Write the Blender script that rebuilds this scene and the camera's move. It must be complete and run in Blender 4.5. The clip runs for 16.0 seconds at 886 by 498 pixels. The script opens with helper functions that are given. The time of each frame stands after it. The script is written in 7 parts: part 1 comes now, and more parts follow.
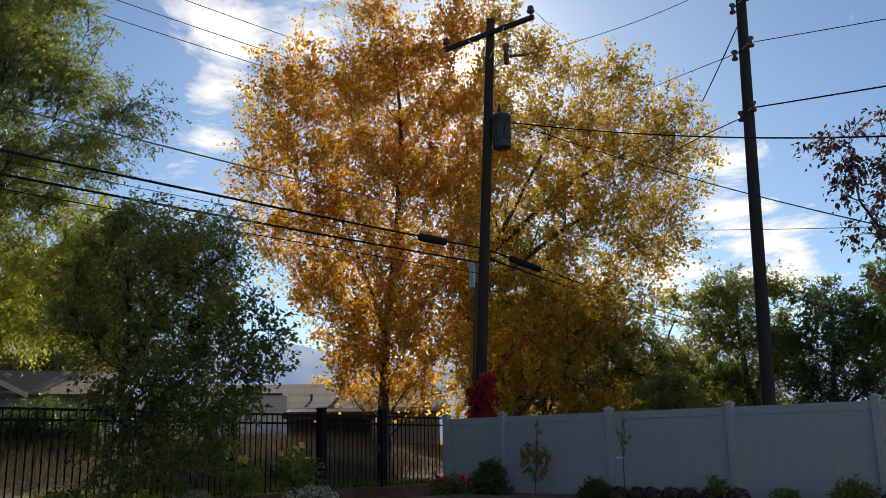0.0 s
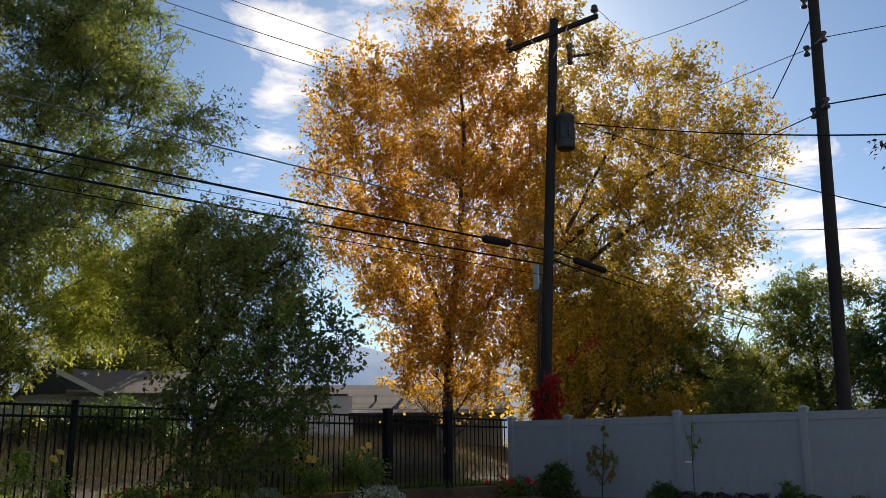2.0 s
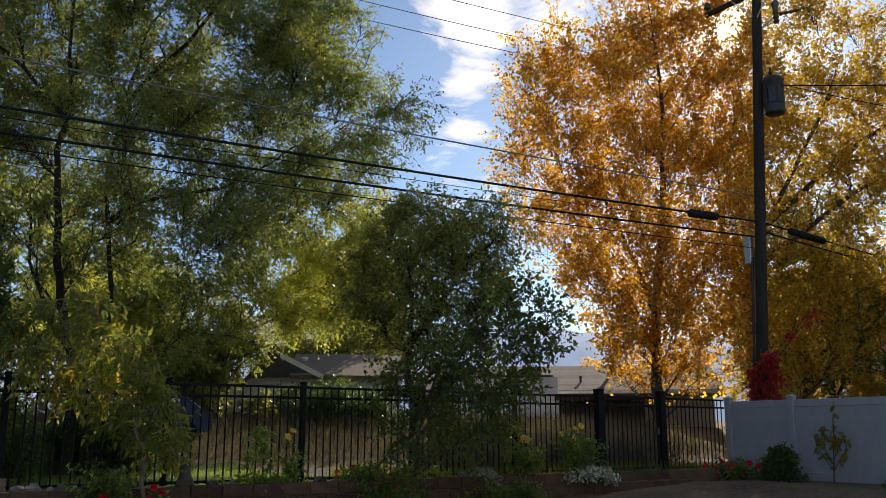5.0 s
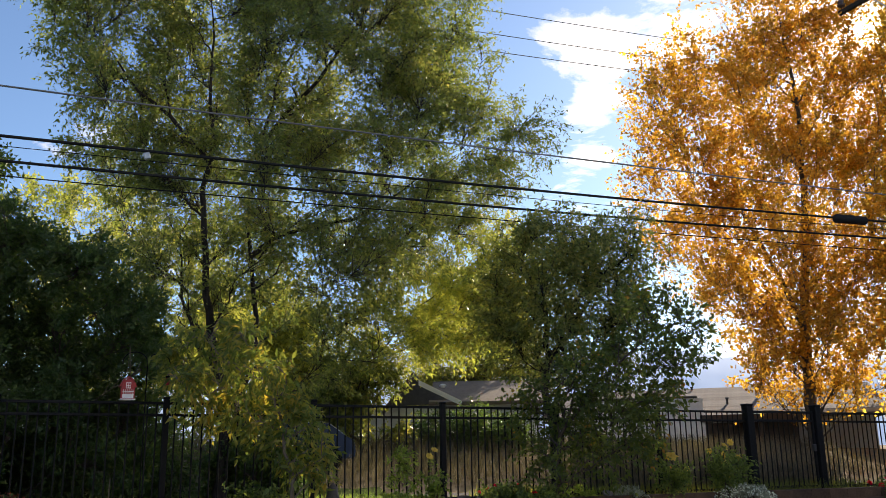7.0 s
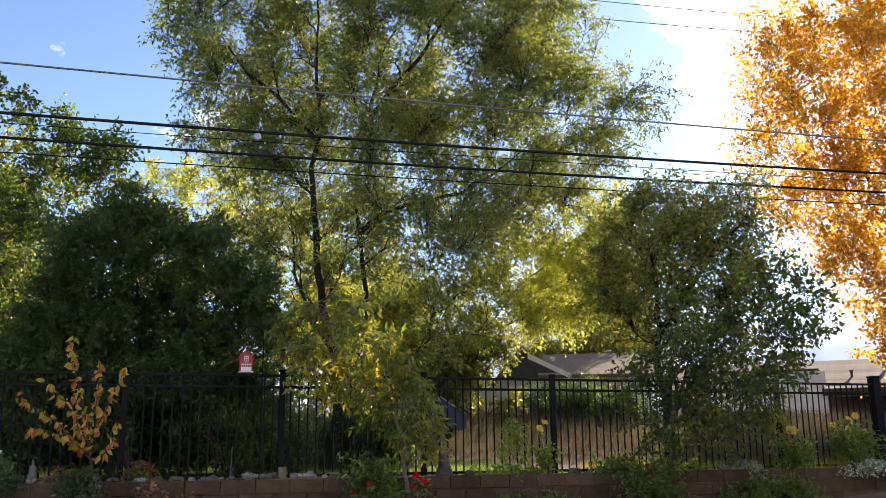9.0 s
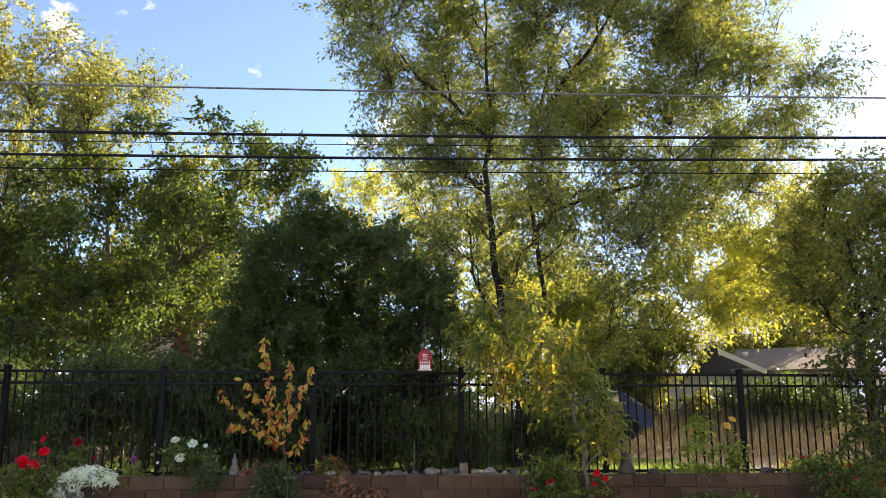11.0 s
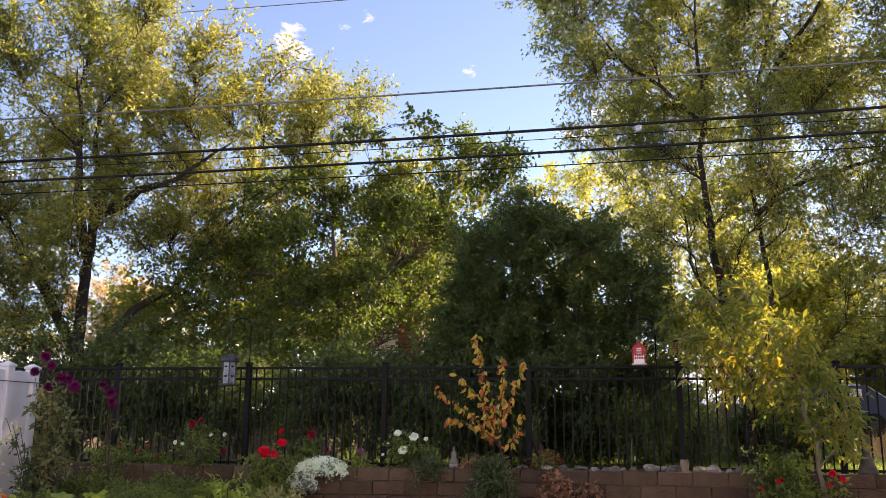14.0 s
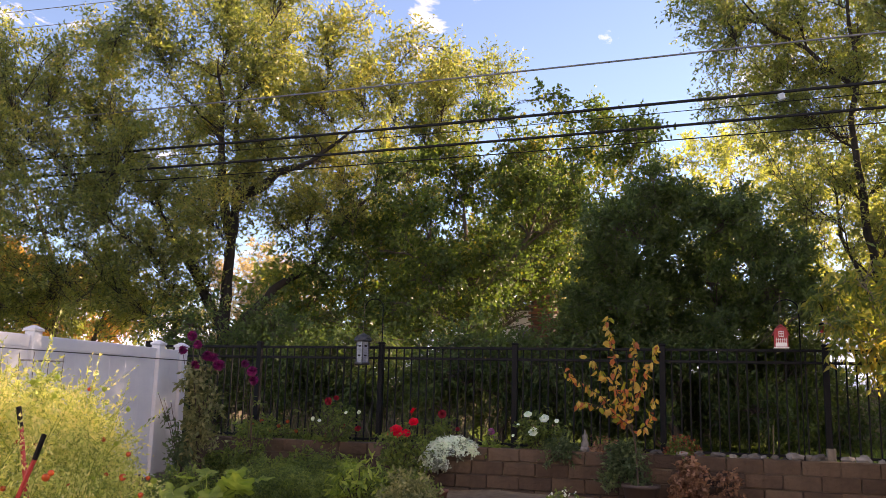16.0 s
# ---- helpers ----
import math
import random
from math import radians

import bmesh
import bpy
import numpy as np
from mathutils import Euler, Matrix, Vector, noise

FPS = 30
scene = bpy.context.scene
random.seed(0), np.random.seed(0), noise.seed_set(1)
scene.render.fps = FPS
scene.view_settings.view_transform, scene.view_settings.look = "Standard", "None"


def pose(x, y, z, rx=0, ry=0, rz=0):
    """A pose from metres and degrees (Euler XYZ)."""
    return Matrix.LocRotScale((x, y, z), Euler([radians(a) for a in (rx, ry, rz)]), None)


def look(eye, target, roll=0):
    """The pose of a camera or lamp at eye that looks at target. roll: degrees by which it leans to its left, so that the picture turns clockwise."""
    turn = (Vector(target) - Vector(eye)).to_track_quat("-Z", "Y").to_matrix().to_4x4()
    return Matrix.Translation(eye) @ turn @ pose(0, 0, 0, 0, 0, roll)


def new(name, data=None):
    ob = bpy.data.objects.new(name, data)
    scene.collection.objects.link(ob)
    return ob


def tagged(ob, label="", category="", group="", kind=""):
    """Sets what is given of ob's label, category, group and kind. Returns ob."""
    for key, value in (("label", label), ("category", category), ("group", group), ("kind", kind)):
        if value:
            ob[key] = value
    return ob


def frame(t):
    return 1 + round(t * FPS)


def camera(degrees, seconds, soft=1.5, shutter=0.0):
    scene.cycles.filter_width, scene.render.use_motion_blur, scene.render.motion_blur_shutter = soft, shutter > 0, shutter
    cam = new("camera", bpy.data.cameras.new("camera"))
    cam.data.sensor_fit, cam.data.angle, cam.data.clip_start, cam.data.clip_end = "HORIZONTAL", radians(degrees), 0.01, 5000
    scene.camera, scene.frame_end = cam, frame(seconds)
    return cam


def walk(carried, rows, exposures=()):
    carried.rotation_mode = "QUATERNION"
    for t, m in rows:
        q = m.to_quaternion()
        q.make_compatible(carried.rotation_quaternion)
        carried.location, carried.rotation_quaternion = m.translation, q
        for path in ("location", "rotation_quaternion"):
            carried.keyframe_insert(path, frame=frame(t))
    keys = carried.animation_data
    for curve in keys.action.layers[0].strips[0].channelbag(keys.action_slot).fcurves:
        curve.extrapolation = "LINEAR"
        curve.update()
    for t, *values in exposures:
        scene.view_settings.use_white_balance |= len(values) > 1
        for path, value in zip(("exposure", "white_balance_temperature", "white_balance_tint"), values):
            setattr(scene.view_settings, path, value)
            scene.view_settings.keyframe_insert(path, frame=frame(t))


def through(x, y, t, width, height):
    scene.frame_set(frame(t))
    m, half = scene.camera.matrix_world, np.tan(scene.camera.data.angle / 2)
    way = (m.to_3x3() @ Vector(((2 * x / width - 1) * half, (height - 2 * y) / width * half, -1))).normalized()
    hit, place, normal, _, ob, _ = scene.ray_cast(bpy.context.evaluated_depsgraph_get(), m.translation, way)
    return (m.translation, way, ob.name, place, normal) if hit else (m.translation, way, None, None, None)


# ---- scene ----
cam = camera(53.4, 16.0, soft=0.6)
PATH = [
    (0, (0.514, -1.399, 1.743), (-0.716, 0.115, 2.184), -1.0),
    (0.5, (0.513, -1.467, 1.742), (-0.716, 0.041, 2.203), -0.9),
    (1, (0.521, -1.454, 1.733), (-0.725, 0.042, 2.193), -0.5),
    (1.5, (0.504, -1.413, 1.733), (-0.78, 0.054, 2.178), -0.3),
    (2, (0.47, -1.448, 1.744), (-0.864, -0.026, 2.19), -0.3),
    (2.5, (0.429, -1.456, 1.748), (-0.966, -0.095, 2.195), -0.3),
    (3, (0.429, -1.495, 1.754), (-1.014, -0.187, 2.211), -0.8),
    (3.5, (0.394, -1.469, 1.737), (-1.09, -0.212, 2.205), -1.2),
    (4, (0.369, -1.538, 1.74), (-1.165, -0.343, 2.204), -1.1),
    (4.5, (0.348, -1.539, 1.76), (-1.234, -0.397, 2.199), -0.3),
    (4.7, (0.337, -1.543, 1.753), (-1.262, -0.418, 2.175), -0.1),
    (6.8, (0.315, -1.543, 1.54), (-1.432, -0.69, 2.012), -0.9),
    (7, (0.318, -1.54, 1.535), (-1.439, -0.711, 2.015), -0.9),
    (7.5, (0.329, -1.553, 1.54), (-1.46, -0.792, 2.009), -0.4),
    (8, (0.358, -1.553, 1.532), (-1.459, -0.845, 1.973), -0.2),
    (8.5, (0.313, -1.554, 1.517), (-1.523, -0.887, 1.945), -0.5),
    (8.7, (0.297, -1.546, 1.52), (-1.546, -0.899, 1.947), -0.5),
    (11, (0.34, -1.366, 1.495), (-1.604, -1.167, 1.92), -0.1),
    (11.5, (0.367, -1.361, 1.497), (-1.582, -1.252, 1.93), 0.0),
    (12, (0.389, -1.344, 1.5), (-1.563, -1.32, 1.934), 0.1),
    (12.5, (0.36, -1.284, 1.498), (-1.593, -1.353, 1.925), 0.5),
    (13, (0.359, -1.256, 1.502), (-1.591, -1.406, 1.918), 0.5),
    (13.5, (0.351, -1.225, 1.508), (-1.593, -1.449, 1.922), 0.5),
    (14, (0.349, -1.213, 1.518), (-1.586, -1.51, 1.926), 0.5),
    (14.5, (0.35, -1.216, 1.539), (-1.578, -1.577, 1.929), 0.9),
    (15, (0.331, -1.19, 1.576), (-1.587, -1.611, 1.958), 0.9),
    (15.5, (0.323, -1.158, 1.613), (-1.573, -1.674, 1.985), 1.0),
    (16, (0.279, -1.131, 1.647), (-1.599, -1.73, 1.986), 1.5),
]
EXPOSURES = [(0, 0.12, 7100, 11), (4.5, 0.28, 7400, 15), (7.5, 1.05, 7600, 17), (11, 1.8, 8200, 24), (12.3, 1.9, 8500, 27), (13.5, 1.85, 9100, 33), (16, 1.8, 9200, 33)]
walk(cam, [(t, look(eye, target, roll)) for t, eye, target, roll in PATH], EXPOSURES)

# ---- world and sun ----
SUN = Vector((-0.545, 0.725, 0.421)).normalized()
SUN_UP = math.asin(SUN.z)


def build_world():
    w = bpy.data.worlds.new("sky")
    scene.world = w
    w.use_nodes = True
    nt = w.node_tree
    nt.nodes.clear()
    N = lambda kind, **kw: node(nt, kind, **kw)
    out, bg = N("ShaderNodeOutputWorld"), N("ShaderNodeBackground")
    sky = N("ShaderNodeTexSky")
    sky.sky_type, sky.sun_disc = "NISHITA", False
    sky.sun_elevation, sky.sun_rotation = SUN_UP, math.atan2(SUN.x, SUN.y)
    sky.altitude, sky.air_density, sky.dust_density, sky.ozone_density = 1400, 1.0, 0.6, 1.5
    co = N("ShaderNodeTexCoord")
    sep = N("ShaderNodeSeparateXYZ")
    nt.links.new(co.outputs["Generated"], sep.inputs[0])
    # cloud layer on a flat plane high above
    up = N("ShaderNodeMath", operation="MAXIMUM")
    nt.links.new(sep.outputs["Z"], up.inputs[0])
    up.inputs[1].default_value = 0.0
    lift = N("ShaderNodeMath", operation="ADD")
    nt.links.new(up.outputs[0], lift.inputs[0])
    lift.inputs[1].default_value = 0.12
    flat = N("ShaderNodeVectorMath", operation="DIVIDE")
    comb = N("ShaderNodeCombineXYZ")
    for k in range(3):
        nt.links.new(lift.outputs[0], comb.inputs[k])
    nt.links.new(co.outputs["Generated"], flat.inputs[0])
    nt.links.new(comb.outputs[0], flat.inputs[1])
    big = N("ShaderNodeTexNoise", inputs={"Scale": 3.4, "Detail": 10.0, "Roughness": 0.62, "Distortion": 0.4})
    nt.links.new(flat.outputs[0], big.inputs["Vector"])
    ramp = N("ShaderNodeValToRGB")
    ramp.color_ramp.elements[0].position, ramp.color_ramp.elements[1].position = 0.47, 0.74
    ramp.color_ramp.elements[1].color = (0.95, 0.95, 0.95, 1)
    low = N("ShaderNodeMath", operation="MULTIPLY_ADD", inputs={1: 1.9, 2: -0.70})
    nt.links.new(big.outputs["Fac"], low.inputs[0])
    last = low.outputs[0]
    # fair-weather clouds: direction, angular size and thickness; the last four are added, unseen
    for direction, wide, thick in CLOUDS:
        near = N("ShaderNodeVectorMath", operation="DOT_PRODUCT")
        nt.links.new(co.outputs["Generated"], near.inputs[0])
        near.inputs[1].default_value = Vector(direction).normalized()
        puff = N("ShaderNodeMapRange", inputs={1: math.cos(radians(wide)), 2: 1.0, 3: 0.0, 4: thick})
        nt.links.new(near.outputs["Value"], puff.inputs[0])
        add = N("ShaderNodeMath", operation="ADD")
        nt.links.new(last, add.inputs[0]), nt.links.new(puff.outputs[0], add.inputs[1])
        last = add.outputs[0]
    nt.links.new(last, ramp.inputs[0])
    # the sun's disc and the bright air round it
    dot = N("ShaderNodeVectorMath", operation="DOT_PRODUCT")
    nt.links.new(co.outputs["Generated"], dot.inputs[0])
    dot.inputs[1].default_value = SUN
    pos = N("ShaderNodeMath", operation="MAXIMUM")
    nt.links.new(dot.outputs["Value"], pos.inputs[0])
    glows = []
    for power, amount in ((22.0, 0.28), (260.0, 3.2), (9000.0, 80.0)):
        p = N("ShaderNodeMath", operation="POWER")
        nt.links.new(pos.outputs[0], p.inputs[0])
        p.inputs[1].default_value = power
        m = N("ShaderNodeMath", operation="MULTIPLY")
        nt.links.new(p.outputs[0], m.inputs[0])
        m.inputs[1].default_value = amount
        glows.append(m)
    a = N("ShaderNodeMath", operation="ADD")
    nt.links.new(glows[0].outputs[0], a.inputs[0]), nt.links.new(glows[1].outputs[0], a.inputs[1])
    b = N("ShaderNodeMath", operation="ADD")
    nt.links.new(a.outputs[0], b.inputs[0]), nt.links.new(glows[2].outputs[0], b.inputs[1])
    # clouds are brighter towards the sun
    cl = N("ShaderNodeMath", operation="MULTIPLY_ADD")
    nt.links.new(glows[0].outputs[0], cl.inputs[0])
    cl.inputs[1].default_value, cl.inputs[2].default_value = 4.5, 7.0
    white = N("ShaderNodeVectorMath", operation="SCALE")
    white.inputs[0].default_value = (1.0, 1.0, 1.02)
    nt.links.new(cl.outputs[0], white.inputs["Scale"])
    gain = N("ShaderNodeVectorMath", operation="MULTIPLY")
    nt.links.new(sky.outputs[0], gain.inputs[0])
    gain.inputs[1].default_value = SKY_GAIN
    mix = N("ShaderNodeMix", data_type="RGBA")
    nt.links.new(ramp.outputs[0], mix.inputs["Factor"])
    nt.links.new(gain.outputs[0], mix.inputs["A"]), nt.links.new(white.outputs[0], mix.inputs["B"])
    halo = N("ShaderNodeVectorMath", operation="SCALE")
    halo.inputs[0].default_value = (1.0, 0.96, 0.88)
    nt.links.new(b.outputs[0], halo.inputs["Scale"])
    total = N("ShaderNodeVectorMath", operation="ADD")
    nt.links.new(mix.outputs["Result"], total.inputs[0]), nt.links.new(halo.outputs[0], total.inputs[1])
    nt.links.new(total.outputs[0], bg.inputs["Color"])
    bg.inputs["Strength"].default_value = SKY_STRENGTH
    nt.links.new(bg.outputs[0], out.inputs[0])


SKY_STRENGTH = 0.135
# the last four lie out of view, added to brighten the shade
CLOUDS = [((-0.753, 0.478, 0.452), 3.2, 0.24), ((-0.734, 0.514, 0.444), 3.6, 0.28), ((-0.729, 0.537, 0.424), 2.6, 0.24), ((-0.795, 0.469, 0.385), 2.2, 0.2), ((-0.767, 0.512, 0.387), 2.2, 0.2), ((-0.749, 0.552, 0.366), 2.8, 0.26),
          ((-0.78, 0.522, 0.345), 3.4, 0.26), ((-0.774, 0.559, 0.30), 3.6, 0.28), ((-0.675, 0.57, 0.47), 4.5, 0.17), ((-0.33, 0.896, 0.296), 3.0, 0.25), ((-0.35, 0.91, 0.21), 5.5, 0.28), ((-0.27, 0.945, 0.19), 5.5, 0.28), ((-0.42, 0.89, 0.18), 4.5, 0.26),
          ((-0.868, -0.236, 0.438), 2.2, 0.34), ((-0.874, -0.2, 0.444), 1.6, 0.24), ((-0.863, -0.3, 0.407), 2.2, 0.25), ((-0.1, 0.5, 0.9), 20, 0.3), ((0.7, 0.3, 0.6), 28, 0.34), ((0.1, -0.6, 0.9), 24, 0.3), ((0.6, -0.7, 0.4), 20, 0.3)]
SKY_GAIN = (0.535, 0.68, 0.80)
SUN_STRENGTH = 4.8


def node(nt, kind, inputs=None, **kw):
    n = nt.nodes.new(kind)
    for k, v in kw.items():
        setattr(n, k, v)
    for k, v in (inputs or {}).items():
        n.inputs[k].default_value = v
    return n


build_world()
lamp = bpy.data.lights.new("sun", "SUN")
lamp.energy, lamp.angle, lamp.color = SUN_STRENGTH, radians(0.53), (1.0, 0.93, 0.82)
sun = new("sun", lamp)
sun.matrix_world = look(SUN * 60, (0, 0, 0))


# ---- materials ----
def surface(name, colours, rough=0.7, scale=8.0, bump=0.2, metal=0.0, detail=6.0, coarse=0.8, spread=0.35, object_random=0.0, stretch=(1, 1, 1)):
    """Colours mixed by a fine and a coarse noise, with relief; optional change from piece to piece."""
    m = bpy.data.materials.new(name)
    m.use_nodes = True
    nt = m.node_tree
    bsdf = nt.nodes["Principled BSDF"]
    bsdf.inputs["Roughness"].default_value, bsdf.inputs["Metallic"].default_value = rough, metal
    co = node(nt, "ShaderNodeTexCoord")
    mp = node(nt, "ShaderNodeMapping", inputs={"Scale": stretch})
    nt.links.new(co.outputs["Object"], mp.inputs[0])
    fine = node(nt, "ShaderNodeTexNoise", inputs={"Scale": scale, "Detail": detail, "Roughness": 0.65})
    wide = node(nt, "ShaderNodeTexNoise", inputs={"Scale": coarse, "Detail": 3.0})
    nt.links.new(mp.outputs[0], fine.inputs["Vector"]), nt.links.new(mp.outputs[0], wide.inputs["Vector"])
    add = node(nt, "ShaderNodeMix", data_type="FLOAT", inputs={"Factor": 0.45})
    nt.links.new(fine.outputs["Fac"], add.inputs["A"]), nt.links.new(wide.outputs["Fac"], add.inputs["B"])
    last = add.outputs["Result"]
    if object_random:
        info = node(nt, "ShaderNodeObjectInfo")
        k = node(nt, "ShaderNodeMath", operation="MULTIPLY_ADD", inputs={1: object_random, 2: -object_random / 2})
        nt.links.new(info.outputs["Random"], k.inputs[0])
        k2 = node(nt, "ShaderNodeMath", operation="ADD")
        nt.links.new(last, k2.inputs[0]), nt.links.new(k.outputs[0], k2.inputs[1])
        last = k2.outputs[0]
    ramp = node(nt, "ShaderNodeValToRGB")
    cr = ramp.color_ramp
    while len(cr.elements) < len(colours):
        cr.elements.new(0.5)
    for k, c in enumerate(colours):
        cr.elements[k].position = 0.5 + spread * (k / max(1, len(colours) - 1) - 0.5)
        cr.elements[k].color = (*c, 1)
    nt.links.new(last, ramp.inputs[0])
    nt.links.new(ramp.outputs[0], bsdf.inputs["Base Color"])
    if bump:
        bm = node(nt, "ShaderNodeBump", inputs={"Strength": bump, "Distance": 0.02})
        nt.links.new(fine.outputs["Fac"], bm.inputs["Height"])
        nt.links.new(bm.outputs[0], bsdf.inputs["Normal"])
    return m


def leafy(name, colours, through=0.5, rough=0.5, patch=0.7, positions=None, glow=(2.15, 2.15, 1.15)):
    """Thin leaves: colour changes from leaf to leaf and from bough to bough; light passes through."""
    m = bpy.data.materials.new(name)
    m.use_nodes = True
    nt = m.node_tree
    bsdf, out = nt.nodes["Principled BSDF"], nt.nodes["Material Output"]
    bsdf.inputs["Roughness"].default_value = rough
    bsdf.inputs["Specular IOR Level"].default_value = 0.35
    geo = node(nt, "ShaderNodeNewGeometry")
    co = node(nt, "ShaderNodeTexCoord")
    wide = node(nt, "ShaderNodeTexNoise", inputs={"Scale": patch, "Detail": 2.0})
    nt.links.new(co.outputs["Object"], wide.inputs["Vector"])
    stretch = node(nt, "ShaderNodeMapRange", inputs={1: 0.3, 2: 0.7})
    nt.links.new(wide.outputs["Fac"], stretch.inputs[0])
    mix = node(nt, "ShaderNodeMix", data_type="FLOAT", inputs={"Factor": 0.4})
    nt.links.new(geo.outputs["Random Per Island"], mix.inputs["A"]), nt.links.new(stretch.outputs[0], mix.inputs["B"])
    ramp = node(nt, "ShaderNodeValToRGB")
    cr = ramp.color_ramp
    while len(cr.elements) < len(colours):
        cr.elements.new(0.5)
    for k, c in enumerate(colours):
        cr.elements[k].position = positions[k] if positions else 0.15 + 0.7 * k / max(1, len(colours) - 1)
        cr.elements[k].color = (c[0], c[1], min(0.85, c[2]), 1)
    nt.links.new(mix.outputs["Result"], ramp.inputs[0])
    nt.links.new(ramp.outputs[0], bsdf.inputs["Base Color"])
    tr = node(nt, "ShaderNodeBsdfTranslucent")
    warm = node(nt, "ShaderNodeMix", data_type="RGBA", blend_type="MULTIPLY", inputs={"Factor": 1.0, "B": (*glow, 1)})
    nt.links.new(ramp.outputs[0], warm.inputs["A"])
    nt.links.new(warm.outputs["Result"], tr.inputs["Color"])
    ms = node(nt, "ShaderNodeMixShader", inputs={"Fac": through})
    nt.links.new(bsdf.outputs[0], ms.inputs[1]), nt.links.new(tr.outputs[0], ms.inputs[2])
    nt.links.new(ms.outputs[0], out.inputs["Surface"])
    return m


def glowing(name, colour, strength):
    m = bpy.data.materials.new(name)
    m.use_nodes = True
    b = m.node_tree.nodes["Principled BSDF"]
    b.inputs["Base Color"].default_value = (*colour, 1)
    b.inputs["Roughness"].default_value = 1.0
    b.inputs["Emission Color"].default_value = (*colour, 1)
    b.inputs["Emission Strength"].default_value = strength
    return m


M_IRON = surface("black_iron", [(0.006, 0.0065, 0.0075), (0.014, 0.015, 0.017)], 0.6, 30, 0.1)
M_IRON.node_tree.nodes["Principled BSDF"].inputs["Specular IOR Level"].default_value = 0.1
# white vinyl with its shade put into the grey-blue colour; unshaded copy follows
M_VINYL_SHADED = surface("shaded_white_vinyl", [(0.27, 0.295, 0.325), (0.34, 0.365, 0.395)], 0.45, 6, 0.03, coarse=0.6, object_random=0.0)
M_VINYL_WHITE = surface("unshaded_white_vinyl", [(0.60, 0.62, 0.66), (0.70, 0.715, 0.74)], 0.45, 6, 0.03, coarse=0.6)
M_BLOCK = surface("wall_block", [(0.05, 0.03, 0.02), (0.088, 0.056, 0.037), (0.135, 0.09, 0.06)], 0.97, 22, 1.0, coarse=3.0, object_random=0.4, spread=0.6)
M_SOIL = surface("garden_soil", [(0.07, 0.052, 0.038), (0.15, 0.115, 0.08), (0.21, 0.17, 0.12)], 1.0, 9, 0.9, coarse=0.4)
M_LAND = surface("dry_ground", [(0.14, 0.11, 0.07), (0.22, 0.175, 0.115), (0.12, 0.115, 0.06)], 1.0, 2.0, 0.7, coarse=0.15)
M_LAWN = surface("lawn_soil", [(0.05, 0.075, 0.02), (0.09, 0.13, 0.03), (0.13, 0.15, 0.05)], 1.0, 12, 0.8, coarse=0.5)
M_ASPHALT = surface("asphalt", [(0.04, 0.04, 0.042), (0.07, 0.07, 0.072)], 0.9, 30, 0.4, coarse=0.5)
for m in (M_SOIL, M_LAND, M_LAWN, M_ASPHALT):
    m.node_tree.nodes["Principled BSDF"].inputs["Specular IOR Level"].default_value = 0.08
M_POLE = surface("weathered_pole_wood", [(0.011, 0.009, 0.007), (0.024, 0.018, 0.015), (0.04, 0.032, 0.027)], 0.9, 6, 0.6, stretch=(6, 6, 0.5))
M_BARK = surface("grey_brown_bark", [(0.035, 0.026, 0.02), (0.09, 0.07, 0.055), (0.15, 0.125, 0.10)], 0.95, 10, 0.9, stretch=(2, 2, 0.6))
M_BARK_PALE = surface("pale_bark", [(0.10, 0.08, 0.06), (0.2, 0.165, 0.13), (0.27, 0.235, 0.19)], 0.95, 9, 0.8, stretch=(2, 2, 0.6))
M_TWIG = surface("brown_twig", [(0.06, 0.04, 0.03), (0.12, 0.085, 0.06)], 0.9, 10, 0.3)
M_WIRE = surface("black_cable", [(0.008, 0.008, 0.009), (0.02, 0.02, 0.021)], 0.75, 20, 0.1)
M_WIRE.node_tree.nodes["Principled BSDF"].inputs["Specular IOR Level"].default_value = 0.2
M_WIRE_GREY = surface("aluminium_wire", [(0.12, 0.125, 0.13), (0.2, 0.2, 0.21)], 0.55, 20, 0.1, metal=0.3)
M_STEEL = surface("galvanised_steel", [(0.32, 0.33, 0.34), (0.48, 0.49, 0.5)], 0.45, 14, 0.1, metal=0.7)
M_TANK = surface("grey_painted_steel", [(0.016, 0.018, 0.021), (0.034, 0.037, 0.041)], 0.5, 8, 0.05)
M_PORCELAIN = surface("brown_porcelain", [(0.05, 0.03, 0.025), (0.09, 0.05, 0.04)], 0.25, 8, 0)
M_ROCK = surface("garden_rock", [(0.05, 0.047, 0.043), (0.14, 0.13, 0.12), (0.32, 0.30, 0.275)], 0.9, 7, 0.8, coarse=3, object_random=0.7, spread=0.7)
M_RED = surface("red_paint", [(0.33, 0.025, 0.03), (0.48, 0.05, 0.05)], 0.55, 12, 0.1)
M_WHITE = surface("white_paint", [(0.68, 0.67, 0.64), (0.82, 0.81, 0.79)], 0.6, 10, 0.1)
M_SHINGLE = surface("grey_shingle", [(0.10, 0.09, 0.08), (0.16, 0.145, 0.13), (0.22, 0.2, 0.18)], 0.95, 12, 0.5, object_random=0.3)
M_SHINGLE.node_tree.nodes["Principled BSDF"].inputs["Specular IOR Level"].default_value = 0.15
M_SHINGLE_DARK = surface("dark_shingle", [(0.05, 0.05, 0.055), (0.10, 0.10, 0.105)], 0.95, 12, 0.5)
M_TAN = surface("tan_shingle", [(0.15, 0.12, 0.095), (0.21, 0.175, 0.14), (0.26, 0.22, 0.18)], 0.95, 12, 0.5)
M_SIDING = surface("pale_siding", [(0.55, 0.56, 0.57), (0.66, 0.67, 0.67)], 0.7, 4, 0.1)
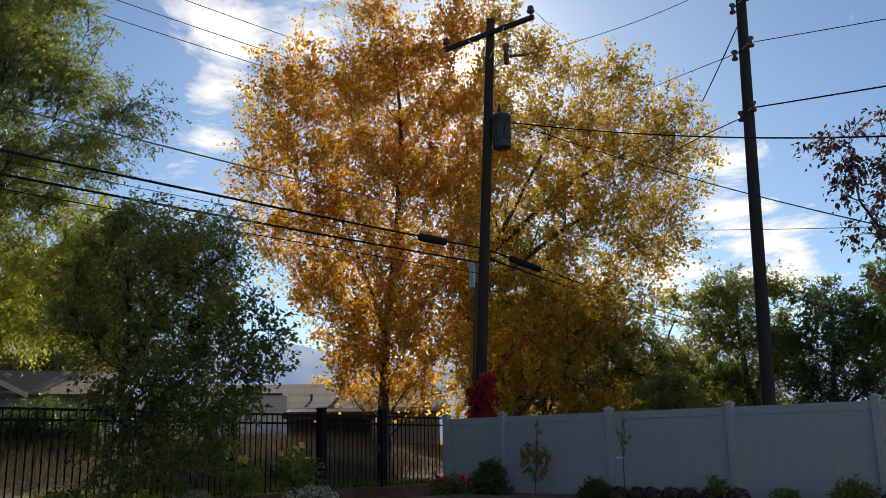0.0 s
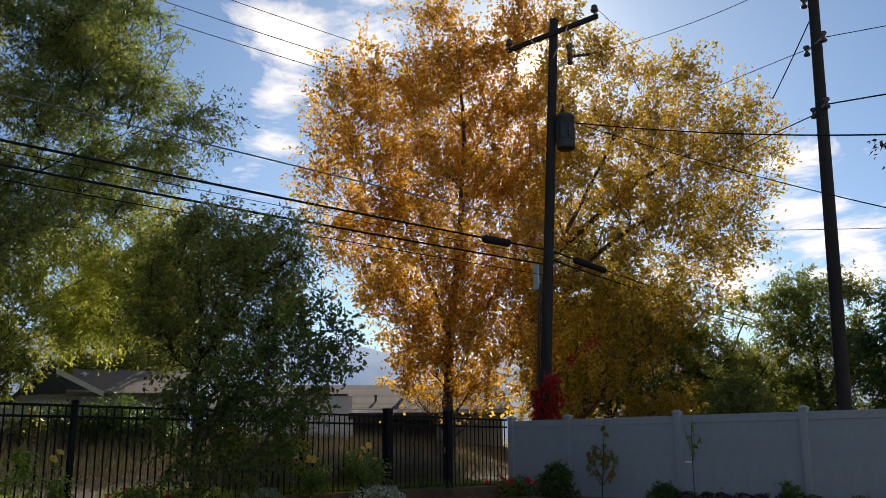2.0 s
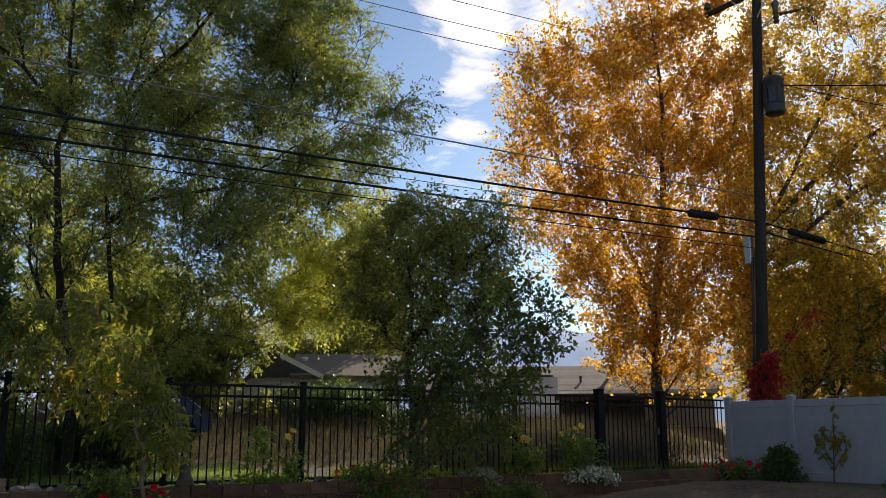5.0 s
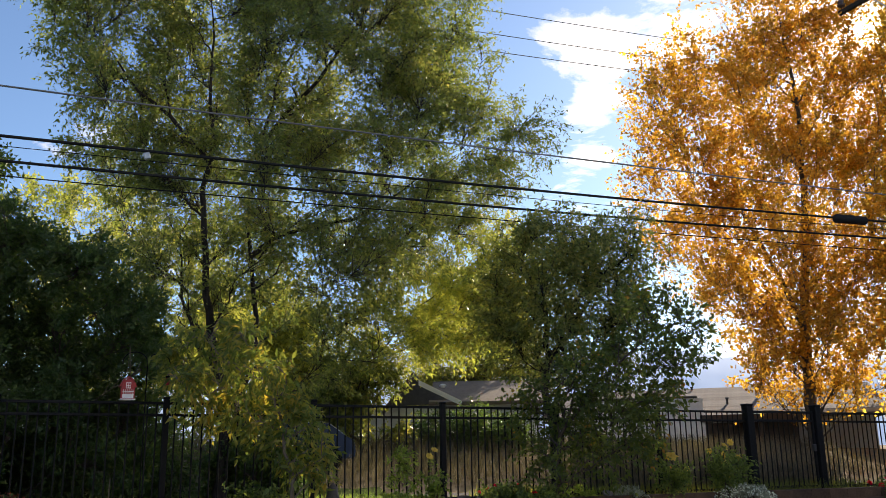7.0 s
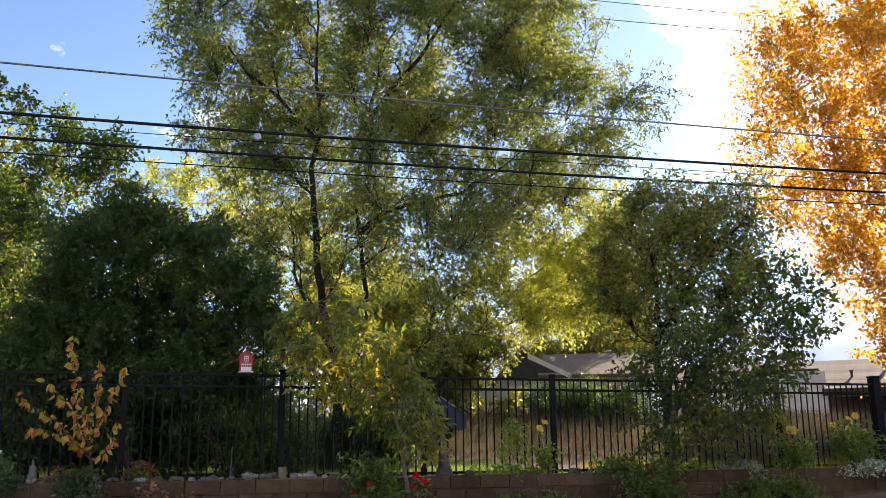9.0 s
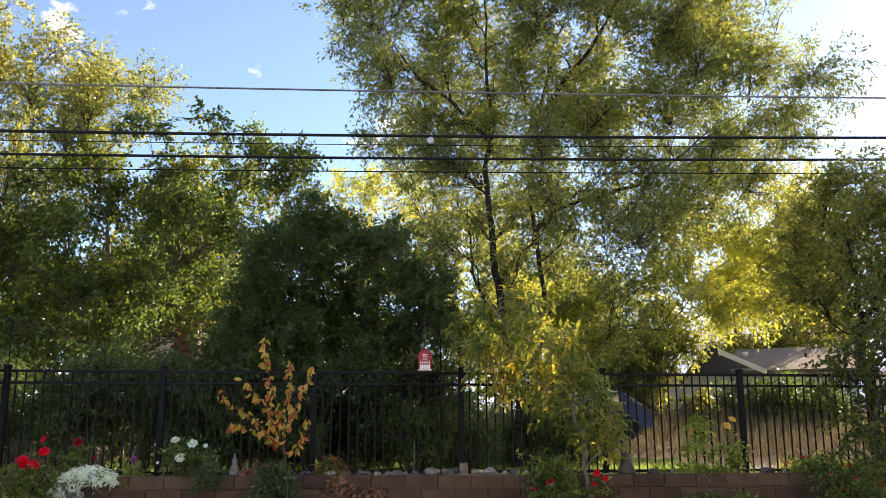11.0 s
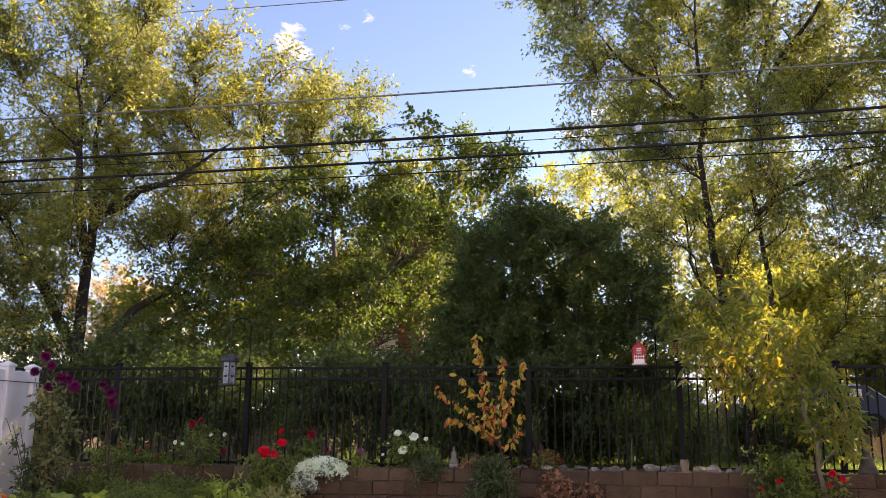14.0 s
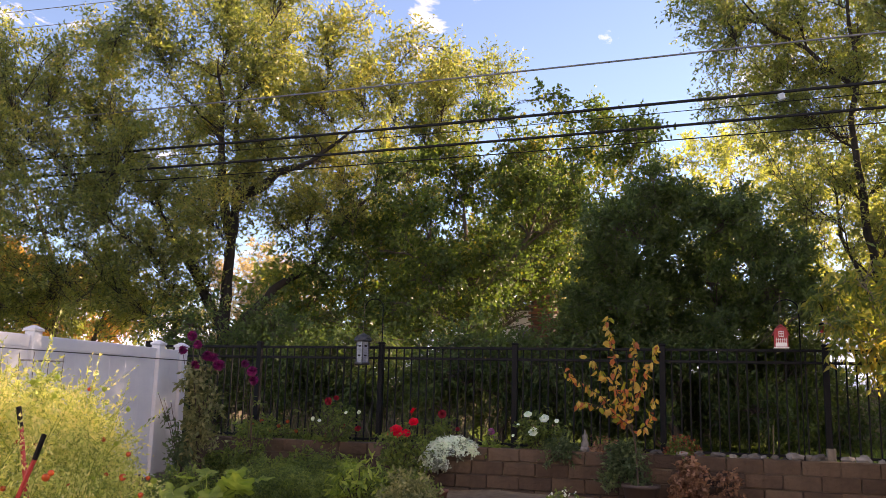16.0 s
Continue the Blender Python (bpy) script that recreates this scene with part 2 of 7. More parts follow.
M_BROWN = surface("brown_boards", [(0.05, 0.035, 0.028), (0.09, 0.065, 0.05)], 0.85, 8, 0.4)
M_BRICK = surface("red_brick", [(0.16, 0.06, 0.04), (0.27, 0.11, 0.07)], 0.95, 14, 0.5, object_random=0.4)
M_TERRACOTTA = surface("dark_plastic_pot", [(0.045, 0.03, 0.024), (0.08, 0.055, 0.045)], 0.6, 12, 0.1)
M_GLASS_GREY = surface("clouded_feeder_glass", [(0.07, 0.08, 0.105), (0.30, 0.33, 0.4)], 0.2, 22, 0.08)
M_WINDOW = surface("sky_reflecting_glass", [(0.55, 0.6, 0.64), (0.66, 0.7, 0.74)], 0.12, 3, 0.02, metal=0.9)
M_BLUE = surface("dark_blue_paint", [(0.012, 0.03, 0.08), (0.02, 0.045, 0.11)], 0.5, 4, 0.3)

L_GOLD = leafy("gold_cottonwood_leaf", [(0.21, 0.115, 0.028), (0.31, 0.185, 0.036), (0.38, 0.25, 0.05), (0.40, 0.30, 0.08)], 0.67, 0.42, 0.35, glow=(2.5, 2.2, 1.2))
L_OLIVE_GOLD = leafy("olive_gold_leaf", [(0.15, 0.125, 0.03), (0.25, 0.185, 0.036), (0.35, 0.245, 0.045), (0.40, 0.295, 0.07)], 0.65, 0.42, 0.3, glow=(2.4, 2.2, 1.2))
L_ELM = leafy("elm_leaf", [(0.082, 0.112, 0.044), (0.13, 0.165, 0.058), (0.182, 0.205, 0.07), (0.265, 0.24, 0.085)], 0.55, 0.42, 0.5, [0.15, 0.45, 0.7, 0.9])
L_ELM_YELLOW = leafy("yellowing_elm_leaf", [(0.082, 0.105, 0.042), (0.14, 0.168, 0.058), (0.205, 0.218, 0.074), (0.31, 0.268, 0.085)], 0.52, 0.42, 0.6)
L_GREEN = leafy("green_leaf", [(0.066, 0.092, 0.034), (0.105, 0.135, 0.042), (0.165, 0.18, 0.05), (0.31, 0.25, 0.062)], 0.57, 0.42, 0.5, [0.15, 0.4, 0.7, 0.92])
L_MAPLE = leafy("maple_leaf", [(0.043, 0.074, 0.028), (0.068, 0.106, 0.031), (0.11, 0.153, 0.036), (0.29, 0.215, 0.04)], 0.47, 0.42, 0.6, [0.15, 0.42, 0.72, 0.92], glow=(1.8, 1.9, 1.0))
L_DARK = leafy("dark_green_leaf", [(0.04, 0.072, 0.03), (0.062, 0.102, 0.036), (0.092, 0.138, 0.044)], 0.45, 0.42, 0.6)
L_PEAR = leafy("glossy_pear_leaf", [(0.055, 0.085, 0.03), (0.085, 0.12, 0.035), (0.135, 0.165, 0.042), (0.40, 0.18, 0.035)], 0.5, 0.42, 0.9, [0.15, 0.45, 0.78, 0.95])
L_WEEP = leafy("weeping_peach_leaf", [(0.075, 0.115, 0.038), (0.135, 0.175, 0.048), (0.26, 0.245, 0.06), (0.46, 0.31, 0.065)], 0.52, 0.42, 1.2, [0.15, 0.42, 0.7, 0.93])
L_YELLOW = leafy("bright_yellow_leaf", [(0.17, 0.21, 0.065), (0.28, 0.295, 0.08), (0.40, 0.37, 0.11)], 0.58, 0.5, 0.5)
L_ORANGE = leafy("orange_leaf", [(0.24, 0.12, 0.04), (0.36, 0.19, 0.06), (0.40, 0.27, 0.09)], 0.5, 0.5, 0.5)
L_PURPLE = leafy("purple_leaf", [(0.045, 0.02, 0.02), (0.095, 0.04, 0.035), (0.16, 0.08, 0.05)], 0.42, 0.45, 1.0)
L_REDVINE = leafy("red_vine_leaf", [(0.18, 0.012, 0.02), (0.34, 0.025, 0.035), (0.5, 0.05, 0.06)], 0.5, 0.5, 1.5)
L_GARDEN = leafy("garden_leaf", [(0.06, 0.095, 0.036), (0.115, 0.17, 0.055), (0.20, 0.25, 0.075)], 0.5, 0.5, 1.5)
L_LIME = leafy("lime_leaf", [(0.11, 0.17, 0.04), (0.19, 0.27, 0.06), (0.32, 0.38, 0.10)], 0.45, 0.5, 1.5)
L_TOMATO = leafy("yellowing_tomato_leaf", [(0.18, 0.23, 0.085), (0.38, 0.41, 0.16), (0.58, 0.56, 0.31), (0.70, 0.60, 0.40)], 0.5, 0.6, 2.0)
L_GREY = leafy("silver_leaf", [(0.16, 0.19, 0.17), (0.28, 0.31, 0.29), (0.42, 0.44, 0.42)], 0.3, 0.7, 2.0)
L_BRONZE = leafy("bronze_leaf", [(0.13, 0.065, 0.045), (0.25, 0.135, 0.095), (0.38, 0.225, 0.165)], 0.35, 0.6, 2.0)
L_BLUEGREEN = leafy("blue_green_leaf", [(0.045, 0.08, 0.038), (0.075, 0.12, 0.06), (0.14, 0.19, 0.10)], 0.4, 0.5, 2.0)
L_DEAD = leafy("dusty_dry_leaf", [(0.10, 0.12, 0.055), (0.19, 0.205, 0.10), (0.33, 0.31, 0.18)], 0.35, 0.7, 2.0)
L_STRAW = leafy("dry_tan_leaf", [(0.20, 0.15, 0.10), (0.32, 0.245, 0.165), (0.42, 0.33, 0.23)], 0.45, 0.7, 0.8)
L_GRASS = leafy("green_grass", [(0.09, 0.16, 0.035), (0.15, 0.24, 0.05), (0.24, 0.29, 0.08)], 0.4, 0.6, 1.0)
L_DRYGRASS = leafy("dry_grass", [(0.085, 0.072, 0.055), (0.14, 0.12, 0.09), (0.205, 0.178, 0.135)], 0.15, 0.8, 0.6)
P_RED = leafy("red_petal", [(0.52, 0.004, 0.034), (0.70, 0.018, 0.066)], 0.45, 0.5, 3)
P_DARKRED = leafy("dark_red_petal", [(0.2, 0.006, 0.018), (0.32, 0.012, 0.028)], 0.3, 0.5, 3)
# the blue of skylit shade is mixed into this white
P_WHITE = leafy("skylit_white_petal", [(0.60, 0.67, 0.80), (0.75, 0.80, 0.88)], 0.35, 0.6, 3)
P_PURPLE = leafy("purple_petal", [(0.12, 0.004, 0.06), (0.25, 0.012, 0.12)], 0.3, 0.5, 3)
P_YELLOW = leafy("yellow_petal", [(0.50, 0.36, 0.05), (0.65, 0.50, 0.14)], 0.35, 0.5, 3)
P_PINK = leafy("violet_petal", [(0.25, 0.06, 0.22), (0.4, 0.12, 0.32)], 0.3, 0.5, 3)
P_RUST = leafy("rusty_petal", [(0.20, 0.05, 0.03), (0.36, 0.12, 0.07)], 0.3, 0.6, 3)
P_PLUM = leafy("dark_plum_petal", [(0.03, 0.012, 0.035), (0.07, 0.025, 0.08)], 0.3, 0.5, 3)
L_PEACH = leafy("orange_peach_leaf", [(0.20, 0.22, 0.05), (0.48, 0.34, 0.08), (0.55, 0.27, 0.08), (0.48, 0.17, 0.07)], 0.5, 0.45, 4)


# ---- mesh helpers ----
def raw(name, verts, faces):
    """A mesh from numpy arrays; faces all with the same number of corners."""
    verts, faces = np.asarray(verts, np.float32), np.asarray(faces, np.int32)
    me = bpy.data.meshes.new(name)
    n, k = faces.shape
    me.vertices.add(len(verts)), me.loops.add(n * k), me.polygons.add(n)
    me.vertices.foreach_set("co", verts.ravel())
    me.loops.foreach_set("vertex_index", faces.ravel())
    me.polygons.foreach_set("loop_start", np.arange(0, n * k, k, dtype=np.int32))
    me.polygons.foreach_set("loop_total", np.full(n, k, np.int32))
    me.update(calc_edges=True)
    return me


def thing(name, place, label, category, group="", kind=""):
    ob = new(name)
    ob.location = place
    ob.empty_display_size = 0.1
    return tagged(ob, label, category, group, kind)


def part(name, shape, material, parent, label="", at=None, smooth=False):
    """One mesh object under a thing or a part; shape is a bmesh or a mesh, in the parent's own space."""
    if isinstance(shape, bmesh.types.BMesh):
        me = bpy.data.meshes.new(name)
        shape.to_mesh(me)
        shape.free()
    else:
        me = shape
    if not me.materials:
        me.materials.append(material)
    if smooth:
        me.polygons.foreach_set("use_smooth", np.ones(len(me.polygons), bool))
    ob = new(name, me)
    ob.parent = parent
    if at is not None:
        ob.matrix_basis = at if isinstance(at, Matrix) else Matrix.Translation(at)
    return tagged(ob, label)


def solo(name, shape, material, label, category, at=None, group="", kind="", smooth=False):
    ob = part(name, shape, material, None, label, at, smooth)
    return tagged(ob, label, category, group, kind)


def box(size, at=(0, 0, 0), bevel=0.0, bm=None):
    bm = bm or bmesh.new()
    r = bmesh.ops.create_cube(bm, size=1.0, matrix=Matrix.LocRotScale(Vector(at), None, Vector(size)))
    if bevel:
        edges = list({e for v in r["verts"] for e in v.link_edges})
        bmesh.ops.bevel(bm, geom=edges, offset=bevel, segments=1, affect="EDGES")
    return bm


def tube_data(points, radii, sides=6):
    pts, rad = np.asarray(points, float), np.asarray(radii, float)
    n = len(pts)
    d = np.gradient(pts, axis=0)
    d /= np.linalg.norm(d, axis=1)[:, None] + 1e-9
    ref = np.array([0.31, 0.22, 0.92]) if abs(d[0][2]) < 0.9 else np.array([1.0, 0.2, 0.1])
    s = np.cross(d, ref)
    s /= np.linalg.norm(s, axis=1)[:, None] + 1e-9
    t = np.cross(d, s)
    a = np.linspace(0, 2 * np.pi, sides, endpoint=False)
    ring = pts[:, None] + rad[:, None, None] * (np.cos(a)[None, :, None] * s[:, None] + np.sin(a)[None, :, None] * t[:, None])
    k, j = np.meshgrid(np.arange(n - 1), np.arange(sides), indexing="ij")
    k, j = k.ravel(), j.ravel()
    j2 = (j + 1) % sides
    quads = np.stack([k * sides + j, k * sides + j2, (k + 1) * sides + j2, (k + 1) * sides + j], 1)
    return ring.reshape(-1, 3), quads


class Tubes:
    """Gathers tapered tubes into one mesh."""

    def __init__(self):
        self.v, self.f, self.n = [], [], 0

    def add(self, points, radii, sides=6):
        v, f = tube_data(points, radii, sides)
        self.v.append(v), self.f.append(f + self.n)
        self.n += len(v)

    def mesh(self, name):
        return raw(name, np.concatenate(self.v), np.concatenate(self.f))


def unit(a):
    return a / (np.linalg.norm(a, axis=-1, keepdims=True) + 1e-9)


def leaves(name, P, D, L, W, rng, fold=0.25, six=False, slim=False):
    """Folded leaves at P that point along D."""
    n = len(P)
    D = unit(D)
    N = unit(rng.normal(size=(n, 3)) + np.array([0, 0, 0.6]))
    S = unit(np.cross(D, N))
    N = np.cross(S, D)
    L, W = np.broadcast_to(L, n)[:, None], np.broadcast_to(W, n)[:, None]
    if slim:
        v = np.stack([P + S * W / 2, P + D * L, P - S * W / 2], 1).reshape(-1, 3)
        return raw(name, v, np.arange(3 * n).reshape(-1, 3))
    if not six:
        mid = P + D * L * 0.36 + N * (fold * W)
        v = np.stack([P, mid + S * W / 2, P + D * L, mid - S * W / 2], 1).reshape(-1, 3)
        o = np.arange(n)[:, None] * 4
        f = np.concatenate([o + [0, 1, 2], o + [0, 2, 3]])
        return raw(name, v, f)
    a, b = P + D * L * 0.25, P + D * L * 0.65
    up = N * (fold * W)
    v = np.stack([P, a + S * W * 0.5 + up, b + S * W * 0.42 + up * 0.6, P + D * L - N * 0.1 * L, b - S * W * 0.42 + up * 0.6, a - S * W * 0.5 + up], 1).reshape(-1, 3)
    o = np.arange(n)[:, None] * 6
    f = np.concatenate([o + [0, 1, 2], o + [0, 2, 3], o + [0, 3, 4], o + [0, 4, 5]])
    return raw(name, v, f)


def sprays(C, R, count, rng, twig=0.4, per=8, droop=0.3, out=0.6, flat=0.85):
    """Twigs around cluster centres C of radius R; returns leaf places and directions, and the twigs."""
    k = rng.integers(0, len(C), count)
    off = unit(rng.normal(size=(count, 3))) * (rng.random((count, 1)) ** 0.5) * np.array([1, 1, flat])
    start = C[k] + off * R[k][:, None]
    d = unit(off * out + rng.normal(size=(count, 3)) * 0.55 + np.array([0, 0, -droop]))
    length = twig * (0.5 + rng.random((count, 1)))
    u = (np.arange(per) + 0.5)[None, :] / per
    u = np.clip(u + rng.normal(size=(count, per)) * 0.05, 0, 1)
    sag = np.array([0, 0, -1.0]) * (droop * 0.5)
    P = start[:, None] + d[:, None] * (length * u)[:, :, None] + sag * (length * u * u)[:, :, None]
    side = unit(np.cross(d, rng.normal(size=(count, 3))))
    sign = np.where(np.arange(per) % 2, 1.0, -1.0)[None, :, None]
    D = d[:, None] * 0.55 + side[:, None] * sign * 0.7 + rng.normal(size=(count, per, 3)) * 0.35 + np.array([0, 0, -droop])
    return P.reshape(-1, 3), D.reshape(-1, 3), start, start + d * length + sag * length


def twig_leaves(start, d, length, per, droop, rng, lean=0.6, loose=0.03):
    """Leaves set alternately along twigs; gives their places, directions and the twigs' tips."""
    count = len(start)
    u = np.clip((np.arange(per) + 0.6)[None, :] / per + rng.normal(size=(count, per)) * 0.04, 0, 1)
    sag = np.array([0, 0, -0.45 * droop])
    P = start[:, None] + d[:, None] * (length * u)[:, :, None] + sag * (length * u * u)[:, :, None] + rng.normal(size=(count, per, 3)) * loose
    side = unit(np.cross(d, rng.normal(size=(count, 3))))
    sign = np.where(np.arange(per) % 2, 1.0, -1.0)[None, :, None]
    D = d[:, None] * lean + side[:, None] * sign * 0.7 + rng.normal(size=(count, per, 3)) * 0.32 + np.array([0, 0, -max(0.0, droop)])
    return P, D, start + d * length + sag * length


def boughs(outline, r, seed=1, layers=2):
    """Boughs of several sizes packed inside a crown's outline of (across, height) corners."""
    rng = np.random.default_rng(seed)
    a = np.array(outline, float)
    b = np.roll(a, -1, 0)
    made = []
    for _ in range(layers):
        mine = []
        for size, tries in ((r, 500), (r * 0.75, 700), (r * 0.5, 900), (r * 0.34, 700)):
            for p in rng.uniform(a.min(0), a.max(0), (tries, 2)):
                cross = (a[:, 1] > p[1]) != (b[:, 1] > p[1])
                x = a[:, 0] + (p[1] - a[:, 1]) * (b[:, 0] - a[:, 0]) / np.where(cross, b[:, 1] - a[:, 1], 1.0)
                if not (cross & (x > p[0])).sum() % 2:
                    continue
                t = (((p - a) * (b - a)).sum(1) / ((b - a) ** 2).sum(1)).clip(0, 1)
                if np.linalg.norm(p - a - (b - a) * t[:, None], axis=1).min() < 0.85 * size:
                    continue
                if all(math.hypot(p[0] - q[0], p[1] - q[1]) > 0.68 * (size + q[2]) for q in mine):
                    mine.append((float(p[0]), float(p[1]), size))
        made += mine
    return made


def tree(name, base, face, lobes, trunks, radius, leaf, size, label, category="tree", density=420, depth=0.5, droop=0.3, twig=0.45, per=8,
         ground=1.0, seed=1, bark=None, limb=0.05, group="", slim=True, upright=0.85, back=0.0, gap=None, fork=0.5, rise=0.25, shoots=8, thin=0.35, spread=0.6, total=0, airy=0.3, feather=0.0, bare=0.22, young=None):
    """A tree grown in four orders: trunks, limbs to each bough, branches inside the bough, leafy twigs along the branches.
    lobes: (across, height, radius) as seen square to `face`; trunks: polylines of (across, height)."""
    rng = np.random.default_rng(seed)
    bark = bark or M_BARK
    a = radians(face)
    R, B = np.array([math.cos(a), math.sin(a), 0]), np.array([-math.sin(a), math.cos(a), 0])
    ob = thing(name, (base[0], base[1], ground), label, category, group)
    wide = max(abs(u) for u, *_ in lobes) + 0.3
    place = lambda u, d, z: R * u + B * d + np.array([0, 0, z - ground])
    wood, nodes, girth = Tubes(), [], []
    for i, line in enumerate(trunks):
        pts = [place(u, 0, z) for u, z in line]
        if i == 0:
            pts = [place(line[0][0], 0, ground - 0.1)] + pts
        pts = np.array(pts)
        steps = np.linspace(0, len(pts) - 1, 5 * (len(pts) - 1) + 1)
        fine = np.stack([np.interp(steps, np.arange(len(pts)), pts[:, c]) for c in range(3)], 1)
        for _ in range(2):
            fine[1:-1] = (fine[:-2] + 2 * fine[1:-1] + fine[2:]) / 4
        fine[2:] += np.cumsum(rng.normal(size=(len(fine) - 2, 3)) * 0.03, 0)
        r0 = radius
        if i:
            fine += B * np.linspace(0, (rng.random() - 0.5) * depth * wide, len(fine))[:, None]
            near = int(np.argmin([np.linalg.norm(q - fine[0]) for q in nodes]))
            fine += (nodes[near] - fine[0]) * np.linspace(1, 0, len(fine))[:, None]
            r0 = radius * fork
        rr = r0 * (0.06 + 0.94 * np.linspace(1, 0, len(fine)) ** 0.8)
        if i == 0:
            rr[:2] *= 1.25
        wood.add(fine, rr, 8)
        nodes += list(fine)
        girth += list(rr)
    centres = []
    for u, z, r in lobes:
        d = (rng.random() * 2 - 1) * depth * wide * math.sqrt(max(0.1, 1 - (u / wide) ** 2))
        centres.append(place(u, d + back, z))
    # limbs grow outwards, each from the nearest wood that lies below it
    reach = [min(np.linalg.norm(c - q) for q in nodes) for c in centres]
    S, E, M, T = [], [], [], []
    each = (total / sum(q[2] ** 2 for q in lobes) if total else density * (1.4 if slim else 1.0)) / (per * shoots)
    for i in np.argsort(reach):
        c, r = centres[i], lobes[i][2]
        N, G = np.array(nodes), np.array(girth)
        gone = np.linalg.norm(c - N, axis=1)
        steep = 0.4 + feather
        cost = gone + 1.5 * np.maximum(0, N[:, 2] - c[2] + steep * np.hypot(c[0] - N[:, 0], c[1] - N[:, 1])) + 0.25 / (1 + 40 * G)
        k = int(np.argmin(cost))
        p0, far = N[k], gone[k]
        mid = (p0 + c) / 2 + rng.normal(size=3) * 0.12 * far + np.array([0, 0, (-0.06 if feather else 0.12) * far])
        t = np.linspace(0, 1, 7)[:, None]
        curve = (1 - t) ** 2 * p0 + 2 * t * (1 - t) * mid + t * t * c
        curve[1:-1] += rng.normal(size=(5, 3)) * 0.025 * far
        r0 = min(G[k] * 0.7, limb * (0.5 + 0.5 * r + 0.25 * far))
        rr = np.linspace(r0, max(0.006, r0 * 0.3), 7)
        wood.add(curve, rr, 5)
        nodes += list(curve[2:])
        girth += list(rr[2:])
        n = max(2, round(each * r * r * (0.55 + 0.5 * far if feather else 1.0)))
        w = rng.uniform(0.25, 1.0, n) * 6
        lo = w.astype(int).clip(0, 5)
        s = curve[lo] + (curve[lo + 1] - curve[lo]) * (w - lo)[:, None]
        out = (c - p0) / (far + 1e-6)
        way = unit(rng.normal(size=(n, 3)) * 0.8 + out * spread + np.array([0, 0, rise]))
        e = c - out * 0.3 * r + way * (r * (0.3 + 0.92 * rng.random(n) ** 0.6))[:, None] * np.array([1, 1, upright])
        if feather:
            # side branches sweep upwards all along the limb and shorten towards its tip
            w = rng.uniform(0.15, 1.0, n)
            lo = (w * 6).astype(int).clip(0, 5)
            s = curve[lo] + (curve[lo + 1] - curve[lo]) * (w * 6 - lo)[:, None]
            way = unit(out * 0.8 + rng.normal(size=(n, 3)) * 0.5 + np.array([0, 0, rise]))
            e = s + way * ((feather + 0.7 * r) * rng.uniform(0.4, 1.5, n) * (1.25 - 0.6 * w))[:, None]
        gap_len = np.linalg.norm(e - s, axis=1)[:, None]
        m = (s + e) / 2 + rng.normal(size=(n, 3)) * 0.1 * gap_len + np.array([0, 0, 0.16]) * gap_len
        S.append(s), E.append(e), M.append(m), T.append(np.full(n, min(rr[-1], limb * 0.3)))
    S, E, M, T = np.concatenate(S), np.concatenate(E), np.concatenate(M), np.concatenate(T)
    for s, e, m, r in zip(S, E, M, T):
        wood.add([s, 0.25 * s + 0.5 * m + 0.25 * e, e], [r, r * 0.6, r * 0.2], 3)
    part("trunk", wood.mesh("trunk"), bark, ob, smooth=True)
    # leafy twigs along every branch, fuller on some than on others
    n = len(S)
    u = (0.2 + 0.8 * rng.random((n, shoots)) ** 0.8)[:, :, None]
    u[:, 0] = 1.0
    s, e, m = S[:, None], E[:, None], M[:, None]
    P0 = ((1 - u) ** 2 * s + 2 * u * (1 - u) * m + u * u * e).reshape(-1, 3)
    along = unit(2 * (1 - u) * (m - s) + 2 * u * (e - m)).reshape(-1, 3)
    across = unit(np.cross(along, rng.normal(size=along.shape)))
    d = unit(along * 0.75 + across * rng.uniform(0.25, 1.0, (len(along), 1)) + np.array([0, 0, -droop * 0.7]))
    length = twig * rng.uniform(0.6, 1.4, (len(d), 1)) * (1.15 - 0.5 * u.reshape(-1, 1))
    P, D, tips = twig_leaves(P0, d, length, per, droop, rng, loose=0.04 * twig)
    edge = np.clip(np.abs(E @ R) / wide, 0, 1) ** 2
    full = np.repeat(rng.uniform(thin, 1.45, n) * (1 - airy * edge), shoots)[:, None]
    keep = (rng.random(P.shape[:2]) < full).ravel()
    # no leaves hang below the lowest bough
    keep &= P.reshape(-1, 3)[:, 2] + ground > min(z - 1.3 * r for _, z, r in lobes)
    P, D = P.reshape(-1, 3)[keep], D.reshape(-1, 3)[keep]
    some = rng.random(len(P0)) < bare
    p, q = P0[some], tips[some]
    k = unit(np.cross(q - p, rng.normal(size=p.shape))) * min(0.005, limb * 0.1)
    t = unit(np.cross(q - p, k)) * min(0.005, limb * 0.1)
    v = np.stack([p + k, p - 0.5 * k + 0.87 * t, p - 0.5 * k - 0.87 * t, q], 1).reshape(-1, 3)
    o = np.arange(len(p))[:, None] * 4
    part("twig", raw("twig", v, np.concatenate([o + [0, 1, 3], o + [1, 2, 3], o + [2, 0, 3]])), young or bark, ob)["kind"] = "stuff"
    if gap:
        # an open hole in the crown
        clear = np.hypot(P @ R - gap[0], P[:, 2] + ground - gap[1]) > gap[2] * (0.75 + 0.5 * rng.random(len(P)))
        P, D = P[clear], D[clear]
    L = size[0] * (0.6 + 0.75 * rng.random(len(P)))
    crown = part("crown", leaves("crown", P, D, L, L * size[1], rng, slim=slim), leaf, ob)
    tagged(crown, kind="stuff")
    return ob


